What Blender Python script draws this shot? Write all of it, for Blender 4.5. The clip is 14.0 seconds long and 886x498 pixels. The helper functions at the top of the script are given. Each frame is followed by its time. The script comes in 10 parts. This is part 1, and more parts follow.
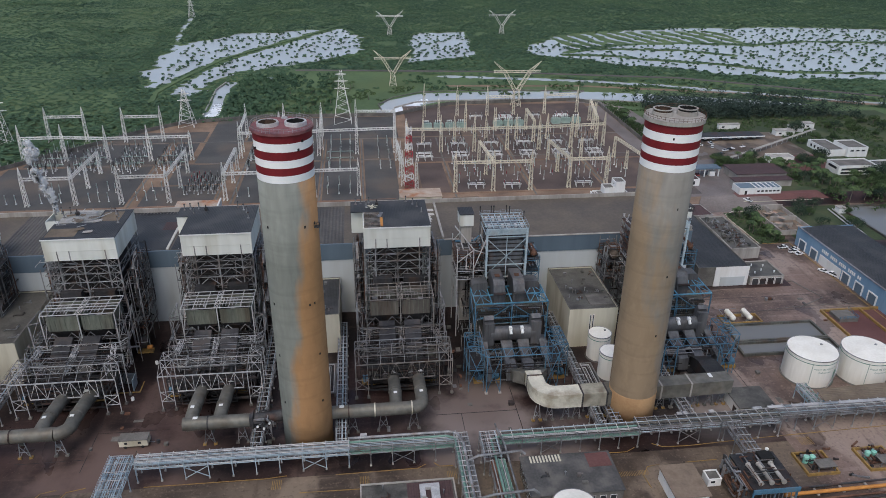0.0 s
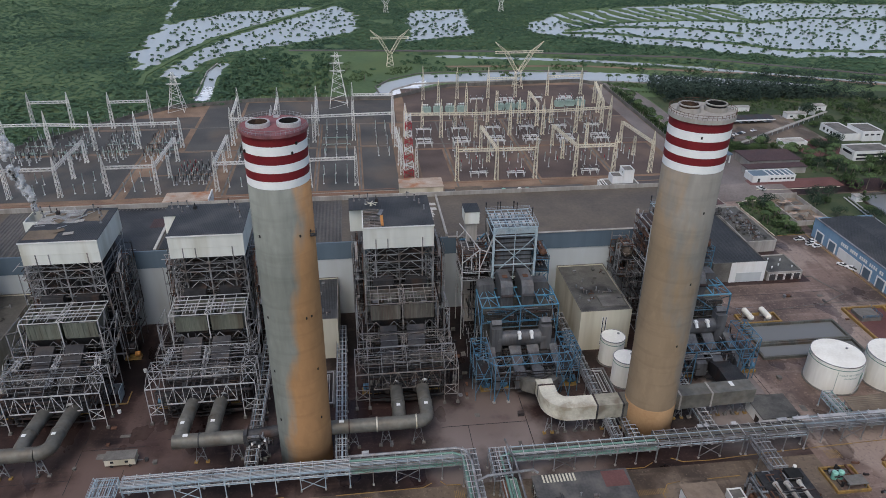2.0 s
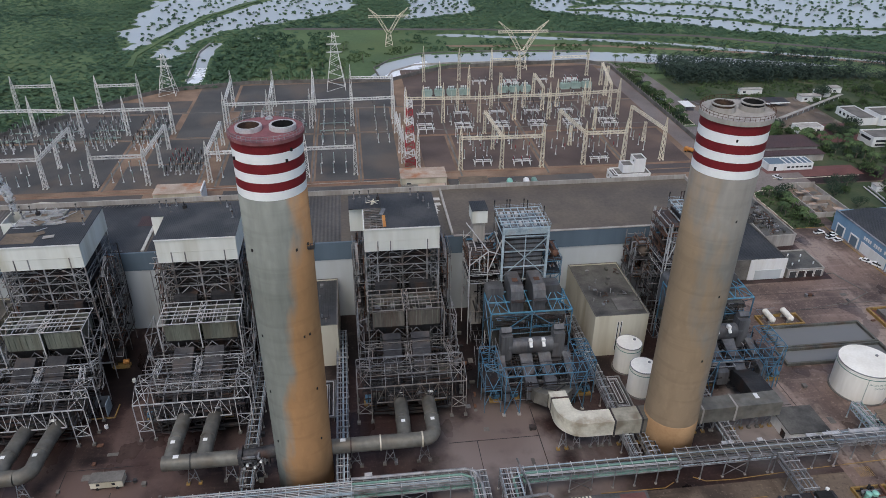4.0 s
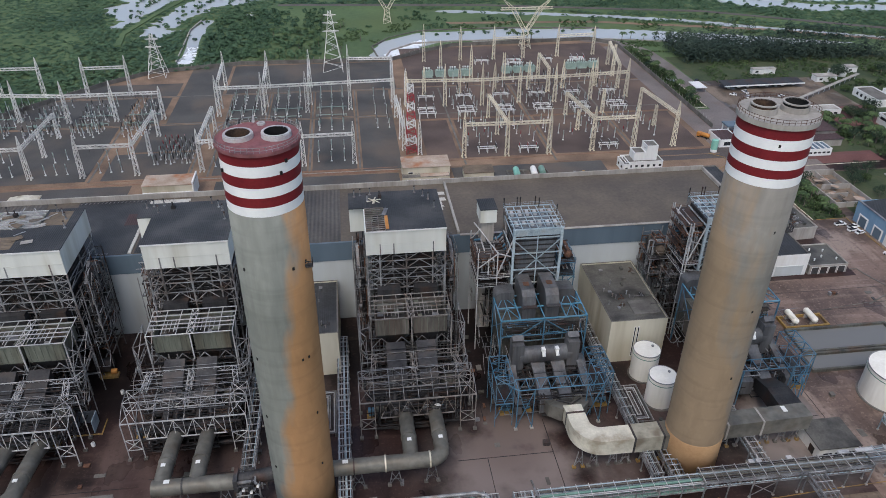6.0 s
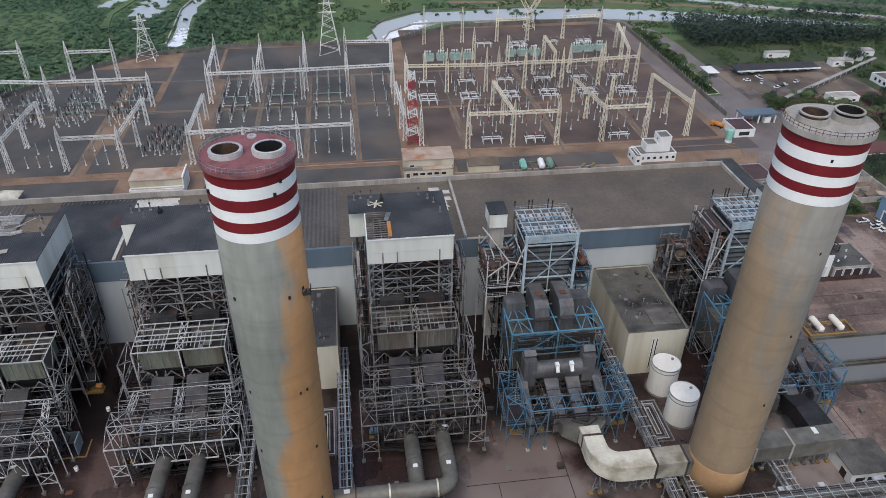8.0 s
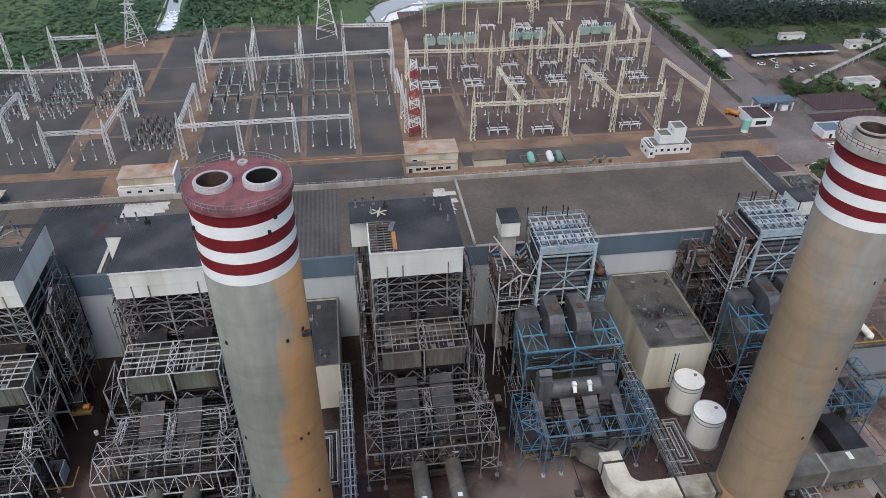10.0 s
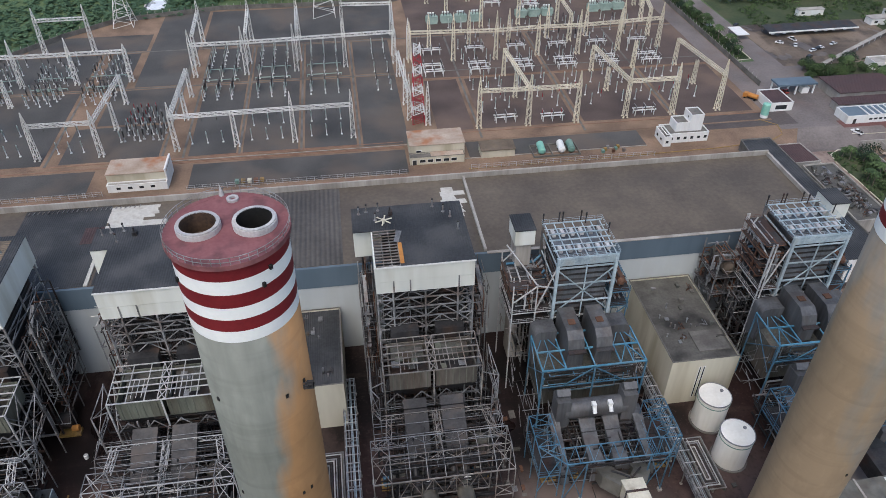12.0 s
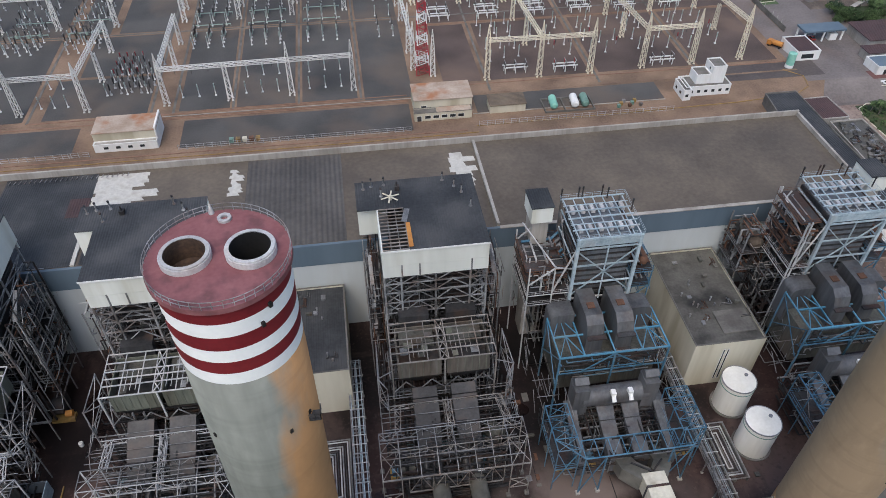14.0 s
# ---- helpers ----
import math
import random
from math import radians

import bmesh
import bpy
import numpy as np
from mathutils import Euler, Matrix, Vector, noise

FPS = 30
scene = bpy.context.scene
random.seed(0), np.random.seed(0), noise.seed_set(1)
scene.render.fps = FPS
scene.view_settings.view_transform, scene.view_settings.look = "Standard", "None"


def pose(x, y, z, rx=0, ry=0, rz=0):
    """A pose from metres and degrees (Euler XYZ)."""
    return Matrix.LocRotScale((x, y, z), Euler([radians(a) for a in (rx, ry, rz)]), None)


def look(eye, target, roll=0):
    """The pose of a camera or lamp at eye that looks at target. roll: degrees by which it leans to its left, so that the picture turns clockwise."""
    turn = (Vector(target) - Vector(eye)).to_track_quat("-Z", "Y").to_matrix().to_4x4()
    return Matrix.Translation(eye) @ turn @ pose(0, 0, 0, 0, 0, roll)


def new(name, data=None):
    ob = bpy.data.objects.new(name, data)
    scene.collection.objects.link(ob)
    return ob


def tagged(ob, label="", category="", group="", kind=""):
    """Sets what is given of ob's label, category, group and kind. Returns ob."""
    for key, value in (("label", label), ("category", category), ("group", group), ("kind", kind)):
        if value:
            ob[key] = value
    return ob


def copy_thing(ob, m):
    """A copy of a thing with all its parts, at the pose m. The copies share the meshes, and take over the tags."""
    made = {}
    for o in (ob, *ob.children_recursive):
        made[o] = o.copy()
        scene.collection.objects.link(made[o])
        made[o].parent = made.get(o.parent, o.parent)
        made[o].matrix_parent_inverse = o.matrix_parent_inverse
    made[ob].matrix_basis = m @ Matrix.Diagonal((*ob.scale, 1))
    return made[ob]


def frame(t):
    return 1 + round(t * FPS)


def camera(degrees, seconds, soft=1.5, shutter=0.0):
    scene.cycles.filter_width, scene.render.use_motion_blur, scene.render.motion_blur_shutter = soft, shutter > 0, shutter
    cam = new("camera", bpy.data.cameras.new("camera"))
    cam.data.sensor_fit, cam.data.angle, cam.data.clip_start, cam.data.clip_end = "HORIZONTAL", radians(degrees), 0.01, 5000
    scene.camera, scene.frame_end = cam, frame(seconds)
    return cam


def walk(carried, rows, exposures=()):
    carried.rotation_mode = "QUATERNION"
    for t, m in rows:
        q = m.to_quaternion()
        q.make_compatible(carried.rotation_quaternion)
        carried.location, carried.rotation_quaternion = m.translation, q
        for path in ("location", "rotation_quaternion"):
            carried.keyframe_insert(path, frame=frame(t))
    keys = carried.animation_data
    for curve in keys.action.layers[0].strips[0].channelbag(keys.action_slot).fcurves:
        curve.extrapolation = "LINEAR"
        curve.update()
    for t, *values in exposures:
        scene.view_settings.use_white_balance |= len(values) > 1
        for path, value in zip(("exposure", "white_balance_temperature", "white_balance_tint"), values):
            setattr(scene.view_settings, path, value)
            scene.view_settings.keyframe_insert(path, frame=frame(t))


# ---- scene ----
cam = camera(63.3, 14.0, soft=0.8)
PATH = [
    (0, (1.067, -0.5, 151.178), (1.284, 1.285, 150.302), 0.7),
    (0.5, (0.91, 3.945, 151.273), (1.128, 5.723, 150.383), 0.7),
    (1, (0.734, 8.364, 151.405), (0.955, 10.134, 150.5), 0.7),
    (1.5, (0.547, 12.762, 151.564), (0.769, 14.524, 150.644), 0.7),
    (2, (0.367, 17.176, 151.732), (0.591, 18.931, 150.798), 0.6),
    (2.5, (0.226, 21.633, 151.906), (0.451, 23.379, 150.957), 0.6),
    (3, (0.112, 26.108, 152.05), (0.337, 27.845, 151.085), 0.6),
    (3.2, (0.06, 27.89, 152.071), (0.285, 29.624, 151.101), 0.6),
    (5.5, (-0.68, 48.288, 152.597), (-0.451, 49.98, 151.555), 0.5),
    (6, (-0.833, 52.722, 152.609), (-0.604, 54.405, 151.552), 0.5),
    (6.5, (-0.96, 57.218, 152.573), (-0.73, 58.891, 151.502), 0.6),
    (7, (-1.129, 61.714, 152.478), (-0.897, 63.378, 151.392), 0.7),
    (7.5, (-1.282, 66.153, 152.394), (-1.05, 67.807, 151.295), 0.6),
    (8, (-1.488, 70.538, 152.396), (-1.254, 72.184, 151.284), 0.7),
    (10.5, (-2.089, 92.32, 152.846), (-1.855, 93.917, 151.664), 0.5),
    (11, (-2.136, 96.683, 152.929), (-1.904, 98.269, 151.734), 0.5),
    (11.5, (-2.145, 101.071, 153.091), (-1.914, 102.644, 151.878), 0.4),
    (12, (-2.182, 105.417, 153.271), (-1.953, 106.973, 152.036), 0.2),
    (12.5, (-2.284, 109.756, 153.45), (-2.057, 111.293, 152.191), 0.2),
    (13, (-2.362, 114.069, 153.594), (-2.137, 115.587, 152.311), 0.2),
    (13.5, (-2.517, 118.38, 153.738), (-2.296, 119.859, 152.41), 0.2),
    (14, (-2.745, 122.68, 153.855), (-2.529, 124.115, 152.479), 0.3),
]
walk(cam, [(t, look(eye, target, roll)) for t, eye, target, roll in PATH],
     exposures=((0, 0.36), (2.7, 0.32), (5.2, 0.46), (9, 0.57), (14, 0.66)))

# ---------------------------------------------------------------- light
world = bpy.data.worlds.new("world")
scene.world = world
world.use_nodes = True
wn, wl = world.node_tree.nodes, world.node_tree.links
SUN_ELEV, SUN_AZ = 58.0, 205.0      # degrees; azimuth clockwise from +y
sky = wn.new("ShaderNodeTexSky")
sky.sky_type = "NISHITA"
sky.sun_disc = False
sky.sun_elevation = radians(SUN_ELEV)
sky.sun_rotation = radians(SUN_AZ)
sky.air_density, sky.dust_density, sky.ozone_density = 1.0, 3.2, 1.2
wn["Background"].inputs["Strength"].default_value = 0.125
wl.new(sky.outputs[0], wn["Background"].inputs["Color"])

sun = new("sun", bpy.data.lights.new("sun", "SUN"))
sun.data.energy, sun.data.angle, sun.data.color = 0.6, radians(28), (1.0, 0.985, 0.96)
sun_dir = Vector((math.sin(radians(SUN_AZ)) * math.cos(radians(SUN_ELEV)),
                  math.cos(radians(SUN_AZ)) * math.cos(radians(SUN_ELEV)), math.sin(radians(SUN_ELEV))))
sun.matrix_world = look(sun_dir * 300, (0, 0, 0))


# ---------------------------------------------------------------- materials
def material(name, dark, light, scale=0.15, fine=2.5, rough=0.8, metal=0.0, bump=0.0, bump_scale=None,
             vary=0.0, stain=None, stain_amount=0.5, stain_scale=0.05, streak=False, island=0.0, spec=0.3):
    """Weathered surface: two scales of noise between two colours, an optional stain and relief."""
    m = bpy.data.materials.new(name)
    m.use_nodes = True
    n, l = m.node_tree.nodes, m.node_tree.links
    b = n["Principled BSDF"]
    b.inputs["Metallic"].default_value = metal
    b.inputs["Specular IOR Level"].default_value = spec
    geo = n.new("ShaderNodeNewGeometry")
    pos = geo.outputs["Position"]
    if streak:
        mp = n.new("ShaderNodeMapping")
        mp.inputs["Scale"].default_value = (1, 1, 0.12)
        l.new(pos, mp.inputs["Vector"])
        pos = mp.outputs["Vector"]

    def noise_tex(s, detail, src=pos):
        t = n.new("ShaderNodeTexNoise")
        t.inputs["Scale"].default_value, t.inputs["Detail"].default_value = s, detail
        l.new(src, t.inputs["Vector"])
        return t.outputs["Fac"]

    def ramp(fac, lo, hi):
        r = n.new("ShaderNodeMapRange")
        r.inputs["From Min"].default_value, r.inputs["From Max"].default_value = lo, hi
        l.new(fac, r.inputs["Value"])
        return r.outputs["Result"]

    def mix(fac, a, c, mode="MIX"):
        x = n.new("ShaderNodeMix")
        x.data_type, x.blend_type = "RGBA", mode
        for sock, v in (("Factor", fac), ("A", a), ("B", c)):
            s = [k for k in x.inputs if k.name == sock and (k.type == "RGBA" or sock == "Factor") and k.enabled][0]
            if hasattr(v, "links"):
                l.new(v, s)
            else:
                s.default_value = v if sock == "Factor" else (*v, 1)
        return [k for k in x.outputs if k.type == "RGBA"][0]

    big, small = noise_tex(scale, 5), noise_tex(fine, 4)
    ad = n.new("ShaderNodeMath")
    ad.operation = "MULTIPLY_ADD"
    ad.inputs[1].default_value = 0.34
    l.new(small, ad.inputs[0])
    hb = n.new("ShaderNodeMath")
    hb.operation = "MULTIPLY"
    hb.inputs[1].default_value = 0.7
    l.new(big, hb.inputs[0])
    l.new(hb.outputs[0], ad.inputs[2])
    col = mix(ramp(ad.outputs[0], 0.34, 0.7), dark, light)
    if stain:
        s = ramp(noise_tex(stain_scale, 7), 0.5, 0.66)
        sm = n.new("ShaderNodeMath")
        sm.operation = "MULTIPLY"
        sm.inputs[1].default_value = stain_amount
        l.new(s, sm.inputs[0])
        col = mix(sm.outputs[0], col, stain)
    if vary or island:
        src = geo.outputs["Random Per Island"] if island else n.new("ShaderNodeObjectInfo").outputs["Random"]
        k = island or vary
        r = n.new("ShaderNodeMapRange")
        r.inputs["To Min"].default_value, r.inputs["To Max"].default_value = 1 - k, 1 + k
        l.new(src, r.inputs["Value"])
        hs = n.new("ShaderNodeHueSaturation")
        l.new(r.outputs["Result"], hs.inputs["Value"])
        l.new(col, hs.inputs["Color"])
        col = hs.outputs["Color"]
    l.new(col, b.inputs["Base Color"])
    rr = n.new("ShaderNodeMapRange")
    rr.inputs["To Min"].default_value, rr.inputs["To Max"].default_value = max(0.05, rough - 0.22), min(1, rough + 0.2)
    l.new(big, rr.inputs["Value"])
    l.new(rr.outputs["Result"], b.inputs["Roughness"])
    if bump:
        bp = n.new("ShaderNodeBump")
        bp.inputs["Strength"].default_value, bp.inputs["Distance"].default_value = 0.6, bump
        l.new(noise_tex(bump_scale or fine * 2, 5), bp.inputs["Height"])
        l.new(bp.outputs["Normal"], b.inputs["Normal"])
    return m


def ribbed(m, axis, pitch, depth):
    """Adds the relief of corrugated sheet running along one axis."""
    n, l = m.node_tree.nodes, m.node_tree.links
    geo = n.new("ShaderNodeNewGeometry")
    sep = n.new("ShaderNodeSeparateXYZ")
    l.new(geo.outputs["Position"], sep.inputs[0])
    w = n.new("ShaderNodeMath")
    w.operation = "MULTIPLY"
    w.inputs[1].default_value = 2 * math.pi / pitch
    l.new(sep.outputs[axis], w.inputs[0])
    s = n.new("ShaderNodeMath")
    s.operation = "SINE"
    l.new(w.outputs[0], s.inputs[0])
    bp = n.new("ShaderNodeBump")
    bp.inputs["Strength"].default_value, bp.inputs["Distance"].default_value = 1.0, depth
    l.new(s.outputs[0], bp.inputs["Height"])
    l.new(bp.outputs["Normal"], n["Principled BSDF"].inputs["Normal"])
    return m


STEEL = material("galvanised_steel", (0.1, 0.104, 0.108), (0.36, 0.37, 0.38), 0.3, 3, 0.55, 0.25, vary=0.25, stain=(0.16, 0.08, 0.04), stain_amount=0.4, stain_scale=0.25)
STEEL_WHITE = material("white_steel", (0.28, 0.285, 0.29), (0.66, 0.67, 0.68), 0.3, 3, 0.5, 0.1, vary=0.15, stain=(0.2, 0.13, 0.08), stain_amount=0.35, stain_scale=0.3)
STEEL_BLUE = material("blue_painted_steel", (0.034, 0.108, 0.175), (0.12, 0.26, 0.37), 0.3, 2, 0.5, 0.1, vary=0.2, stain=(0.13, 0.09, 0.06), stain_amount=0.4, stain_scale=0.3)
STEEL_CYAN = material("bright_blue_steel", (0.045, 0.18, 0.29), (0.15, 0.37, 0.52), 0.3, 2, 0.5, 0.1, vary=0.2, stain=(0.13, 0.09, 0.06), stain_amount=0.3, stain_scale=0.3)
STEEL_PALE = material("pale_blue_steel", (0.24, 0.32, 0.37), (0.55, 0.66, 0.72), 0.3, 2, 0.5, 0.1, vary=0.15, stain=(0.2, 0.15, 0.12), stain_amount=0.4, stain_scale=0.3)
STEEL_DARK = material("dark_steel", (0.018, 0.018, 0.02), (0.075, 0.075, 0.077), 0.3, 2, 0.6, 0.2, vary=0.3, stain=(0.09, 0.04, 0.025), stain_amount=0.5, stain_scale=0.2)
LATTICE = material("lattice_steel", (0.58, 0.575, 0.55), (0.88, 0.87, 0.83), 0.2, 2, 0.5, 0.2, vary=0.12)
LATTICE_CREAM = material("cream_lattice_steel", (0.6, 0.54, 0.42), (0.88, 0.82, 0.66), 0.2, 2, 0.6, 0.1, vary=0.1)
STEEL_BROWN = material("brown_stained_steel", (0.13, 0.12, 0.11), (0.37, 0.35, 0.33), 0.3, 3, 0.6, 0.15, vary=0.2, stain=(0.15, 0.1, 0.07), stain_amount=0.6, stain_scale=0.25)
CASING_BROWN = material("brown_grey_casing", (0.06, 0.055, 0.048), (0.18, 0.165, 0.145), 0.25, 2, 0.7, 0.0, streak=True, vary=0.15, stain=(0.1, 0.065, 0.045), stain_amount=0.6, stain_scale=0.2)
DUCT_BLUE = material("blue_grey_duct_cladding", (0.06, 0.063, 0.07), (0.15, 0.155, 0.163), 0.3, 1.5, 0.45, 0.2, vary=0.12, streak=True, stain=(0.1, 0.075, 0.06), stain_amount=0.4, stain_scale=0.25)
DUCT_DARK = material("soot_dark_duct_cladding", (0.022, 0.022, 0.024), (0.07, 0.07, 0.072), 0.25, 1.5, 0.45, 0.2, vary=0.2, stain=(0.075, 0.05, 0.035), stain_amount=0.4, stain_scale=0.25)
PAINT_TEAL_DULL = material("dull_teal_paint", (0.07, 0.14, 0.16), (0.14, 0.24, 0.26), 0.3, 2, 0.5, stain=(0.1, 0.08, 0.06), stain_amount=0.4, stain_scale=0.4)
RUST = material("rusty_steel", (0.07, 0.036, 0.026), (0.19, 0.1, 0.065), 0.4, 3, 0.8, 0.1, vary=0.2)
CASING = material("weathered_casing", (0.04, 0.041, 0.037), (0.135, 0.137, 0.12), 0.25, 2, 0.7, 0.0, streak=True, vary=0.15, stain=(0.09, 0.055, 0.035), stain_amount=0.6, stain_scale=0.15)
CASING_GREEN = material("green_grey_casing", (0.075, 0.082, 0.068), (0.2, 0.215, 0.175), 0.25, 2, 0.7, 0.0, streak=True, vary=0.15, stain=(0.1, 0.075, 0.05), stain_amount=0.6, stain_scale=0.15)
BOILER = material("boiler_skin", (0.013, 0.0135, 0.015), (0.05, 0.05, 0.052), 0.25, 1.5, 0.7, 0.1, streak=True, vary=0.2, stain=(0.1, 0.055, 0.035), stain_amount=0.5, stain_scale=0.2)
BOILER_BLUE = material("pale_boiler_skin", (0.075, 0.085, 0.095), (0.2, 0.22, 0.245), 0.25, 1.5, 0.6, 0.1, streak=True, vary=0.1, stain=(0.1, 0.07, 0.05), stain_amount=0.5, stain_scale=0.2)
DUCT = material("grey_duct_cladding", (0.088, 0.086, 0.075), (0.2, 0.194, 0.17), 0.25, 0.6, 0.5, 0.2, vary=0.1, stain=(0.12, 0.09, 0.06), stain_amount=0.4, stain_scale=0.2)
DUCT_CREAM = material("cream_duct_cladding", (0.45, 0.43, 0.35), (0.72, 0.69, 0.58), 0.2, 1.5, 0.55, 0.1, stain=(0.26, 0.2, 0.13), stain_amount=0.65, stain_scale=0.22)
CLAD_WHITE = material("white_cladding", (0.58, 0.6, 0.56), (0.78, 0.8, 0.76), 0.12, 0.35, 0.6, streak=True, stain=(0.35, 0.33, 0.24), stain_amount=0.6, stain_scale=0.12, vary=0.05)
CLAD_GREY = material("pale_grey_cladding", (0.47, 0.51, 0.52), (0.56, 0.6, 0.61), 0.1, 0.25, 0.6, streak=True, stain=(0.3, 0.3, 0.26), stain_amount=0.4, stain_scale=0.1)
CLAD_BLUE = material("blue_cladding", (0.09, 0.13, 0.17), (0.14, 0.19, 0.235), 0.1, 0.3, 0.6, streak=True)
ROOF_DARK = ribbed(material("dark_sheet_roof", (0.024, 0.026, 0.029), (0.062, 0.065, 0.07), 0.12, 1.4, 0.65, vary=0.1, stain=(0.085, 0.085, 0.085), stain_amount=0.4, stain_scale=0.12), 0, 0.6, 0.03)
ROOF_HALL = material("hall_roof_felt", (0.084, 0.069, 0.055), (0.168, 0.14, 0.11), 0.05, 0.9, 0.6, stain=(0.07, 0.06, 0.052), stain_amount=0.4, stain_scale=0.07, bump=0.04)
ROOF_RIB = ribbed(material("ribbed_hall_roof", (0.065, 0.062, 0.06), (0.13, 0.122, 0.115), 0.08, 0.8, 0.8), 0, 1.4, 0.14)
ROOF_SHED = ribbed(material("grey_shed_roof", (0.05, 0.05, 0.05), (0.115, 0.112, 0.108), 0.2, 1.4, 0.7, stain=(0.16, 0.15, 0.135), stain_amount=0.5, stain_scale=0.2), 0, 1.0, 0.025)
ROOF_PLAIN = material("plain_brown_roof", (0.15, 0.115, 0.085), (0.27, 0.21, 0.16), 0.2, 1.4, 0.8, stain=(0.11, 0.08, 0.055), stain_amount=0.6, stain_scale=0.2)
ROOF_FLAT = material("stained_flat_roof", (0.062, 0.059, 0.052), (0.135, 0.13, 0.116), 0.2, 1.6, 0.55, stain=(0.022, 0.021, 0.02), stain_amount=0.85, stain_scale=0.11)
ROOF_RUST = material("rust_stained_roof", (0.3, 0.22, 0.16), (0.5, 0.42, 0.35), 0.15, 1.5, 0.85, stain=(0.34, 0.13, 0.05), stain_amount=0.85, stain_scale=0.12)
ROOF_RED = ribbed(material("maroon_roof", (0.055, 0.034, 0.035), (0.1, 0.062, 0.062), 0.15, 1.5, 0.75), 0, 0.7, 0.05)
ROOF_BROWN = ribbed(material("brown_sheet_roof", (0.11, 0.085, 0.062), (0.21, 0.168, 0.125), 0.15, 1.5, 0.8), 1, 0.8, 0.06)
PAINT_WHITE = material("white_paint", (0.68, 0.69, 0.68), (0.84, 0.85, 0.84), 0.2, 2, 0.55, stain=(0.5, 0.47, 0.4), stain_amount=0.4, stain_scale=0.2, streak=True)
PAINT_CREAM = material("cream_render", (0.5, 0.47, 0.37), (0.64, 0.61, 0.5), 0.15, 0.5, 0.75, stain=(0.3, 0.26, 0.17), stain_amount=0.6, stain_scale=0.12, streak=True)
PAINT_YELLOW = material("yellow_paint", (0.2, 0.125, 0.04), (0.42, 0.27, 0.085), 0.3, 2, 0.6, stain=(0.12, 0.085, 0.06), stain_amount=0.8, stain_scale=0.3)
PAINT_ORANGE = material("orange_paint", (0.4, 0.16, 0.04), (0.58, 0.27, 0.07), 0.3, 2, 0.6)
PAINT_TEAL = material("teal_paint", (0.16, 0.42, 0.34), (0.3, 0.58, 0.48), 0.3, 2, 0.5)
TRANSFORMER_GREEN = material("grey_green_enamel", (0.24, 0.34, 0.3), (0.38, 0.48, 0.43), 0.3, 2, 0.5)
PAINT_GREEN = material("green_pipe_paint", (0.1, 0.2, 0.165), (0.2, 0.32, 0.27), 0.3, 2, 0.55)
PAINT_BLUE = material("blue_wall_paint", (0.15, 0.27, 0.4), (0.24, 0.37, 0.5), 0.15, 2, 0.6, streak=True)
BAND_RED = material("red_band_paint", (0.135, 0.009, 0.015), (0.2, 0.017, 0.023), 0.3, 2, 0.6)
BAND_WHITE = material("white_band_paint", (0.78, 0.8, 0.81), (0.88, 0.9, 0.9), 0.3, 2, 0.6)
CAP_RED = material("faded_red_cap", (0.19, 0.068, 0.075), (0.27, 0.118, 0.126), 0.35, 2, 0.7, stain=(0.11, 0.05, 0.055), stain_amount=0.7, stain_scale=0.4)
CONCRETE = material("pale_concrete", (0.27, 0.255, 0.23), (0.45, 0.43, 0.4), 0.2, 1.5, 0.85, stain=(0.15, 0.13, 0.11), stain_amount=0.5, stain_scale=0.15, streak=True)
CONCRETE_DARK = material("dark_concrete", (0.1, 0.095, 0.085), (0.2, 0.19, 0.175), 0.2, 1.5, 0.85, stain=(0.06, 0.055, 0.05), stain_amount=0.5, stain_scale=0.15)
GLASS_DARK = material("dark_window_glass", (0.02, 0.025, 0.03), (0.04, 0.045, 0.05), 0.5, 2, 0.15, spec=0.6)
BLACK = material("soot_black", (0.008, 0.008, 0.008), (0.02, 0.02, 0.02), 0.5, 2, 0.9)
RUBBER = material("tyre_rubber", (0.015, 0.015, 0.015), (0.03, 0.03, 0.03), 1, 5, 0.85)
PORCELAIN = material("brown_porcelain", (0.05, 0.045, 0.045), (0.14, 0.13, 0.13), 0.5, 3, 0.35, vary=0.3)
PORCELAIN_PALE = material("grey_porcelain", (0.38, 0.46, 0.43), (0.68, 0.76, 0.72), 0.5, 3, 0.4, vary=0.2)
RED_MAST = material("red_mast_paint", (0.28, 0.03, 0.04), (0.42, 0.06, 0.07), 0.3, 2, 0.6)

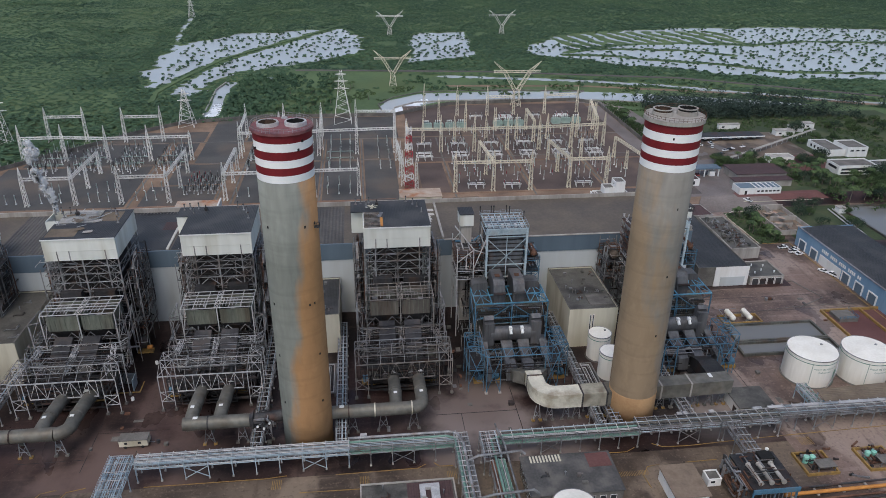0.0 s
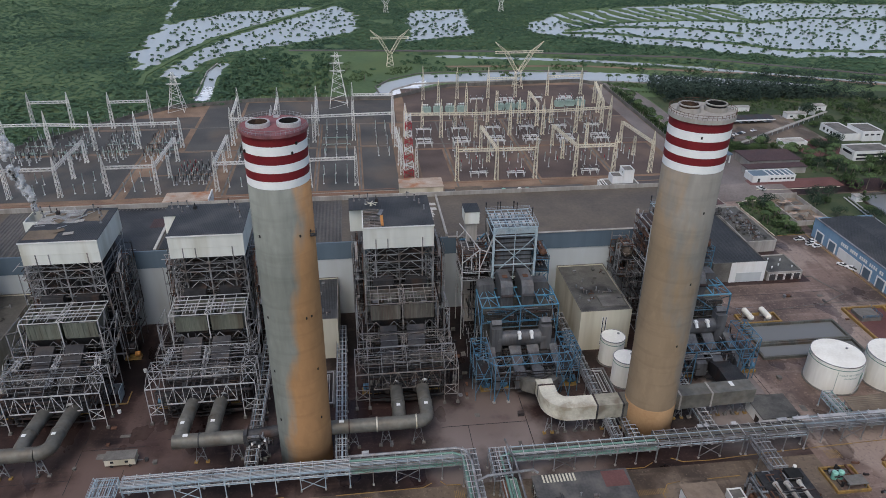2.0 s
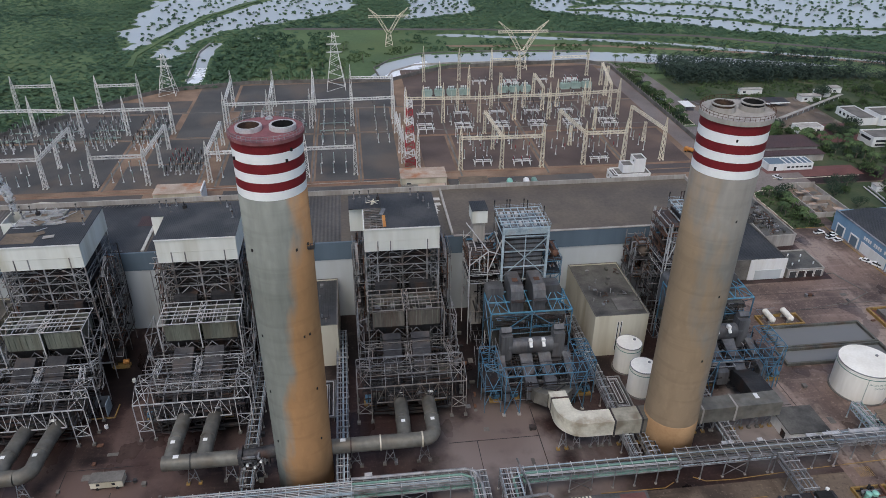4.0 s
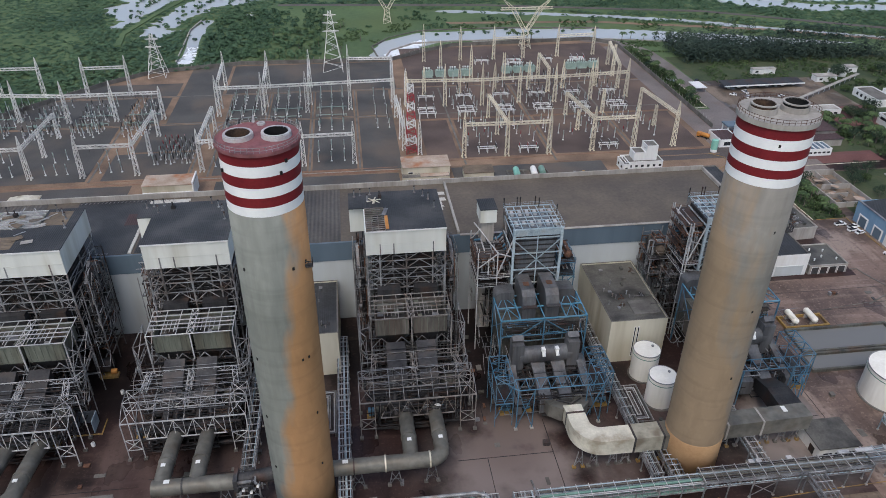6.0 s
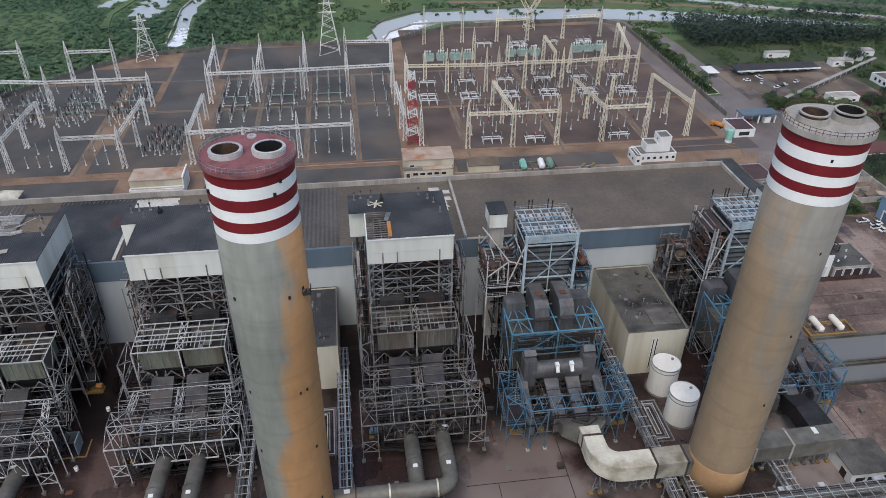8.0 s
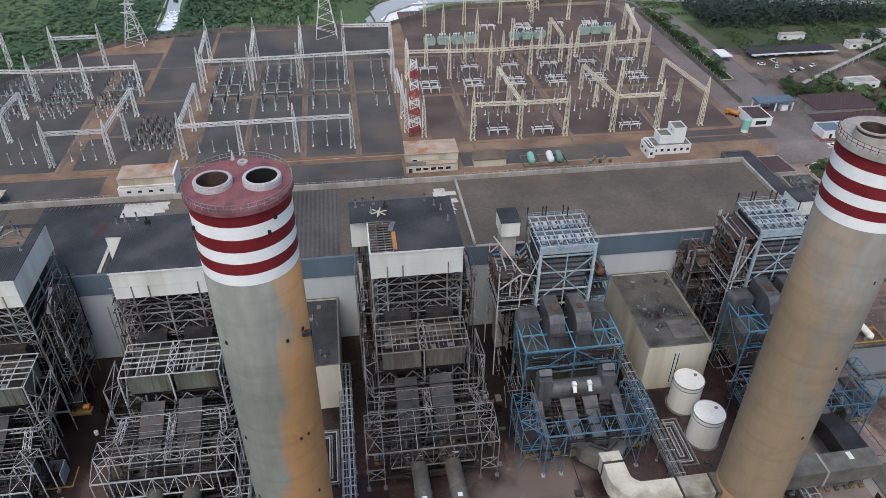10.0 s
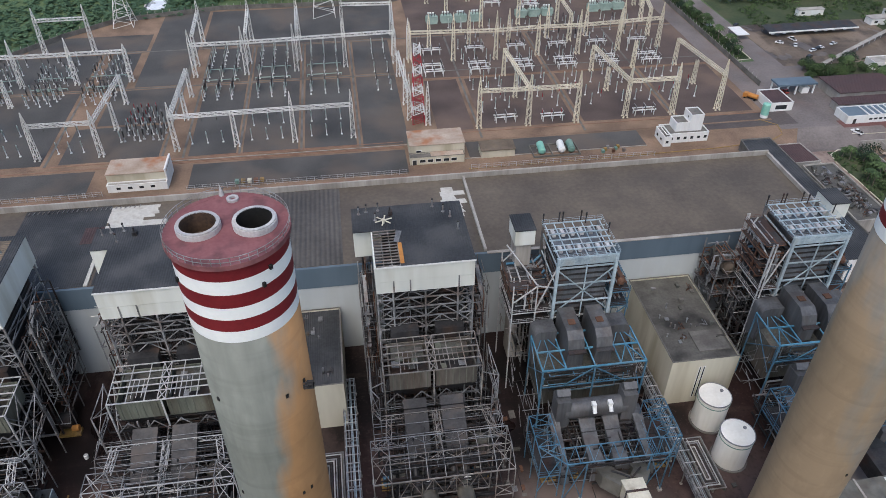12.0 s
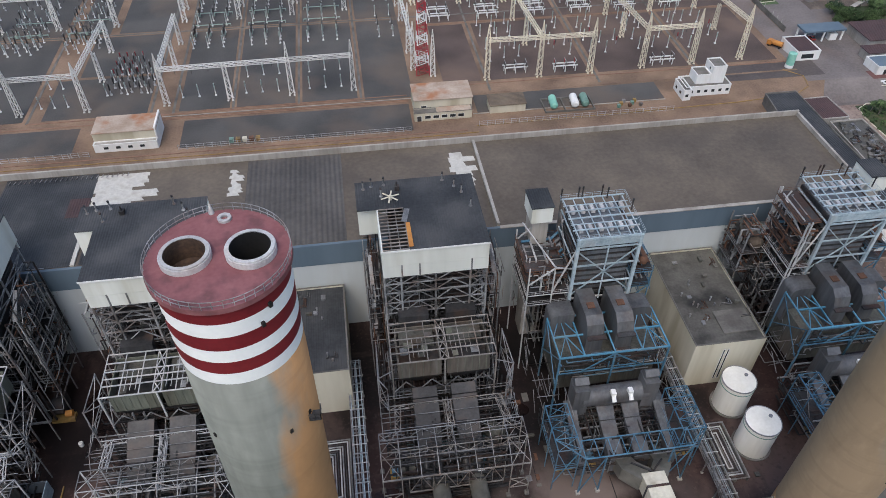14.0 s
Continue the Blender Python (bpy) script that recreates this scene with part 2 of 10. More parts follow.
def wet_paving(name, dark, mid, dry, rough=0.5, puddles=0.6, patches=()):
    """Wet worn paving: broad tone, rusty wash, pale dry areas, dragged streaks and shallow puddles."""
    m = bpy.data.materials.new(name)
    m.use_nodes = True
    n, l = m.node_tree.nodes, m.node_tree.links
    b = n["Principled BSDF"]
    b.inputs["Specular IOR Level"].default_value = 0.28
    geo = n.new("ShaderNodeNewGeometry")

    def noise_tex(s, detail, stretch=(1, 1, 1), shift=0.0, lo=0.0, hi=1.0):
        mp = n.new("ShaderNodeMapping")
        mp.inputs["Scale"].default_value, mp.inputs["Location"].default_value = stretch, (shift, shift * 2, 0)
        l.new(geo.outputs["Position"], mp.inputs["Vector"])
        t = n.new("ShaderNodeTexNoise")
        t.inputs["Scale"].default_value, t.inputs["Detail"].default_value = s, detail
        l.new(mp.outputs["Vector"], t.inputs["Vector"])
        r = n.new("ShaderNodeMapRange")
        r.interpolation_type = "SMOOTHSTEP"
        r.inputs["From Min"].default_value, r.inputs["From Max"].default_value = lo, hi
        l.new(t.outputs["Fac"], r.inputs["Value"])
        return r.outputs["Result"]

    def scaled(sock, k):
        x = n.new("ShaderNodeMath")
        x.operation = "MULTIPLY"
        l.new(sock, x.inputs[0])
        if hasattr(k, "links"):
            l.new(k, x.inputs[1])
        else:
            x.inputs[1].default_value = k
        return x.outputs[0]

    def mix(fac, a, c):
        x = n.new("ShaderNodeMix")
        x.data_type = "RGBA"
        l.new(fac, x.inputs[0])
        for sock, v in ((x.inputs[6], a), (x.inputs[7], c)):
            if hasattr(v, "links"):
                l.new(v, sock)
            else:
                sock.default_value = (*v, 1)
        return x.outputs[2]

    col = mix(noise_tex(0.035, 6, lo=0.38, hi=0.62), dark, mid)
    col = mix(scaled(noise_tex(0.05, 8, (1.0, 0.55, 1), 40, 0.52, 0.62), 0.85), col, dry)
    col = mix(scaled(noise_tex(0.22, 6, (0.16, 1.6, 1), 9, 0.52, 0.7), 0.4), col, dry)
    col = mix(scaled(noise_tex(0.22, 6, (1.6, 0.16, 1), 77, 0.55, 0.7), 0.45), col, dark)
    col = mix(scaled(noise_tex(0.9, 5, shift=13, lo=0.52, hi=0.72), 0.4), col, tuple(v * 0.45 for v in dark))
    col = mix(scaled(noise_tex(1.4, 4, shift=31, lo=0.55, hi=0.75), 0.35), col, tuple(min(1, v * 1.35) for v in dry))
    pud = noise_tex(0.07, 4, (1.0, 0.6, 1), 21, 0.6, 0.63)
    col = mix(scaled(pud, puddles), col, tuple(v * 0.8 for v in dark))
    # tints at set spots; the near-black ones paint shade into the ground
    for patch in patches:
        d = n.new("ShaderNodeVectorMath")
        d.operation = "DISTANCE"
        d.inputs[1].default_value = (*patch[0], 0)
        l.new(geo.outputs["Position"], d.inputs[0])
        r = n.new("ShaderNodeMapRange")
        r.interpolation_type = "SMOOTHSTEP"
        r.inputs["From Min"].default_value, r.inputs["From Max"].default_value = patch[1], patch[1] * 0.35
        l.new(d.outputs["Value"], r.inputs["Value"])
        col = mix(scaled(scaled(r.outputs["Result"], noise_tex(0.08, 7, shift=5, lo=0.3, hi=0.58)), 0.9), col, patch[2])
    l.new(col, b.inputs["Base Color"])
    rr = n.new("ShaderNodeMapRange")
    rr.inputs["To Min"].default_value, rr.inputs["To Max"].default_value = rough, 0.06
    l.new(scaled(pud, puddles + 0.3), rr.inputs["Value"])
    l.new(rr.outputs["Result"], b.inputs["Roughness"])
    bp = n.new("ShaderNodeBump")
    bp.inputs["Strength"].default_value, bp.inputs["Distance"].default_value = 0.3, 0.02
    l.new(noise_tex(2.0, 5), bp.inputs["Height"])
    l.new(bp.outputs["Normal"], b.inputs["Normal"])
    return m


# The three near-black patches put the shade between boiler houses into the colour.
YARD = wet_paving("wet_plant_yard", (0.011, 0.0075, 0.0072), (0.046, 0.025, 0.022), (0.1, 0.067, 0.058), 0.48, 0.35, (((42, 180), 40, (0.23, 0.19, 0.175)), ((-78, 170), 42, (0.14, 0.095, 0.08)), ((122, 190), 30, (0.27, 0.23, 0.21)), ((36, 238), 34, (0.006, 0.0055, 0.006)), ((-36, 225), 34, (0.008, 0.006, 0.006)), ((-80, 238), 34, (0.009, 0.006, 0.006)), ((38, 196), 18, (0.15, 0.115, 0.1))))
YARD_TAN = wet_paving("tan_service_road", (0.06, 0.045, 0.036), (0.15, 0.115, 0.085), (0.23, 0.18, 0.135), 0.6, 0.3)
YARD_RED = wet_paving("red_brown_apron", (0.07, 0.05, 0.043), (0.2, 0.14, 0.115), (0.32, 0.25, 0.21), 0.55, 0.45)
SLAB_GREY = material("grey_yard_slab", (0.06, 0.05, 0.047), (0.13, 0.112, 0.105), 0.06, 0.8, 0.7, stain=(0.11, 0.085, 0.075), stain_amount=0.6, stain_scale=0.05, bump=0.02)
GRAVEL = material("dark_substation_gravel", (0.046, 0.0455, 0.0445), (0.112, 0.109, 0.104), 0.05, 2.0, 0.8, stain=(0.15, 0.115, 0.09), stain_amount=0.55, stain_scale=0.035, bump=0.05)
GRAVEL_BROWN = material("brown_substation_gravel", (0.058, 0.043, 0.038), (0.14, 0.105, 0.092), 0.05, 2.0, 0.85, stain=(0.21, 0.145, 0.108), stain_amount=0.5, stain_scale=0.03, bump=0.04)
EARTH = material("tan_earth", (0.125, 0.082, 0.058), (0.31, 0.215, 0.15), 0.07, 1.4, 0.9, stain=(0.1, 0.07, 0.05), stain_amount=0.5, stain_scale=0.05, bump=0.04)
ASPHALT = material("worn_asphalt", (0.11, 0.096, 0.092), (0.225, 0.2, 0.19), 0.06, 1.0, 0.75, stain=(0.17, 0.12, 0.1), stain_amount=0.5, stain_scale=0.04, bump=0.02)
PLAZA = material("red_plaza_paving", (0.095, 0.042, 0.04), (0.16, 0.078, 0.072), 0.1, 1.5, 0.8)
GRASS = material("grass_ground", (0.058, 0.1, 0.045), (0.115, 0.17, 0.075), 0.02, 0.3, 0.95, stain=(0.1, 0.13, 0.05), stain_amount=0.5, stain_scale=0.012, bump=0.2, bump_scale=0.8)
LEAF = material("mangrove_leaves", (0.044, 0.086, 0.056), (0.09, 0.15, 0.08), 0.012, 0.06, 0.85, island=0.1, spec=0.1)
LEAF_DARK = material("dark_leaves", (0.022, 0.04, 0.03), (0.055, 0.085, 0.055), 0.03, 0.4, 0.85, island=0.3, spec=0.1)
LEAF_GROVE = material("casuarina_needles", (0.03, 0.048, 0.04), (0.055, 0.08, 0.062), 0.03, 0.4, 0.9, island=0.15, spec=0.08)
LEAF_TREE = material("tree_leaves", (0.03, 0.056, 0.024), (0.085, 0.128, 0.052), 0.1, 0.8, 0.8, island=0.35, spec=0.2)
BARK = material("bark", (0.1, 0.085, 0.065), (0.22, 0.19, 0.15), 0.5, 4, 0.9)


GRASS_DARK = material("overgrown_grass", (0.033, 0.05, 0.025), (0.072, 0.096, 0.046), 0.06, 0.6, 0.95, stain=(0.09, 0.085, 0.05), stain_amount=0.5, stain_scale=0.06, bump=0.15, bump_scale=0.8)


def water(name, colour, rough, ripple, scale):
    m = bpy.data.materials.new(name)
    m.use_nodes = True
    n, l = m.node_tree.nodes, m.node_tree.links
    b = n["Principled BSDF"]
    b.inputs["Base Color"].default_value = (*colour, 1)
    b.inputs["Roughness"].default_value = rough
    b.inputs["IOR"].default_value = 1.33
    geo = n.new("ShaderNodeNewGeometry")
    t = n.new("ShaderNodeTexNoise")
    t.inputs["Scale"].default_value, t.inputs["Detail"].default_value = scale, 4
    l.new(geo.outputs["Position"], t.inputs["Vector"])
    bp = n.new("ShaderNodeBump")
    bp.inputs["Strength"].default_value, bp.inputs["Distance"].default_value = 0.4, ripple
    l.new(t.outputs["Fac"], bp.inputs["Height"])
    l.new(bp.outputs["Normal"], b.inputs["Normal"])
    return m


WATER = water("lagoon_water", (0.42, 0.45, 0.46), 0.12, 0.05, 0.8)
WATER_DARK = water("basin_water", (0.17, 0.174, 0.172), 0.05, 0.02, 1.0)


def chimney_concrete(name, base, base2, stain, side, foot, top=42.0):
    """Concrete with a long rusty stain down one side and round the foot."""
    m = material(name, base, base2, 0.08, 0.7, 0.85, streak=True, bump=0.02)
    n, l = m.node_tree.nodes, m.node_tree.links
    b = n["Principled BSDF"]
    old = b.inputs["Base Color"].links[0].from_socket
    tc = n.new("ShaderNodeTexCoord")
    sep = n.new("ShaderNodeSeparateXYZ")
    l.new(tc.outputs["Object"], sep.inputs[0])
    mp = n.new("ShaderNodeMapping")
    mp.inputs["Scale"].default_value = (0.16, 0.16, 0.05)
    l.new(tc.outputs["Object"], mp.inputs["Vector"])
    t = n.new("ShaderNodeTexNoise")
    t.inputs["Scale"].default_value, t.inputs["Detail"].default_value = 1.2, 6
    l.new(mp.outputs["Vector"], t.inputs["Vector"])

    def math_node(op, a, c):
        x = n.new("ShaderNodeMath")
        x.operation = op
        x.use_clamp = False
        for i, v in enumerate((a, c)):
            if hasattr(v, "links"):
                l.new(v, x.inputs[i])
            else:
                x.inputs[i].default_value = v
        return x.outputs[0]

    east = math_node("MULTIPLY", sep.outputs[0], side)
    low = math_node("MULTIPLY", math_node("SUBTRACT", top, sep.outputs[2]), foot)
    amount = math_node("ADD", math_node("ADD", east, low), math_node("MULTIPLY", math_node("SUBTRACT", t.outputs["Fac"], 0.38), 3.2))
    r = n.new("ShaderNodeMapRange")
    r.inputs["From Min"].default_value, r.inputs["From Max"].default_value = 0.05, 0.95
    l.new(amount, r.inputs["Value"])
    mx = n.new("ShaderNodeMix")
    mx.data_type = "RGBA"
    l.new(r.outputs["Result"], mx.inputs[0])
    l.new(old, mx.inputs[6])
    mx.inputs[7].default_value = (*stain, 1)
    out = mx.outputs[2]
    # pour lines and weather blotches
    for scale, lo, hi, amount, tone in (((0.05, 0.05, 0.55), 0.52, 0.66, 0.22, 0.55), ((0.3, 0.3, 0.12), 0.5, 0.68, 0.3, 0.6), ((0.5, 0.5, 0.3), 0.54, 0.7, 0.25, 1.35)):
        mp = n.new("ShaderNodeMapping")
        mp.inputs["Scale"].default_value = scale
        l.new(tc.outputs["Object"], mp.inputs["Vector"])
        t = n.new("ShaderNodeTexNoise")
        t.inputs["Scale"].default_value, t.inputs["Detail"].default_value = 1.0, 6
        l.new(mp.outputs["Vector"], t.inputs["Vector"])
        r = n.new("ShaderNodeMapRange")
        r.inputs["From Min"].default_value, r.inputs["From Max"].default_value = lo, hi
        r.inputs["To Max"].default_value = amount
        l.new(t.outputs["Fac"], r.inputs["Value"])
        hs = n.new("ShaderNodeHueSaturation")
        hs.inputs["Value"].default_value = tone
        l.new(out, hs.inputs["Color"])
        m2 = n.new("ShaderNodeMix")
        m2.data_type = "RGBA"
        l.new(r.outputs["Result"], m2.inputs[0])
        l.new(out, m2.inputs[6])
        l.new(hs.outputs["Color"], m2.inputs[7])
        out = m2.outputs[2]
    l.new(out, b.inputs["Base Color"])
    return m


SHAFT_A = chimney_concrete("rust_streaked_concrete", (0.145, 0.157, 0.142), (0.26, 0.275, 0.247), (0.4, 0.225, 0.105), 0.33, 0.038, 45.0)
SHAFT_B = chimney_concrete("tan_streaked_concrete", (0.17, 0.165, 0.15), (0.25, 0.24, 0.215), (0.29, 0.215, 0.14), -0.1, 0.022, 62.0)


# ---------------------------------------------------------------- levels
# The boiler yard and the works apron lie DROP metres below the switchyard. Their plan is written on a plane at
# height 0 at a slightly smaller scale; "yard" carries it down to the terrace, "deep" only lengthens what stands there.
DROP, GROW, PIVOT = 4.7, 4.7 / 152.0, (-0.3, 45.0, 152.0)


def low_share(x, y):
    """1 on the low terrace, 0 on the switchyard's level, a ramp between them on the east side."""
    if y <= 262.5:
        return 1.0
    return min(1.0, max(0.0, (362.0 - y) / 20.0)) if x > 138.0 else 0.0


def settle(p, mode):
    if mode == "yard":
        w = GROW * low_share(p[0], p[1])
        return tuple(a + (a - c) * w for a, c in zip(p, PIVOT))
    if mode == "deep":
        return (p[0], p[1], p[2] - DROP * min(1.0, max(0.0, (10.0 - p[2]) / 10.0)))
    return tuple(p)


# ---------------------------------------------------------------- mesh helpers
class Shape:
    """Collects boxes, beams, tubes and sheets for one mesh."""
    slim = 1.0
    level = "yard"

    def __init__(self):
        self.v, self.f, self.smooth = [], [], []

    def add(self, verts, faces, smooth=False):
        k = len(self.v)
        self.v.extend(verts)
        for f in faces:
            self.f.append(tuple(k + i for i in f))
            self.smooth.append(smooth)
        return self

    def box(self, x0, y0, z0, x1, y1, z1):
        v = [(x, y, z) for z in (z0, z1) for y in (y0, y1) for x in (x0, x1)]
        return self.add(v, [(0, 2, 3, 1), (4, 5, 7, 6), (0, 1, 5, 4), (2, 6, 7, 3), (0, 4, 6, 2), (1, 3, 7, 5)])

    def beam(self, p, q, w=0.3, h=None):
        p, q = Vector(p), Vector(q)
        d = q - p
        if d.length < 1e-4:
            return self
        if w < 0.7:
            w = w * self.slim
            h = h * self.slim if h else None
        d.normalize()
        up = Vector((0, 0, 1)) if abs(d.z) < 0.95 else Vector((0, 1, 0))
        s = d.cross(up).normalized() * (w / 2)
        u = s.cross(d).normalized() * ((h or w) / 2)
        v = [tuple(e + a * s + b * u) for e in (p, q) for a, b in ((-1, -1), (1, -1), (1, 1), (-1, 1))]
        return self.add(v, [(0, 1, 5, 4), (1, 2, 6, 5), (2, 3, 7, 6), (3, 0, 4, 7), (3, 2, 1, 0), (4, 5, 6, 7)])

    def tube(self, p, q, r, r2=None, n=12, cap=True, smooth=True):
        p, q = Vector(p), Vector(q)
        d = (q - p).normalized()
        up = Vector((0, 0, 1)) if abs(d.z) < 0.95 else Vector((1, 0, 0))
        s = d.cross(up).normalized()
        u = s.cross(d)
        v = []
        for e, rad in ((p, r), (q, r if r2 is None else r2)):
            for i in range(n):
                a = 2 * math.pi * i / n
                v.append(tuple(e + rad * (math.cos(a) * s + math.sin(a) * u)))
        self.add(v, [(i, (i + 1) % n, n + (i + 1) % n, n + i) for i in range(n)], smooth)
        if cap:
            self.add(v[:n], [tuple(range(n - 1, -1, -1))])
            self.add(v[n:], [tuple(range(n))])
        return self

    def pipe(self, pts, r, n=8):
        """A pipe with mitred bends along points."""
        P = [Vector(p) for p in pts]
        rings = []
        for i, p in enumerate(P):
            a = (p - P[i - 1]).normalized() if i else (P[1] - p).normalized()
            b = (P[i + 1] - p).normalized() if i < len(P) - 1 else a
            t = (a + b).normalized() if (a + b).length > 1e-3 else a
            up = Vector((0, 0, 1)) if abs(a.z) < 0.9 else Vector((0.3, 1, 0)).normalized()
            s = t.cross(up).normalized()
            u = s.cross(t)
            k = 1 / max(0.5, t.dot(a))
            bend = (b - a)
            ring = []
            for j in range(n):
                w = 2 * math.pi * j / n
                o = math.cos(w) * s + math.sin(w) * u
                if bend.length > 1e-3:
                    e = bend.normalized()
                    o = o + e * (o.dot(e)) * (k - 1)
                ring.append(tuple(p + r * o))
            rings.append(ring)
        v = [c for ring in rings for c in ring]
        f = []
        for i in range(len(P) - 1):
            for j in range(n):
                f.append((i * n + j, i * n + (j + 1) % n, (i + 1) * n + (j + 1) % n, (i + 1) * n + j))
        self.add(v, f, True)
        self.add(rings[0], [tuple(range(n - 1, -1, -1))])
        self.add(rings[-1], [tuple(range(n))])
        return self

    def ring(self, c, r0, r1, z0, z1, n=48):
        """An upright hollow ring between two radii."""
        v = []
        for rad, z in ((r0, z0), (r1, z0), (r1, z1), (r0, z1)):
            for i in range(n):
                a = 2 * math.pi * i / n
                v.append((c[0] + rad * math.cos(a), c[1] + rad * math.sin(a), c[2] + z))
        for k in range(4):
            m = (k + 1) % 4
            self.add([v[k * n + i] for i in range(n)] + [v[m * n + i] for i in range(n)],
                     [(i, (i + 1) % n, n + (i + 1) % n, n + i) for i in range(n)], k in (1, 3))
        return self

    def lathe(self, c, prof, n=48, cap=True):
        """A turned solid: prof is a list of radius and height."""
        v = []
        for r, z in prof:
            for i in range(n):
                a = 2 * math.pi * i / n
                v.append((c[0] + r * math.cos(a), c[1] + r * math.sin(a), c[2] + z))
        f = []
        for k in range(len(prof) - 1):
            for i in range(n):
                f.append((k * n + i, k * n + (i + 1) % n, (k + 1) * n + (i + 1) % n, (k + 1) * n + i))
        k = len(self.v)
        self.add(v, f, True)
        if cap:
            m = (len(prof) - 1) * n
            self.f += [tuple(k + i for i in range(n - 1, -1, -1)), tuple(k + m + i for i in range(n))]
            self.smooth += [False, False]
        return self

    def prism(self, outline, z0, z1):
        n = len(outline)
        v = [(x, y, z0) for x, y in outline] + [(x, y, z1) for x, y in outline]
        self.add(v, [(i, (i + 1) % n, n + (i + 1) % n, n + i) for i in range(n)])
        self.add(v[:n], [tuple(range(n - 1, -1, -1))])
        self.add(v[n:], [tuple(range(n))])
        return self

    def lattice(self, p, q, w, h, panels, chord=0.16, web=0.09, w2=None, h2=None):
        """A four-legged lattice member from p to q."""
        p, q = Vector(p), Vector(q)
        d = (q - p).normalized()
        up = Vector((0, 0, 1)) if abs(d.z) < 0.9 else Vector((0, 1, 0))
        s = d.cross(up).normalized()
        u = s.cross(d).normalized()
        w2, h2 = w if w2 is None else w2, h if h2 is None else h2
        rows = []
        for i in range(panels + 1):
            k = i / panels
            c, ww, hh = p.lerp(q, k), (w + (w2 - w) * k) / 2, (h + (h2 - h) * k) / 2
            rows.append([c - ww * s - hh * u, c + ww * s - hh * u, c + ww * s + hh * u, c - ww * s + hh * u])
        for j in range(4):
            self.beam(rows[0][j], rows[-1][j], chord)
            m = (j + 1) % 4
            for i in range(panels):
                a, b = (j, m) if i % 2 else (m, j)
                self.beam(rows[i][a], rows[i + 1][b], web)
        return self

    def truss(self, p, q, depth, panels, chord=0.28, web=0.2):
        """A flat upright truss: p, q are the ends of its top chord."""
        p, q = Vector(p), Vector(q)
        dn = Vector((0, 0, -depth))
        self.beam(p, q, chord).beam(p + dn, q + dn, chord)
        for i in range(panels):
            a, b = p.lerp(q, i / panels), p.lerp(q, (i + 1) / panels)
            self.beam(a, a + dn, web)
            if i % 2:
                self.beam(a, b + dn, web)
            else:
                self.beam(a + dn, b, web)
        return self.beam(q, q + dn, web)

    def rail(self, pts, h=1.1, step=2.0, r=0.05):
        """A handrail along points."""
        for a, b in zip(pts[:-1], pts[1:]):
            a, b = Vector(a), Vector(b)
            for z in (h, h * 0.5):
                self.beam(a + Vector((0, 0, z)), b + Vector((0, 0, z)), r)
            k = max(1, round((b - a).length / step))
            for i in range(k + 1):
                c = a.lerp(b, i / k)
                self.beam(c, c + Vector((0, 0, h)), r)
        return self

    def mesh(self, name, mat, origin=(0, 0, 0)):
        me = bpy.data.meshes.new(name)
        o = origin
        mode = "yard" if self.level == "deep" and name in ("motor", "plinth", "fan_casing", "oil_tank") else self.level
        put = [settle(p, mode) for p in self.v]
        me.from_pydata([(a - o[0], b - o[1], c - o[2]) for a, b, c in put], [], self.f)
        me.polygons.foreach_set("use_smooth", self.smooth)
        me.materials.append(mat)
        me.update()
        return me


def thing(name, at, label, category, group=""):
    """An Empty at a thing's base."""
    ob = new(name)
    ob.empty_display_size = 0.5
    ob.location = settle(at, Shape.level)
    return tagged(ob, label, category, group)


def origin_of(ob):
    o = Vector((0, 0, 0))
    while ob:
        o += ob.location
        ob = ob.parent
    return o


def part(name, shape, mat, parent, label=""):
    """One mesh under a thing or a part; the shape is in world coordinates of a thing that stands unturned."""
    ob = new(name, shape.mesh(name, mat, origin_of(parent)))
    ob.parent = parent
    return tagged(ob, label)


def solid(name, shape, mat, label="", category="", kind="", group="", at=(0, 0, 0)):
    """A thing or piece of the setting that is one mesh."""
    at = settle(at, Shape.level) if any(at) else at
    ob = new(name, shape.mesh(name, mat, at))
    ob.location = at
    return tagged(ob, label, category, group, kind)


def struct(name, shape, mat, label):
    return solid(name, shape, mat, label, name.split("_")[0], "structure")


rnd = random.Random(7)


# ---------------------------------------------------------------- land and water
Shape.level = None
def seg_dist(px, py, path):
    """Distance from points to a polyline."""
    best = np.full(np.shape(px), 1e9)
    for (ax, ay), (bx, by) in zip(path[:-1], path[1:]):
        dx, dy = bx - ax, by - ay
        k = np.clip(((px - ax) * dx + (py - ay) * dy) / (dx * dx + dy * dy), 0, 1)
        best = np.minimum(best, np.hypot(px - ax - k * dx, py - ay - k * dy))
    return best


def convex(px, py, outline):
    """Signed distance, negative inside, to a convex outline given clockwise."""
    best = np.full(np.shape(px), -1e9)
    for (ax, ay), (bx, by) in zip(outline, outline[1:] + outline[:1]):
        nx, ny = -(by - ay), bx - ax
        best = np.maximum(best, ((px - ax) * nx + (py - ay) * ny) / math.hypot(nx, ny))
    return best


def waves(px, py, size, seed=0.0):
    """Cheap smooth noise, about -1 to 1."""
    x, y = np.asarray(px) / size, np.asarray(py) / size
    return (np.sin(1.7 * x + 0.9 * y + seed) + np.sin(-1.1 * x + 2.3 * y + 2 * seed + 1)
            + np.sin(3.1 * x - 1.3 * y + 3 * seed + 2) * 0.7 + np.sin(0.6 * x + 3.7 * y + seed + 4) * 0.6
            + np.sin(5.3 * x + 4.1 * y + 5 * seed) * 0.4) / 2.6


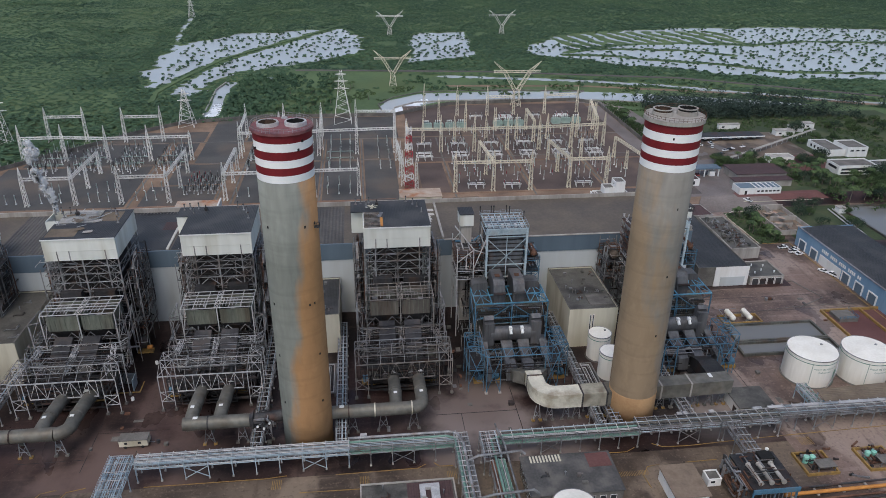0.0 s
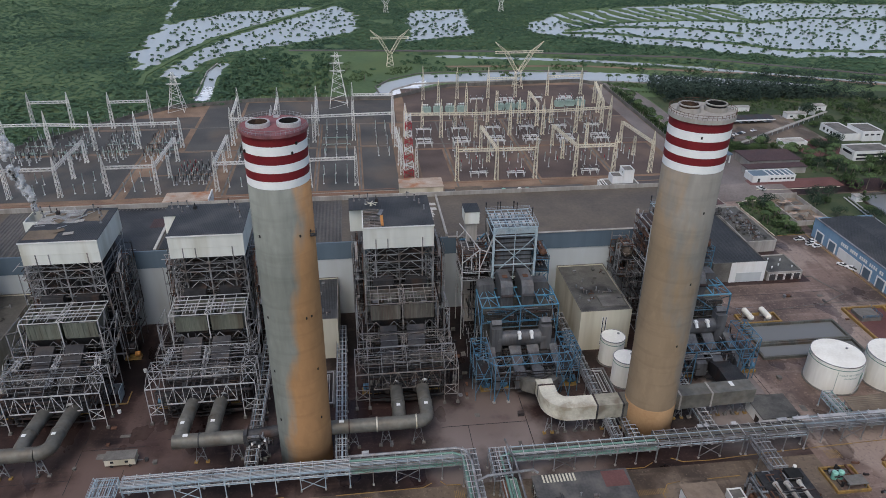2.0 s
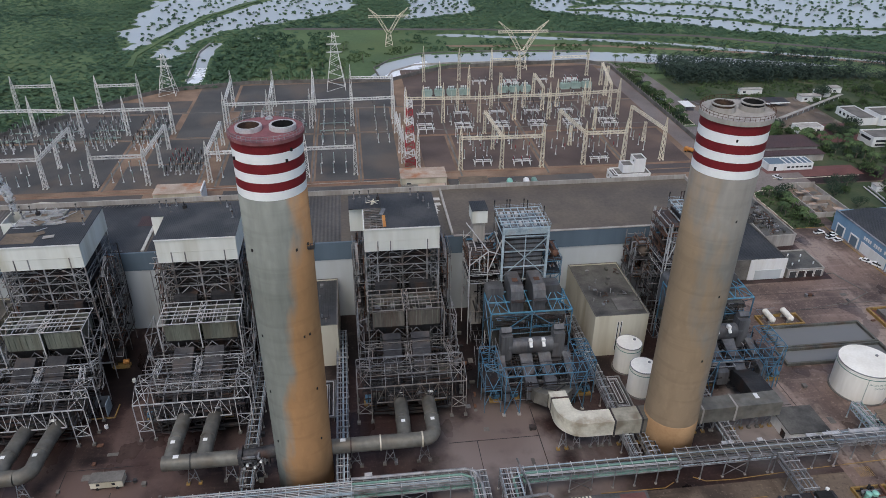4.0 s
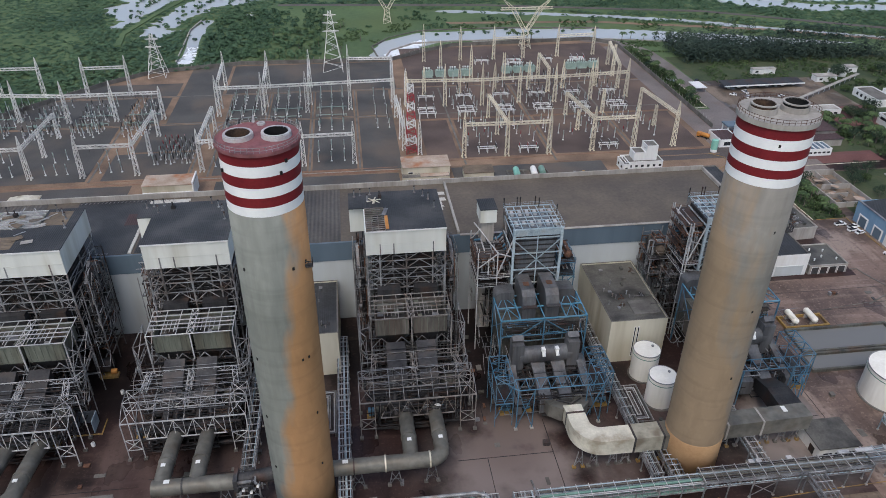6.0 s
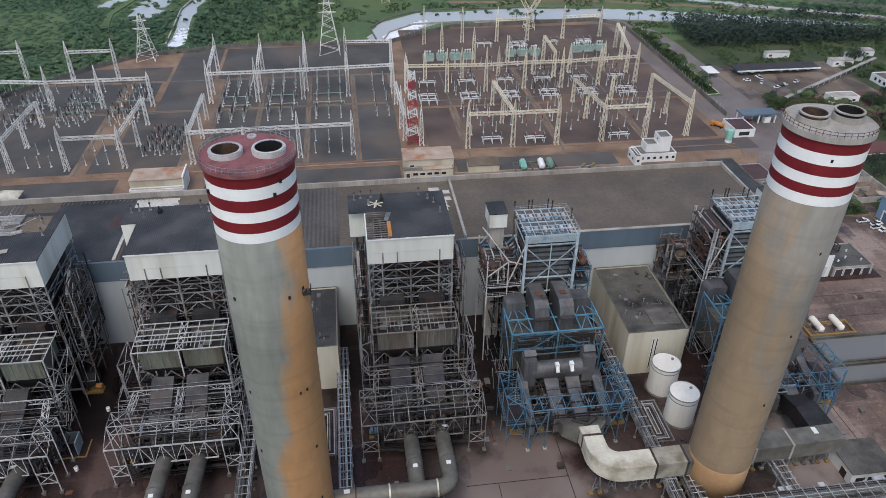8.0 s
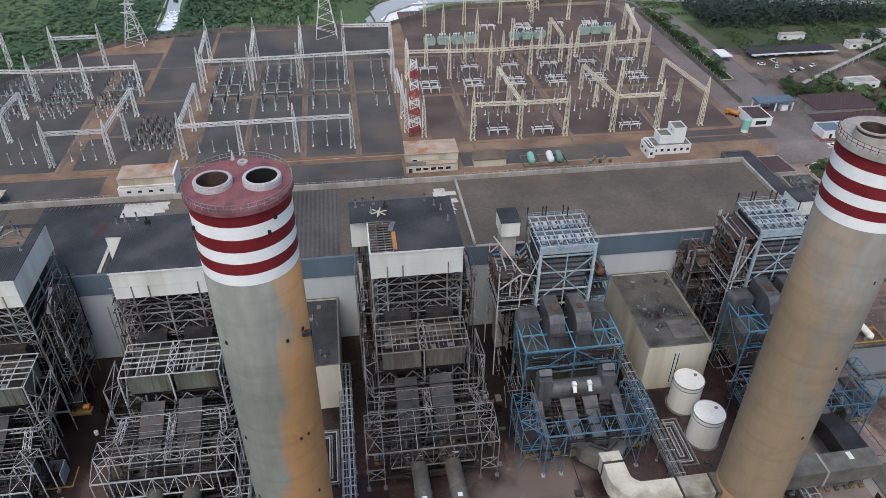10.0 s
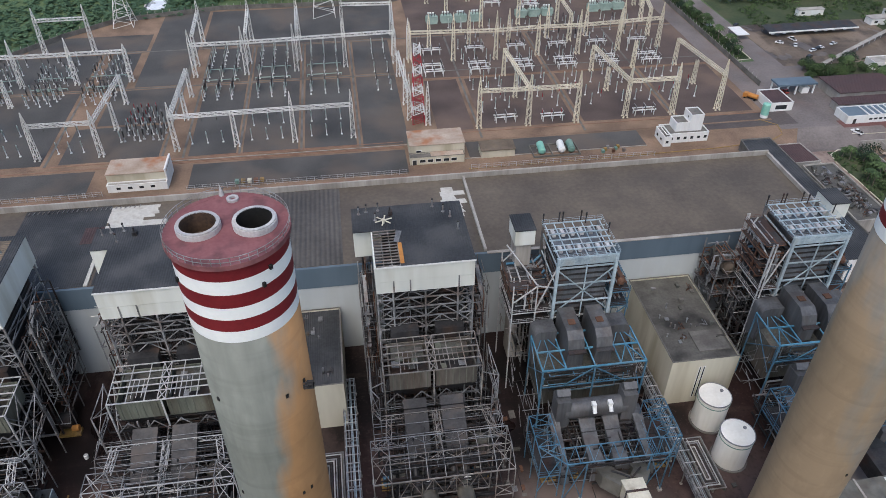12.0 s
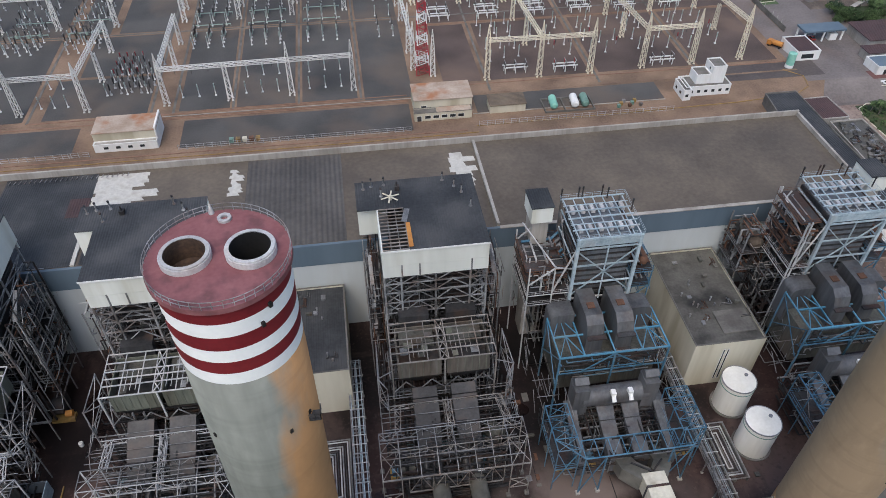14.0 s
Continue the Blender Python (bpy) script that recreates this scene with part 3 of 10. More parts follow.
LAGOON_A = [(-201, 700), (-203, 800), (-190, 873), (-137, 936), (-48, 958), (-18, 965), (6, 915), (2, 804), (-138, 612), (-165, 622)]
LAGOON_B = [(57, 752), (66, 880), (80, 928), (136, 930), (136, 856), (122, 772)]
LAGOON_C = [(186, 788), (192, 805), (240, 890), (300, 922), (420, 946), (590, 950), (720, 925), (1150, 850), (1150, 600), (520, 638), (408, 655), (340, 684), (292, 716)]
DIKE_A = [(-166, 600), (-170, 631), (-157, 695), (-134, 778), (-83, 867), (-20, 985), (-14, 1000)]
BANK_A = [(-113, 590), (-114, 660), (-100, 700), (-74, 714), (-30, 748), (20, 790)]
DIKE_C = [(228, 779), (282, 769), (301, 752), (354, 729), (390, 712), (420, 680), (525, 666), (1100, 630)]
DIKE_D = [(234, 791), (305, 834), (384, 841), (465, 822), (544, 844), (643, 829), (1100, 770)]
DIKE_E = [(262, 806), (300, 808), (365, 797), (413, 765)]
FISHBONE = (DIKE_D[0], DIKE_D[1], DIKE_D[2], (466, 830))
CANAL_WEST = [(-111.5, 552), (-113.5, 600), (-115.5, 640), (-112, 668)]
CANAL_NORTH = [(29, 556), (36, 582), (62, 602), (133, 605), (200, 598), (240, 588), (330, 560), (430, 520)]
CANAL_FAR = [(80, 683), (195, 659), (282, 629), (359, 590), (470, 540), (620, 480)]
TRACK = [(-58, 709), (-38, 708), (120, 692), (304, 652), (456, 570), (640, 480)]
TRACK_LOW = [(80, 640), (200, 632), (330, 595), (440, 545), (600, 470)]
TRAIL = [(-186, 676), (-191, 787), (-203, 870), (-215, 960), (-222, 1060)]


def wet(px, py):
    """Distance to the nearest water's edge, negative over water."""
    edge = waves(px, py, 9, 1) * 5 + waves(px, py, 27, 2) * 7
    a = convex(px, py, LAGOON_A) + edge
    a = np.maximum(a, 7 + waves(px, py, 14) * 2.5 - seg_dist(px, py, DIKE_A))
    a = np.maximum(a, 17 + waves(px, py, 10) * 5 - seg_dist(px, py, BANK_A))
    a = np.where(py < 700, a + (700 - py) * 0.06 + waves(px, py, 6, 8) * 3, a)
    b = convex(px, py, LAGOON_B) + edge * 0.6
    c = convex(px, py, LAGOON_C) + edge
    for d, w in ((DIKE_C, 5), (DIKE_D, 5), (DIKE_E, 4.5)):
        c = np.maximum(c, w + waves(px, py, 12) * 2 - seg_dist(px, py, d))
    ridge = np.interp(px, [p[0] for p in FISHBONE], [p[1] for p in FISHBONE])
    comb = (px > 238) & (px < 470) & (py > ridge - 2) & (py < 925)
    stripes = np.where(comb, 5.5 - 9.5 * np.abs(np.sin((px + 0.3 * py + 4 * waves(px, py, 30, 4)) * 0.15)) ** 4 - 2.0 * waves(px, py, 12, 6), -99)
    c = np.maximum(c, stripes)
    trail = seg_dist(px, py, TRAIL) - 2.5 + waves(px, py, 8, 3) * 3
    k = np.minimum(np.minimum(a, b), np.minimum(c, trail))
    k = np.minimum(k, seg_dist(px, py, CANAL_WEST) - 5.2)
    k = np.minimum(k, seg_dist(px, py, CANAL_NORTH) - 15.5)
    return np.minimum(k, seg_dist(px, py, CANAL_FAR) - 5 - waves(px, py, 15, 5) * 1.5)


gx = np.concatenate([np.linspace(-6000, -800, 14)[:-1], np.linspace(-800, -260, 60)[:-1], np.linspace(-260, 700, 250)[:-1], np.linspace(700, 1100, 60)[:-1], np.linspace(1100, 6000, 14)])
gy = np.concatenate([np.linspace(-3000, 351, 20), np.linspace(362, 540, 6)[:-1], np.linspace(540, 1000, 155)[:-1], np.linspace(1000, 1300, 30)[:-1], np.linspace(1300, 9000, 16)])
GX, GY = np.meshgrid(gx, gy)
shore = wet(GX, GY)
GZ = np.where(shore < 0, np.maximum(-2.5, shore * 0.6), np.minimum(0.0, -1.0 + shore * 0.5)) - 0.12
GZ = np.where(GY < 552, -0.12, GZ) - (DROP + 0.5) * np.clip((362 - GY) / 11, 0, 1)
GZ = GZ + np.clip(1.4 - np.abs(seg_dist(GX, GY, TRACK)) * 0.12, 0, 1.2)
ny_, nx_ = GX.shape
idx = np.arange(nx_ * ny_).reshape(ny_, nx_)
quads = np.stack([idx[:-1, :-1], idx[:-1, 1:], idx[1:, 1:], idx[1:, :-1]], -1).reshape(-1, 4)
me = bpy.data.meshes.new("ground")
me.from_pydata(np.stack([GX, GY, GZ], -1).reshape(-1, 3).tolist(), [], quads.tolist())
me.polygons.foreach_set("use_smooth", [True] * len(quads))
me.materials.append(GRASS)
tagged(new("ground", me), "flat green coastal plain of grass and wet soil", "ground", kind="structure")

struct("water", Shape().add([(-6000, 545, -0.85), (6000, 545, -0.85), (6000, 9000, -0.85), (-6000, 9000, -0.85)], [(0, 1, 2, 3)]), WATER,
       "pale shallow lagoon and canal water under a grey sky")


def strip(path, w, z, h=0.0):
    """A road or kerb of constant width along a path."""
    s = Shape()
    P = [Vector((x, y, 0)) for x, y in path]
    L, R = [], []
    for i, p in enumerate(P):
        d = (P[min(i + 1, len(P) - 1)] - P[max(i - 1, 0)]).normalized()
        nrm = Vector((-d.y, d.x, 0)) * (w / 2)
        L.append(p + nrm)
        R.append(p - nrm)
    for i in range(len(P) - 1):
        q = [R[i], R[i + 1], L[i + 1], L[i]]
        top = [(a.x, a.y, z + h) for a in q]
        s.add(top, [(0, 1, 2, 3)])
        if h:
            s.add([(a.x, a.y, z) for a in q] + top, [(0, 1, 5, 4), (1, 2, 6, 5), (2, 3, 7, 6), (3, 0, 4, 7)])
    return s


struct("road_1", strip(TRACK, 6, 1.14, 0.05), SLAB_GREY, "brown earth track on a low embankment")
struct("road_4", strip(DIKE_A[:-1], 4.5, -0.3, 0.8), GRASS, "narrow grassy dike between two lagoons")
struct("road_2", strip(TRACK_LOW, 6, 0.06), EARTH, "narrow dirt track beside the canal")
foam_mat = material("white_foam", (0.6, 0.66, 0.72), (0.92, 0.94, 0.96), 0.1, 0.8, 0.6)
foam = Shape()
for k in range(420):
    u = rnd.random() ** 1.6
    cx, cy = 31 + u * 26 + rnd.gauss(0, 1.5), 558 + u * 42 - u * u * 8 + rnd.gauss(0, 3.0)
    r = 1.5 * (1.15 - u) + 0.4
    foam.add([(cx + r * (1 + rnd.random()) * math.cos(a), cy + r * 1.5 * math.sin(a), -0.80 + rnd.random() * 0.12) for a in (0.3, 1.5, 2.7, 3.9, 5.1)], [(0, 1, 2, 3, 4)])
for k in range(140):
    u = rnd.random() ** 1.4
    cx, cy = -110.5 - 2 * u + rnd.gauss(0, 1.9), 554 + u * 40
    r = 1.4 * (1.2 - u) + 0.3
    foam.add([(cx + r * math.cos(a), cy + r * 1.4 * math.sin(a), -0.80 + rnd.random() * 0.12) for a in (0.3, 1.5, 2.7, 3.9, 5.1)], [(0, 1, 2, 3, 4)])
solid("foam", foam, foam_mat, "white churned foam on the outfall canals", "foam", "stuff")

# canal walls
wall_n = strip([(26, 556), (30, 570), (48, 586), (75, 588.5), (133, 588.5), (200, 581), (240, 571)], 0.8, -0.9, 1.3)
struct("wall_canal_inner", wall_n, CONCRETE, "low concrete wall along the outfall canal")
wall_o = strip([(20, 556), (17, 580), (30, 602), (55, 619), (90, 621.5), (133, 621.5), (200, 614)], 0.8, -0.9, 1.3)
struct("wall_canal_outer", wall_o, CONCRETE_DARK, "dark low wall on the far canal bank")
struct("wall_canal_west", strip([(-117.6, 552), (-119.6, 600), (-121.4, 640), (-117, 668)], 0.9, -0.9, 1.3), CONCRETE, "concrete edge of the western canal")


def leaves(name, pts, size, count, quad, mat, label, category, dome=0.75, seed=1, up=0.45):
    """Many loose leaf clumps joined into one mesh: pts are x, y, base z, crown radius, crown height."""
    rs = np.random.RandomState(seed)
    n = len(pts)
    if n == 0:
        return None
    pts = np.asarray(pts, float)
    d = rs.normal(size=(n, count, 3))
    d[..., 2] = np.abs(d[..., 2])
    d /= np.linalg.norm(d, axis=-1, keepdims=True)
    d *= (0.55 + 0.45 * rs.rand(n, count, 1))
    c = np.empty((n, count, 3))
    c[..., 0] = pts[:, None, 0] + d[..., 0] * pts[:, None, 3]
    c[..., 1] = pts[:, None, 1] + d[..., 1] * pts[:, None, 3]
    c[..., 2] = pts[:, None, 2] + pts[:, None, 4] * (1 - dome) + d[..., 2] * pts[:, None, 4] * dome
    nrm = d + rs.normal(size=d.shape) * 0.45 + np.array([0, 0, up])
    nrm /= np.linalg.norm(nrm, axis=-1, keepdims=True)
    t = np.cross(nrm, rs.normal(size=d.shape))
    t /= np.linalg.norm(t, axis=-1, keepdims=True)
    b = np.cross(nrm, t)
    s = quad * size * (0.6 + 0.8 * rs.rand(n, count, 1))
    v = np.stack([c - t * s - b * s * 0.5, c + t * s * 0.2 - b * s * 0.8, c + t * s, c + b * s * 0.9], axis=2).reshape(-1, 3)
    k = n * count
    me = bpy.data.meshes.new(name)
    me.vertices.add(k * 4)
    me.vertices.foreach_set("co", v.ravel())
    me.loops.add(k * 4)
    me.loops.foreach_set("vertex_index", np.arange(k * 4))
    me.polygons.add(k)
    me.polygons.foreach_set("loop_start", np.arange(k) * 4)
    me.polygons.foreach_set("loop_total", np.full(k, 4))
    me.materials.append(mat)
    me.update()
    me.validate()
    return tagged(new(name, me), label, category, kind="stuff")


def jitter(x0, x1, y0, y1, step, seed):
    rs = np.random.RandomState(seed)
    X, Y = np.meshgrid(np.arange(x0, x1, step), np.arange(y0, y1, step))
    X = X + rs.uniform(-0.5, 0.5, X.shape) * step
    Y = Y + rs.uniform(-0.5, 0.5, Y.shape) * step
    return X.ravel(), Y.ravel(), rs


def open_land(X, Y):
    """Where no trees stand: fields, tracks, the plant."""
    field = (X > -60) & (X < 320) & (Y > 545) & (Y < 700 - 0.14 * np.maximum(X, 0) - 0.0006 * np.maximum(X, 0) ** 2)
    track = (seg_dist(X, Y, TRACK) < 6) | (seg_dist(X, Y, TRACK_LOW) < 4.5)
    plant = (X > np.interp(Y, [400, 412, 468, 513, 533, 546], [-300, -243, -195, -157, -134, -76])) & (X < 420) & (Y < 560)
    return field | track | plant


# forest: dense canopy, thinner towards the far plain
X, Y, rs = jitter(-620, 1000, 430, 1420, 4.6, 3)
w = wet(X, Y)
side = X < -200
keep = (w > 1.5) & ~open_land(X, Y) & (X > -0.56 * Y - 60) & (X < 0.86 * Y + 90) & (side | (Y > 420))
keep &= rs.rand(len(X)) < np.where(Y > 950, 0.75, 1.0)
keep &= (waves(X, Y, 40, 9) > -0.95) | (w < 14)
grassy = (X < -185) & (waves(X, Y, 60, 6) > -0.35) & (Y > 560) & (w > 25)
keep &= ~(grassy & (rs.rand(len(X)) < 0.15))
islet = np.minimum(convex(X, Y, LAGOON_C), convex(X, Y, LAGOON_A)) < -4
keep &= seg_dist(X, Y, DIKE_A) > 3.5
keep &= ~((X > 238) & (X < 470) & (Y > 834) & (convex(X, Y, LAGOON_C) < 0))
low = np.where(islet, 0.5, np.where(grassy, 0.4, 0.8))[keep]
X, Y = X[keep], Y[keep]
R = (2.6 + 1.5 * rs.rand(len(X))) * (0.4 + 0.6 * low)
Hh = (1.5 + 1.3 * rs.rand(len(X))) * (1 + 0.35 * waves(X, Y, 22, 4)) * low * np.where(Y < 600, 1.5, 0.8)
leaves("mangrove_forest", np.stack([X, Y, np.full(len(X), -0.3), R, Hh], -1), 1.0, 13, 1.15, LEAF, "dense low green mangrove scrub over the plain", "forest", seed=5, up=2.6)

# tufts standing in the lagoons
X, Y, rs = jitter(-200, 900, 610, 960, 7.0, 8)
w = wet(X, Y)
dense = convex(X, Y, LAGOON_B) < 0
keep = (w < -2) & (rs.rand(len(X)) < np.where(dense, 0.5, np.where(X > 150, 0.38, 0.42))) & (seg_dist(X, Y, CANAL_FAR) > 12) & (seg_dist(X, Y, TRAIL) > 6)
X, Y = X[keep], Y[keep]
R = 1.2 + 1.8 * rs.rand(len(X)) ** 2
leaves("mangrove_tuft", np.stack([X, Y, np.full(len(X), -0.9), R, 1.2 + 1.6 * rs.rand(len(X))], -1), 1.0, 26, 0.75, LEAF, "scattered mangrove tufts standing in shallow water", "mangrove", seed=6, up=0.6)

# scrub along banks and in the field
X, Y, rs = jitter(-70, 420, 560, 720, 6, 12)
w = wet(X, Y)
keep = (w > 2) & (w < 40) & (seg_dist(X, Y, TRACK) > 7) & (seg_dist(X, Y, TRACK_LOW) > 5) & (waves(X, Y, 16, 2) > 0.25) & (Y > 623)
X, Y = X[keep], Y[keep]
leaves("bank_scrub", np.stack([X, Y, np.full(len(X), -0.2), 1.5 + rs.rand(len(X)) * 2, 1.3 + 2 * rs.rand(len(X))], -1), 1.0, 16, 0.8, LEAF, "patchy green scrub on the canal banks", "shrub", seed=7)

# dark grove beside the works' park
X, Y, rs = jitter(225, 520, 470, 590, 4.2, 14)
keep = (wet(X, Y) > 2) & (Y > 515 - 0.0 * X) & (Y < 640 - 0.22 * X + 15) & (seg_dist(X, Y, TRACK_LOW) > 7) & (rs.rand(len(X)) < 0.9) & ((X > 232))
X, Y = X[keep], Y[keep]
leaves("dark_grove", np.stack([X, Y, np.full(len(X), 0.0), 3.6 + rs.rand(len(X)) * 2.2, 10 + 5 * rs.rand(len(X))], -1), 1.0, 105, 0.6, LEAF_GROVE, "dark feathery casuarina grove beyond the car park", "grove", dome=0.9, seed=8, up=0.9)
# palm scrub west of the field
X, Y, rs = jitter(-100, -20, 556, 690, 6.0, 15)
keep = (wet(X, Y) > 3) & (rs.rand(len(X)) < 0.62)
X, Y = X[keep], Y[keep]
leaves("scrub_wood", np.stack([X, Y, np.full(len(X), 0.0), 2.2 + rs.rand(len(X)) * 1.8, 2 + 3.5 * rs.rand(len(X))], -1), 1.0, 26, 0.9, LEAF, "mixed scrub wood behind the substation wall", "forest", dome=0.85, seed=9)


# ---------------------------------------------------------------- paved ground of the plant
def slab(name, x0, y0, x1, y1, z, mat, label):
    """A paved field, broken where the ramp begins and ends."""
    ys = [y0] + [y for y in (342.0, 362.0) if y0 < y < y1 and x1 > 138.0 and Shape.level == "yard"] + [y1]
    s = Shape()
    for a, b in zip(ys[:-1], ys[1:]):
        s.box(x0, a, z - 0.5, x1, b, z)
    return struct(name, s, mat, label)


Shape.level = "yard"


slab("pavement_1", -420, 60, 138.6, 262, 0.0, YARD, "wet dark reddish plant yard with stains and painted shade between boilers")
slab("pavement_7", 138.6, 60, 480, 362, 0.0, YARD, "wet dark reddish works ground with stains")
Shape.level = None
slab("pavement_8", -420, 290, 138.6, 340, 0.0, EARTH, "tan earth road behind the turbine hall")
struct("pavement_2", Shape().prism([(-330, 340), (180, 340), (194, 363), (197, 372), (197, 565), (181, 580), (75, 574), (50, 560), (28, 544), (-72, 546), (-128, 533.5), (-152, 513), (-190.9, 467.8), (-240, 412), (-330, 400)], -5.6, 0.0), EARTH, "tan earth ground of the switchyard")
Shape.level = "yard"
slab("pavement_3", 130, 60, 480, 258, 0.03, YARD_RED, "rust-brown paved works apron")
slab("pavement_4", 187, 258, 216, 340, 0.03, YARD_RED, "rust-brown works road beside the warehouse")
slab("pavement_5", -420, 60, 130, 162.8, 0.03, YARD_TAN, "tan service road in front of the pipe rack")
slab("pavement_6", 197, 340, 232, 432, 0.02, ASPHALT, "worn grey-brown asphalt of the entrance road")
Shape.level = None
struct("road_3", strip([(215, 431), (214.5, 480), (214, 520), (212.5, 545), (207, 562), (196, 573), (176, 583.5)], 12, 0.03), ASPHALT, "worn entrance road curving along the canal")

# ---------------------------------------------------------------- turbine hall
Shape.level = "deep"
HX0, HX1, HF, HB = -330.0, 138.6, 261.0, 301.0
hall = Shape()
hall.box(HX0, HF, 0, HX1, HF + 0.5, 20.0)
struct("wall_hall_south", hall, CLAD_GREY, "pale grey clad wall of the turbine hall")
struct("wall_hall_band", Shape().box(HX0, HF - 0.25, 20.0, HX1, HF + 0.6, 27.0), CLAD_BLUE, "dark blue-grey cladding band under the hall eaves")
struct("wall_hall_north", Shape().box(HX0, HB - 0.5, 0, HX1, HB, 26.6), CLAD_GREY, "pale rear wall of the turbine hall")
struct("wall_hall_east", Shape().box(HX1 - 0.5, HF + 0.7, 0, HX1, HB - 0.6, 27.0), CLAD_GREY, "end wall of the turbine hall")
struct("roof_1", Shape().box(HX0, HF + 0.6, 26.2, 33.0, HB - 0.6, 26.9), ROOF_HALL, "dark felt roof of the older turbine hall")
struct("roof_2", Shape().box(33.0, HF + 0.6, 26.2, HX1 - 0.5, HB - 0.6, 27.1), ROOF_HALL, "broad grey-brown flat roof of the turbine hall")
for k, (a, b, mat_) in enumerate(((-34, -7, ROOF_RIB), (-101, -76, ROOF_DARK), (-140, -112, ROOF_RIB))):
    struct("roof_%d" % (3 + k), Shape().box(a, HF + 0.9, 26.9, b, HB - 1.0, 27.02), mat_, "ribbed dark sheeting patch on the hall roof")
struct("roof_6", Shape().box(-81.5, 281, 27.03, -76.1, 289, 27.1), ROOF_RED, "faded red sheet panel on the hall roof")
# parapet and kerb walls
par = Shape().box(HX0, HB - 0.5, 26.6, HX1, HB + 0.1, 28.8)
struct("wall_parapet_north", par, CONCRETE, "weathered pale concrete parapet of the hall")
struct("wall_parapet_east", Shape().box(HX1 - 0.7, HF + 0.7, 27.1, HX1 + 0.05, HB - 0.6, 28.4), CONCRETE, "concrete parapet at the hall end")
struct("wall_parapet_mid", Shape().box(32.6, HF + 0.7, 27.1, 33.4, HB - 0.7, 28.0), CONCRETE, "low upstand dividing the hall roofs")
struct("trim_eaves", Shape().box(33.4, HF - 0.5, 27.0, HX1, HF + 0.6, 27.25), CONCRETE, "pale metal edge trim of the hall roof")
# stripped white insulation patches
torn = material("torn_white_membrane", (0.42, 0.41, 0.38), (0.66, 0.65, 0.6), 0.3, 1.5, 0.8, stain=(0.25, 0.22, 0.18), stain_amount=0.5, stain_scale=0.3)


def torn_patch(x0, y0, x1, y1, z, seed):
    r = random.Random(seed)
    n = 9
    left, right = [], []
    for i in range(n):
        a, b = y0 + (y1 - y0) * i / n, y0 + (y1 - y0) * (i + 1) / n
        xa, xb = x0 + r.uniform(-0.6, 1.2), x1 - r.uniform(0, (x1 - x0) * 0.45)
        left += [(xa, a), (xa + r.uniform(-0.2, 0.2), b - 0.05)]
        right += [(xb, a), (xb - r.uniform(0, 1.2), b - 0.05)]
    return Shape().prism(right + left[::-1], z, z + 0.08)


for x0, y0, x1, y1, sd in ((-76, 284.5, -58, 299, 1), (24.5, 275, 32.2, 296, 2), (-39, 284.5, -34.6, 296.5, 3)):
    solid("roof_patch", torn_patch(x0, y0, x1, y1, 26.905, sd), torn, "torn white roof membrane patch with ragged edge", "membrane patch", group="roof patches")
struct("trim_upstand", Shape().box(-75.9, 261.8, 27.0, -74.9, 283, 27.35), torn, "white torn roof upstand")
dr = thing("roof_rail", (-84, HB - 2.6, 27.0), "row of short metal stanchions on the hall roof", "railing")
for i in range(24):
    part("stanchion", Shape().beam((-100 + i * 1.4, HB - 1.6, 27.0), (-100 + i * 1.4, HB - 3.6, 27.5), 0.18), STEEL, dr)
struct("roof_7", Shape().box(-74, 262, 27.0, -64, 283, 27.1), ROOF_DARK, "dark sheet strip at the hall eaves")

# ---------------------------------------------------------------- chimneys
FOOT_ORANGE = material("orange_foot_concrete", (0.34, 0.2, 0.1), (0.46, 0.29, 0.15), 0.2, 1.5, 0.85)
RUST_SOOT = material("rusty_soot", (0.03, 0.022, 0.018), (0.12, 0.075, 0.05), 0.5, 2, 0.9)


def circle_rail(c, r, z, n=44):
    s = Shape()
    pts = [(c[0] + r * math.cos(2 * math.pi * i / n), c[1] + r * math.sin(2 * math.pi * i / n), z) for i in range(n)]
    for i in range(n):
        p, q = pts[i], pts[(i + 1) % n]
        s.beam(p, (p[0], p[1], z + 1.2), 0.07)
        for h in (0.6, 1.2):
            s.beam((p[0], p[1], z + h), (q[0], q[1], z + h), 0.07)
    return s


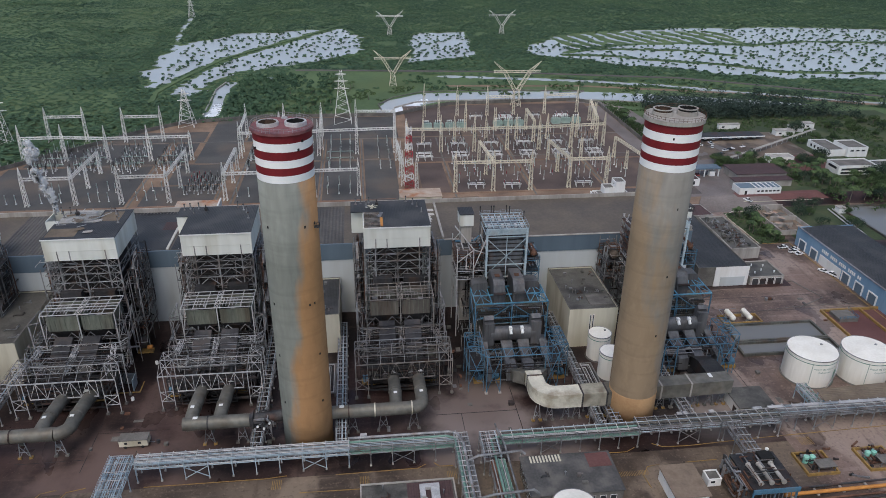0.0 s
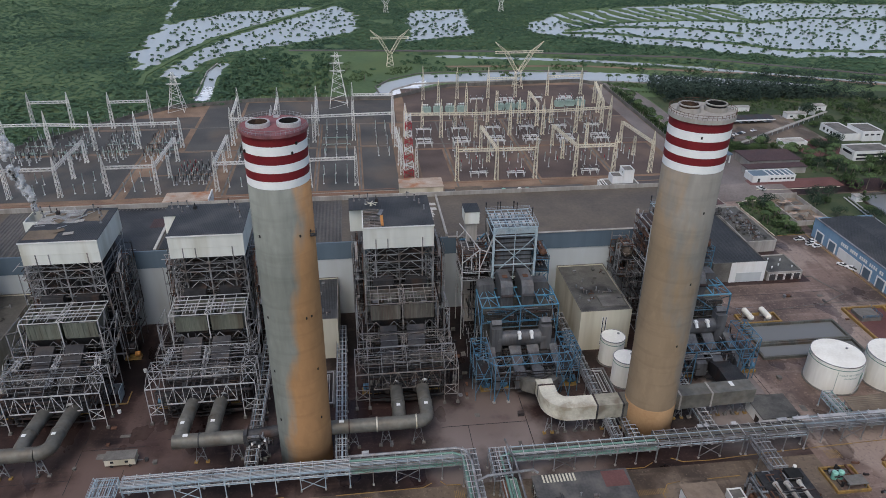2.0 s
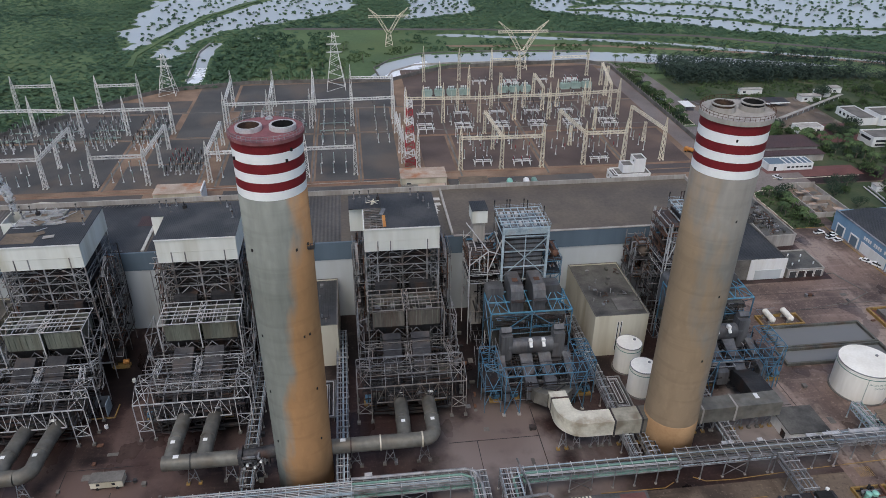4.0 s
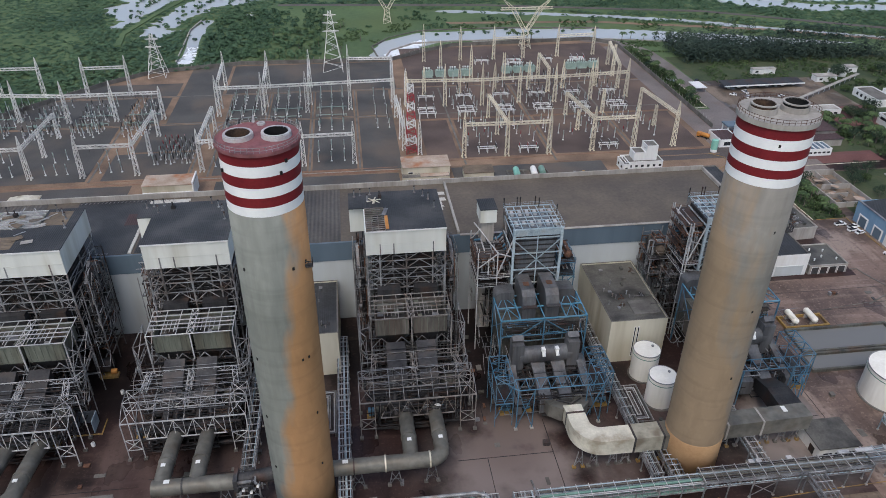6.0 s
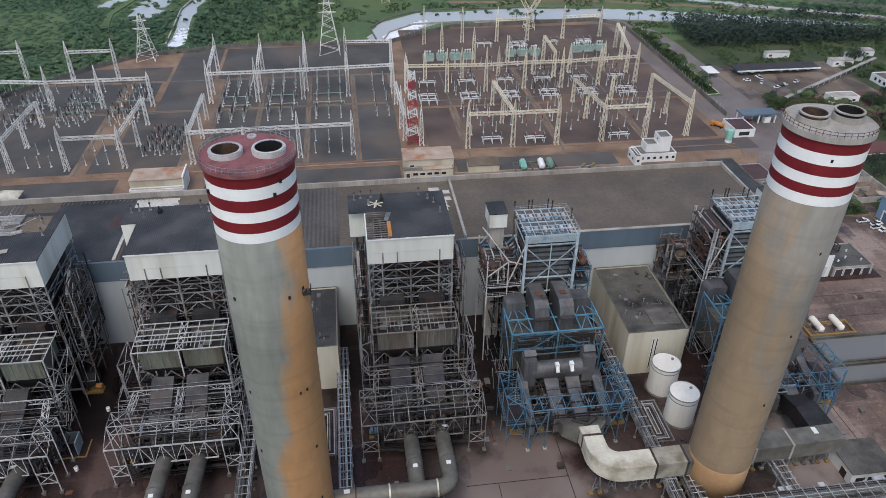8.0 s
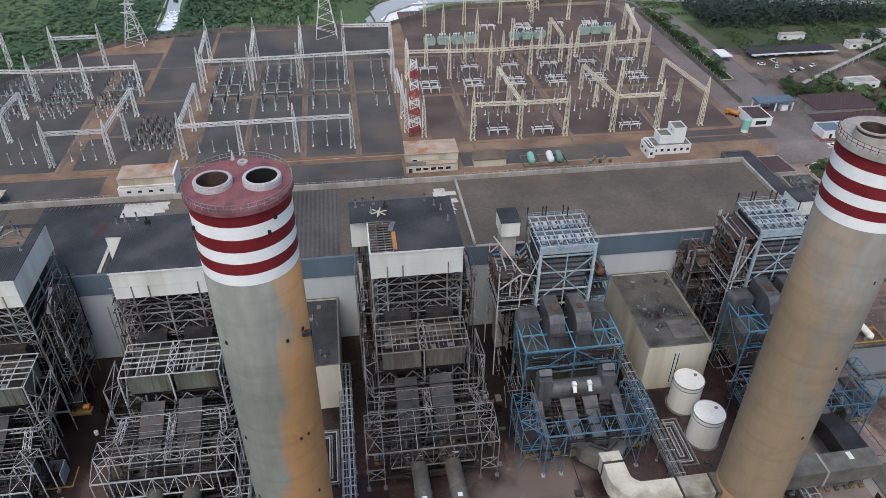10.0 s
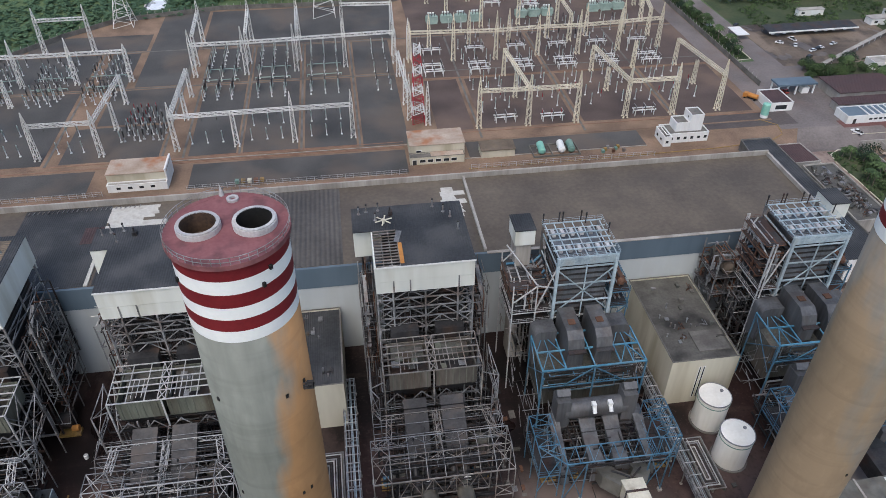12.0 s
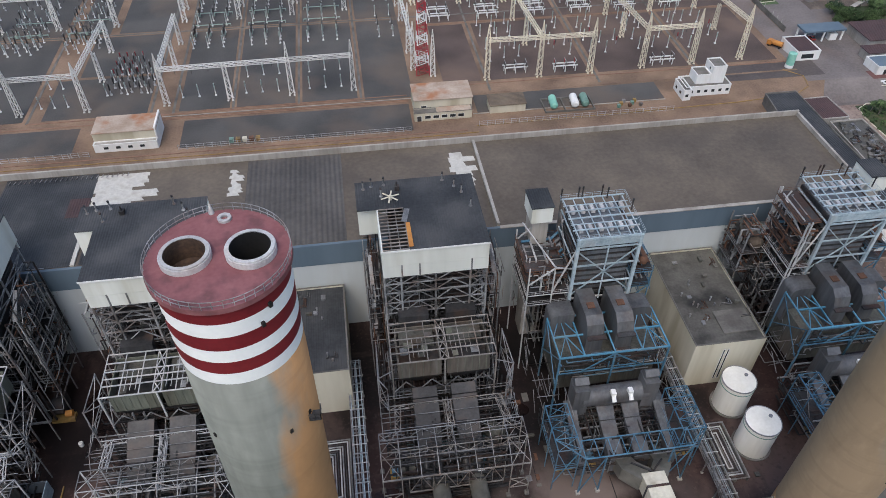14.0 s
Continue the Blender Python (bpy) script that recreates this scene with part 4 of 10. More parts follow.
def chimney(cx, cy, shaft_mat, cap_mat, label, flue_h, hatch, edges, rt=7.5):
    root = thing("chimney", (cx, cy, 0), label, "chimney", "tall boiler chimneys")
    body = Shape()
    n = 72
    levels = [(0, 7.6), (10, 7.6), (30, 7.62), (60, max(7.62, rt - 0.1)), (edges[0], rt)]
    body.lathe((cx, cy, 0), [(r, z) for z, r in levels], n)
    sh = part("shaft", body, shaft_mat, root)
    # paint bands
    for i, (z0, z1) in enumerate(zip(edges[:-1], edges[1:])):
        part("paint_band", Shape().tube((cx, cy, z0), (cx, cy, z1), rt + 0.012 * i, rt + 0.012 * (i + 1), n, cap=False),
             BAND_RED if i % 2 else BAND_WHITE, root, "dark red painted band" if i % 2 else "white painted band")
    part("cap", Shape().ring((cx, cy, 0), rt - 0.2, rt + 0.55, edges[-1] - 0.1, 98.62, n), cap_mat, root, "round cap rim with stains")
    deck, c_ = Shape(), 0.3
    for i in range(-27, 27):
        for j in range(-27, 27):
            x, y = (i + 0.5) * c_, (j + 0.5) * c_
            if math.hypot(x, y) < 7.75 and min(math.hypot(x + 3.55, y - 0.2), math.hypot(x - 3.55, y - 0.2)) > 2.55:
                deck.box(cx + i * c_, cy + j * c_, 98.3, cx + (i + 1) * c_, cy + (j + 1) * c_, 98.6)
    part("cap_deck", deck, cap_mat, root, "flat stained cap deck with two flue openings")
    part("guard_rail", circle_rail((cx, cy), rt + 0.45, 98.5), STEEL if cap_mat is CAP_RED else RUST, root, "thin circular guard rail")
    for dx, h in ((-3.55, flue_h[0]), (3.55, flue_h[1])):
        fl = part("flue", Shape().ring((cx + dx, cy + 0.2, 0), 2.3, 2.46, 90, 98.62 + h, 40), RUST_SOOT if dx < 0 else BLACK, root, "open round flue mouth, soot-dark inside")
        part("collar", Shape().ring((cx + dx, cy + 0.2, 0), 2.48, 2.85, 98.6, 98.6 + h * (0.62 if cap_mat is not CAP_RED else 0.85), 40), CONCRETE if cap_mat is not CAP_RED else STEEL_WHITE, fl, "pale flanged collar")
        part("collar_lip", Shape().ring((cx + dx, cy + 0.2, 0), 2.3, 2.74, 98.6 + h * 0.9, 98.66 + h, 40), STEEL_WHITE if cap_mat is CAP_RED else CONCRETE, fl, "pale stepped lip")
        # added plug closes the flue; its dark colour stands in for shaded depth
        part("soot_bed", Shape().tube((cx + dx, cy + 0.2, 90), (cx + dx, cy + 0.2, 96.6 if dx < 0 and cap_mat is CAP_RED else 90.6), 2.29, n=32), RUST_SOOT if dx < 0 else BLACK, fl, "dark sooty plug painted for the shaded depth")
    if hatch:
        part("hatch", Shape().ring((cx + 0.2, cy + 6.3, 0), 0.45, 0.85, 98.6, 98.95, 8), STEEL_WHITE, root, "small pale roof hatch")
        part("lightning_rod", Shape().tube((cx - 1.4, cy + 7.6, 98.5), (cx - 1.4, cy + 7.6, 100.3), 0.4, 0.03, 8), STEEL_WHITE, root)
    # small ventilation openings with frames
    for z, offs in ((93.9, (-60, 34)), (96.0, (44,)), (72.5, (-45, 35, 62)), (48.8, (-50, 32, 44)), (31.5, (-50, 48)), (14.8, (-48, 46))) if hatch else ((94.0, (-20,)), (73.5, (12,)), (52.0, (14,)), (31.5, (10,))):
        for o in offs:
            a = radians(-90 + o)
            r = 7.6
            p = Vector((cx + r * math.cos(a), cy + r * math.sin(a), z))
            out = Vector((math.cos(a), math.sin(a), 0))
            part("vent", Shape().beam(p - out * 0.1, p + out * (0.14 if z < 90 else 0.3), 0.42, 0.65), BLACK, sh, "small dark vent opening")
    a = radians(-90 + 62)
    p = Vector((cx + 7.5 * math.cos(a), cy + 7.5 * math.sin(a), 72.5))
    pl = Shape().box(p.x, p.y - 0.8, p.z - 1.2, p.x + 1.5, p.y + 0.8, p.z - 1.0)
    pl.rail([(p.x, p.y - 0.8, p.z - 1.0), (p.x + 1.5, p.y - 0.8, p.z - 1.0), (p.x + 1.5, p.y + 0.8, p.z - 1.0)], 1.3, 0.7, 0.12)
    part("balcony", pl, STEEL_DARK, root, "small dark steel inspection balcony")
    part("inspection_door", Shape().box(cx - 1.3, cy - 7.8, 0.1, cx + 0.9, cy - 7.4, 1.7), BLACK, root, "low dark opening at the foot")
    # ladder up the side
    la = Shape()
    aa = radians(-90 + 118)
    q = Vector((cx + 7.55 * math.cos(aa), cy + 7.55 * math.sin(aa), 0))
    for z in range(4, 98, 2):
        la.beam(q + Vector((0, 0, z)), q + Vector((0, 0, z + 2)), 0.12)
    part("ladder", la, STEEL_DARK, root)
    if shaft_mat is SHAFT_B:
        part("foot_band", Shape().lathe((cx, cy, 0), [(7.66, 0), (7.66, 8.3), (7.6, 8.4)], n), FOOT_ORANGE, root, "orange-tan painted foot")
    return root


chimney(-18.75, 182.6, SHAFT_A, CAP_RED, "tall grey chimney with orange rust stain and red-white top bands", (0.9, 1.0), True, (85.3, 87.3, 89.35, 91.4, 93.6, 95.8, 98.0))
chimney(87.2, 184.2, SHAFT_B, CONCRETE, "tall tan concrete chimney with red-white top bands and two flues", (1.9, 1.9), False, (84.5, 86.6, 88.6, 90.7, 92.9, 95.2, 97.6), 7.75)


# ---------------------------------------------------------------- plain works buildings
def building(name, x0, y0, x1, y1, h, wall_mat, roof_mat, label, category="building", parapet=0.5, windows=(), doors=(), slopes=0.0, over=0.0):
    """A flat or lean-to building with roof, parapet, windows and doors. Windows: side, along, sill, width, height."""
    root = thing(name, ((x0 + x1) / 2, (y0 + y1) / 2, 0), label, category)
    t = 0.3
    for a, b, c, d in ((x0, y0, x1, y0 + t), (x0, y1 - t, x1, y1), (x0, y0 + t, x0 + t, y1 - t), (x1 - t, y0 + t, x1, y1 - t)):
        part("wall", Shape().box(a, b, 0, c, d, h), wall_mat, root)
    if over or slopes:
        r = Shape()
        a, b = (x0 - over, y0 - over), (x1 + over, y1 + over)
        v = [(a[0], a[1], h), (b[0], a[1], h), (b[0], b[1], h + slopes), (a[0], b[1], h + slopes)]
        r.add(v + [(p[0], p[1], p[2] + 0.25) for p in v], [(3, 2, 1, 0), (4, 5, 6, 7), (0, 1, 5, 4), (1, 2, 6, 5), (2, 3, 7, 6), (3, 0, 4, 7)])
        part("roof", r, roof_mat, root)
    else:
        part("roof", Shape().box(x0 + t, y0 + t, h - parapet - 0.3, x1 - t, y1 - t, h - parapet), roof_mat, root)
        part("coping", Shape().box(x0 - 0.08, y0 - 0.08, h, x1 + 0.08, y0 + t, h + 0.1).box(x0 - 0.08, y1 - t, h, x1 + 0.08, y1 + 0.08, h + 0.1)
             .box(x0 - 0.08, y0 + t, h, x0 + t, y1 - t, h + 0.1).box(x1 - t, y0 + t, h, x1 + 0.08, y1 - t, h + 0.1), CONCRETE_DARK if wall_mat is PAINT_CREAM else wall_mat, root)
    for kind, items in (("window", windows), ("door", doors)):
        for sd, along, sill, ww, hh in items:
            s, f = Shape(), Shape()
            if sd in "sn":
                y = y0 if sd == "s" else y1
                e = -0.06 if sd == "s" else 0.06
                s.box(along, min(y, y + e), sill, along + ww, max(y, y + e), sill + hh)
                f.box(along - 0.14, min(y, y + 0.7 * e), sill - 0.14, along + ww + 0.14, max(y, y + 0.7 * e), sill + hh + 0.14)
            else:
                x = x0 if sd == "w" else x1
                e = -0.06 if sd == "w" else 0.06
                s.box(min(x, x + e), along, sill, max(x, x + e), along + ww, sill + hh)
                f.box(min(x, x + 0.7 * e), along - 0.14, sill - 0.14, max(x, x + 0.7 * e), along + ww + 0.14, sill + hh + 0.14)
            ob = part(kind, s, GLASS_DARK if kind == "window" else STEEL_DARK, root)
            part("frame", f, PAINT_WHITE, ob)
    return root


def roof_clutter(x0, y0, x1, y1, z, n, seed, label="small rusty pipework and boxes on a roof"):
    """Boxes, pipes, vents and stains on a flat roof, each a thing."""
    r = random.Random(seed)
    for i in range(n):
        x, y = r.uniform(x0, x1), r.uniform(y0, y1)
        k = r.random()
        s = Shape()
        if k < 0.35:
            w, d, h = r.uniform(0.6, 1.6), r.uniform(0.6, 1.6), r.uniform(0.4, 1.0)
            s.box(x - w / 2, y - d / 2, z + 0.12, x + w / 2, y + d / 2, z + h).box(x - w * 0.35, y - d * 0.35, z, x + w * 0.35, y + d * 0.35, z + 0.12).box(x - w / 2 - 0.06, y - d / 2 - 0.06, z + h, x + w / 2 + 0.06, y + d / 2 + 0.06, z + h + 0.08)
            solid("roof_unit", s, r.choice((STEEL, CASING, CONCRETE_DARK)), "small weathered ventilation box on a flat roof", "ventilation unit", group="roof units", at=(x, y, z))
        elif k < 0.7:
            a, b = r.uniform(1.5, 4), r.uniform(1, 3)
            s.pipe([(x, y, z + 0.1), (x, y, z + 0.45), (x + a, y, z + 0.45), (x + a, y + b, z + 0.45), (x + a, y + b, z + 0.05)], 0.12, 6)
            s.pipe([(x + 0.4, y + 0.5, z + 0.1), (x + 0.4, y + 0.5, z + 0.4), (x + a - 0.5, y + 0.5, z + 0.4), (x + a - 0.5, y + b + 0.6, z + 0.4), (x + a - 0.5, y + b + 0.6, z)], 0.1, 6)
            solid("roof_pipe", s, r.choice((STEEL_DARK, RUST, STEEL)), "bent rusty pipe run on a flat roof", "pipe", group="roof pipes", at=(x, y, z))
        else:
            h = r.uniform(0.9, 1.6)
            s.tube((x, y, z), (x, y, z + h), 0.18, n=8).tube((x, y, z + h), (x, y, z + h + 0.25), 0.32, 0.1, n=8)
            solid("roof_vent", s, STEEL, "short capped metal roof vent", "roof vent", group="roof vents", at=(x, y, z))


# block between the blue boilers, and its older twins
building("service_building", 77.3, 226.3, 96.2, 260.4, 12.2, PAINT_CREAM, ROOF_FLAT, "cream rendered service block with a stained flat roof",
         windows=(("s", 85.5, 1.5, 0.35, 8.0), ("s", 86.6, 1.5, 0.35, 8.0)))
solid("roof_slab", Shape().box(86.2, 229.5, 11.7, 95.0, 237.0, 12.05), CONCRETE_DARK, "paler square slab on the service block roof", "slab")
roof_clutter(79, 232, 95, 257, 11.7, 22, 4)
building("service_building", -27.5, 231.5, -9.3, 260.4, 12.2, PAINT_CREAM, ROOF_DARK, "cream service block with dark flat roof behind the chimney", windows=(("e", 240, 3, 2, 1.5),))
roof_clutter(-26, 234, -11, 258, 11.7, 16, 5)
building("service_building", -150, 223.0, -120.0, 260.4, 12.2, PAINT_CREAM, ROOF_FLAT, "stained cream block with a dark flat roof by the boilers", windows=(("s", -135, 3, 6, 2), ("e", 229, 4, 2, 2)))
roof_clutter(-146, 226, -123, 257, 11.7, 18, 6)


# ---------------------------------------------------------------- boilers
Shape.slim = 0.7


def pipework(root, x0, y0, z0, x1, y1, z1, n, seed, mats, r0=0.1, r1=0.3):
    """A tangle of upright and level pipes inside a space, one part for each finish."""
    r = random.Random(seed)
    shapes = [Shape() for _ in mats]
    for i in range(n):
        s = r.choice(shapes)
        x, y, z = r.uniform(x0, x1), r.uniform(y0, y1), r.uniform(z0, z1)
        pts = [(x, y, z)]
        for k in range(r.randint(2, 4)):
            a = r.choice("xyz")
            if a == "x":
                x = r.uniform(x0, x1)
            elif a == "y":
                y = r.uniform(y0, y1)
            else:
                z = r.uniform(z0, z1)
            if (Vector((x, y, z)) - Vector(pts[-1])).length > 0.5:
                pts.append((x, y, z))
        if len(pts) > 1:
            for p, q in zip(pts[:-1], pts[1:]):
                s.beam(p, q, 2 * r.uniform(r0, r1))
    for s, m in zip(shapes, mats):
        if s.f:
            tagged(part("pipework", s, m, root, "dense small pipes and supports"), kind="stuff")


def gallery(root, x0, y0, x1, y1, z, mat, floor_mat=None):
    """A grating floor with edge beams and handrail."""
    s = Shape().box(x0, y0, z - 0.12, x1, y1, z)
    fl = part("gallery", s, floor_mat or STEEL_DARK, root)
    e = Shape()
    for p, q in (((x0, y0), (x1, y0)), ((x1, y0), (x1, y1)), ((x1, y1), (x0, y1)), ((x0, y1), (x0, y0))):
        e.beam((*p, z - 0.2), (*q, z - 0.2), 0.22, 0.4)
    e.rail([(x0, y0, z), (x1, y0, z), (x1, y1, z), (x0, y1, z), (x0, y0, z)], 1.1, 2.2, 0.08)
    part("handrail", e, mat, fl)


def frame_grid(root, xs, ys, z, w, mat, name="beam"):
    for y in ys:
        part(name, Shape().beam((xs[0], y, z), (xs[-1], y, z), w), mat, root)
    for x in xs:
        part(name, Shape().beam((x, ys[0], z - 0.02), (x, ys[-1], z - 0.02), w * 0.85), mat, root)


def cross(root, a, b, c, d, w, mat):
    """An X brace between four corners a, b (low) and c, d (high)."""
    part("brace", Shape().beam(a, d, w).beam(b, c, w), mat, root)


def box_run(s, sections):
    """A boxed duct through upright rectangular sections: (centre, half-width vector, half-height)."""
    v, f, k = [], [(3, 2, 1, 0)], len(sections) - 1
    for c, w, h in sections:
        for a, b in ((-1, -1), (1, -1), (1, 1), (-1, 1)):
            v.append((c[0] + a * w[0], c[1] + a * w[1], c[2] + b * h))
    for i in range(k):
        for j in range(4):
            m = (j + 1) % 4
            f.append((4 * i + j, 4 * i + m, 4 * i + 4 + m, 4 * i + 4 + j))
    f.append((4 * k, 4 * k + 1, 4 * k + 2, 4 * k + 3))
    return s.add(v, f)


def scaffold(root, x0, y0, z0, x1, y1, z1, n, seed, mat):
    """Slender posts, ledgers and slanting braces on a loose grid, too many to tell apart."""
    r = random.Random(seed)
    s = Shape()
    for i in range(n):
        x, z = r.choice((x0, (x0 + x1) / 2, x1)), z0 + (z1 - z0) * round(r.random() * 6) / 6
        y = y0 + (y1 - y0) * round(r.random() * 6) / 6
        k = r.random()
        if k < 0.3:
            s.beam((x, y, z), (x, min(y1, y + r.uniform(3, 8)), z), 0.17)
        elif k < 0.5:
            s.beam((x, y, z), (x, y, min(z1, z + r.uniform(3, 8))), 0.2)
        elif k < 0.7:
            s.beam((x0, y, z), (x1, y, z), 0.17)
        else:
            s.beam((x, y, z), (x, min(y1, y + r.uniform(2, 5)), min(z1, max(z0, z + r.choice((-1, 1)) * r.uniform(2, 4.5)))), 0.17)
    return tagged(part("bracing", s, mat, root, "slender steel ledgers and braces"), kind="stuff")


def grey_boiler(x0, roof_kind, label, seed):
    W, yf, yb = 24.5, 238.5, 264.0
    r = random.Random(seed)
    root = thing("boiler_house", (x0 + W / 2, 240, 0), label, "boiler", "grey boiler houses")
    X = lambda k: x0 + k
    pale_steel = STEEL_BROWN if roof_kind == "bare_corner" else STEEL_WHITE
    zt = 43.4
    # penthouse
    for a, b, z0 in ((38.9, zt, 0), (35.3, 38.85, 0)):
        part("front_panel", Shape().box(X(0), yf, a, X(W), yf + 0.3, b), CLAD_WHITE, root, "stained white sheet panel")
    part("side_panel", Shape().box(X(W - 0.3), yf + 0.3, 35.3, X(W), yb, zt), CLAD_WHITE, root)
    part("side_panel", Shape().box(X(0), yf + 0.3, 35.3, X(0.3), 255.2, zt), CLAD_WHITE, root)
    part("rear_panel", Shape().box(X(-4.5), yb - 0.3, 33, X(W - 0.3), yb, zt), CLAD_WHITE, root)
    part("wing_panel", Shape().box(X(-4.5), 255.2, 34.2, X(0.3), 255.5, zt - 0.1), CLAD_WHITE, root, "white panel of the stair wing")
    part("wing_panel", Shape().box(X(-4.5), 255.5, 34.2, X(-4.2), yb - 0.3, zt - 0.1), CLAD_WHITE, root)
    for k in (4.2, 8.3, 20.4):
        part("panel_post", Shape().box(X(k), yf - 0.12, 35.2, X(k + 0.35), yf, 39), STEEL, root)
    # roof, with stripped bays where sheets are gone
    holes = {"bare_corner": [(0.3, 239.0, 6.3, 253.2)], "wrecked": [(0.4, 252.5, 14, 263.4)], "whole": []}[roof_kind]
    roof = Shape()
    if roof_kind == "bare_corner":
        roof.box(X(6.4), yf - 0.15, zt, X(W + 0.15), yb, zt + 0.25).box(X(-4.6), 253.3, zt, X(6.4), yb, zt + 0.25)
    elif roof_kind == "wrecked":
        roof.box(X(-0.1), yf - 0.15, zt, X(W + 0.15), 252.4, zt + 0.25).box(X(14.1), 252.4, zt, X(W + 0.15), yb, zt + 0.25)
    else:
        roof.box(X(-0.15), yf - 0.15, zt, X(W + 0.15), yb, zt + 0.25).box(X(-4.6), 255, zt, X(-0.15), yb, zt + 0.25)
    part("roof", roof, ROOF_DARK, root, "dark corrugated roof sheets")
    part("roof_trim", Shape().box(X(-0.2), yf - 0.25, zt - 0.15, X(W + 0.2), yf - 0.15, zt + 0.3), PAINT_WHITE, root)
    for hx0, hy0, hx1, hy1 in holes:
        n = 12
        for i in range(n + 1):
            y = hy0 + (hy1 - hy0) * i / n
            part("rafter", Shape().beam((X(hx0), y, zt + 0.05), (X(hx1 - (r.random() * 2 if roof_kind == "wrecked" else 0)), y, zt + 0.05), 0.32), pale_steel, root)
        for i in range(4):
            xx = hx0 + (hx1 - hx0) * i / 3
            part("purlin", Shape().beam((X(xx), hy0, zt - 0.25), (X(xx), hy1, zt - 0.25), 0.3), STEEL, root)
    if roof_kind == "bare_corner":
        part("orange_flashing", Shape().box(X(6.35), 239.4, zt + 0.2, X(7.3), 247.5, zt + 0.42), PAINT_ORANGE, root, "orange-brown stripped flashing")
        part("loose_sheet", Shape().beam((X(6.0), 248.0, zt + 0.3), (X(7.2), 252.5, zt + 0.34), 1.3, 0.06), STEEL, root, "loose torn grey sheet")
        fan = Shape()
        for a in range(6):
            w = a * math.pi / 3 + 0.3
            fan.beam((X(3.6), 256.5, zt + 1.2), (X(3.6) + 2.3 * math.cos(w), 256.5 + 2.3 * math.sin(w), zt + 1.1), 0.55, 0.12)
        fan.tube((X(3.6), 256.5, zt + 0.2), (X(3.6), 256.5, zt + 1.5), 0.4)
        part("roof_fan", fan, PAINT_CREAM, root, "pale resting roof fan")
    if roof_kind == "wrecked":
        for i in range(9):
            a, b = r.uniform(1, 15), r.uniform(243, 263)
            part("loose_sheet", Shape().beam((X(a), b, zt + 0.36 + 0.02 * i), (X(a + r.uniform(1.5, 4)), b + r.uniform(-2, 2), zt + 0.4 + 0.02 * i), r.uniform(1, 2.6), 0.05), r.choice((ROOF_BROWN, CONCRETE, ROOF_HALL)), root, "torn loose roof sheet")
        part("bare_deck", Shape().box(X(0.5), 240.5, zt + 0.25, X(10.5), 247.5, zt + 0.31), ROOF_BROWN, root, "bare brown roof deck patch")
        part("bare_deck", Shape().box(X(15), 253.5, zt + 0.25, X(22), 262, zt + 0.31), ROOF_BROWN, root, "bare brown roof deck patch")
        for i in range(16):
            a, b = r.uniform(0, 14), r.uniform(250, 263)
            part("twisted_beam", Shape().beam((X(a), b, zt + 0.4), (X(a + r.uniform(-5, 5)), b + r.uniform(-5, 5), zt + r.uniform(0.4, 1.6)), 0.26), pale_steel, root)
    for a, b in ((-2.6, 261.2), (-0.6, 262), (2.5, 262.2), (1.5, 258), (17, 262.2), (19.5, 259.5), (21, 257), (22.3, 251.5)):
        v = part("roof_vent", Shape().tube((X(a), b, zt + 0.15), (X(a), b, zt + 0.55), 0.5, 0.35, n=8).tube((X(a), b, zt + 0.5), (X(a), b, zt + 2.4), 0.2, n=8), STEEL, root, "slim roof vent pipe")
        part("vent_cap", Shape().tube((X(a), b, zt + 2.4), (X(a), b, zt + 2.75), 0.28, n=8), STEEL_DARK, v)
    part("roof_box", Shape().box(X(5), 259.5, zt + 0.25, X(6.1), 260.8, zt + 1.4).tube((X(5.5), 260.1, zt + 1.4), (X(5.5), 260.1, zt + 2.6), 0.2), STEEL_DARK, root)
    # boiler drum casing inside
    part("boiler_casing", Shape().box(X(3), 243.5, 5, X(W - 3), 262.5, 35.4), BOILER, root, "near-black boiler casing")
    for z in np.arange(7, 35, 2.6):
        part("buckstay", Shape().prism([(X(2.6), 262), (X(2.6), 243.1), (X(W - 2.6), 243.1), (X(W - 2.6), 262)], z, z + 0.5), STEEL_DARK, root)
    # frame of columns, beams and braces
    cols = (0.2, 4.1, 12.2, 20.4, 24.3)
    for k in cols:
        part("column", Shape().beam((X(k), yf + 0.4, 0), (X(k), yf + 0.4, 35.3), 0.6), STEEL, root)
    for k in (0.2, 24.3):
        for y in (250.5, 262.5):
            part("column", Shape().beam((X(k), y, 0), (X(k), y, 35.3), 0.55), STEEL, root)
    lv = (12.5, 18, 22.5, 26.2, 29.6, 32.6)
    for z in lv:
        part("beam", Shape().beam((X(0.2), yf + 0.4, z), (X(24.3), yf + 0.4, z), 0.4), STEEL, root)
        for k in (0.2, 24.3):
            part("beam", Shape().beam((X(k), yf + 0.4, z), (X(k), 262.5, z), 0.4), STEEL, root)
    for z0, z1 in zip(lv[2:], lv[3:] + (35.3,)):
        for a, b in ((4.1, 12.2), (12.2, 20.4)):
            m = (a + b) / 2
            part("brace", Shape().beam((X(a), yf + 0.4, z0), (X(m), yf + 0.4, z1), 0.3).beam((X(m), yf + 0.4, z1), (X(b), yf + 0.4, z0), 0.3), STEEL, root)
        for a, b in ((0.2, 4.1), (20.4, 24.3)):
            part("brace", Shape().beam((X(a), yf + 0.4, z0), (X(b), yf + 0.4, z1), 0.26).beam((X(b), yf + 0.4, z0), (X(a), yf + 0.4, z1), 0.26), STEEL, root)
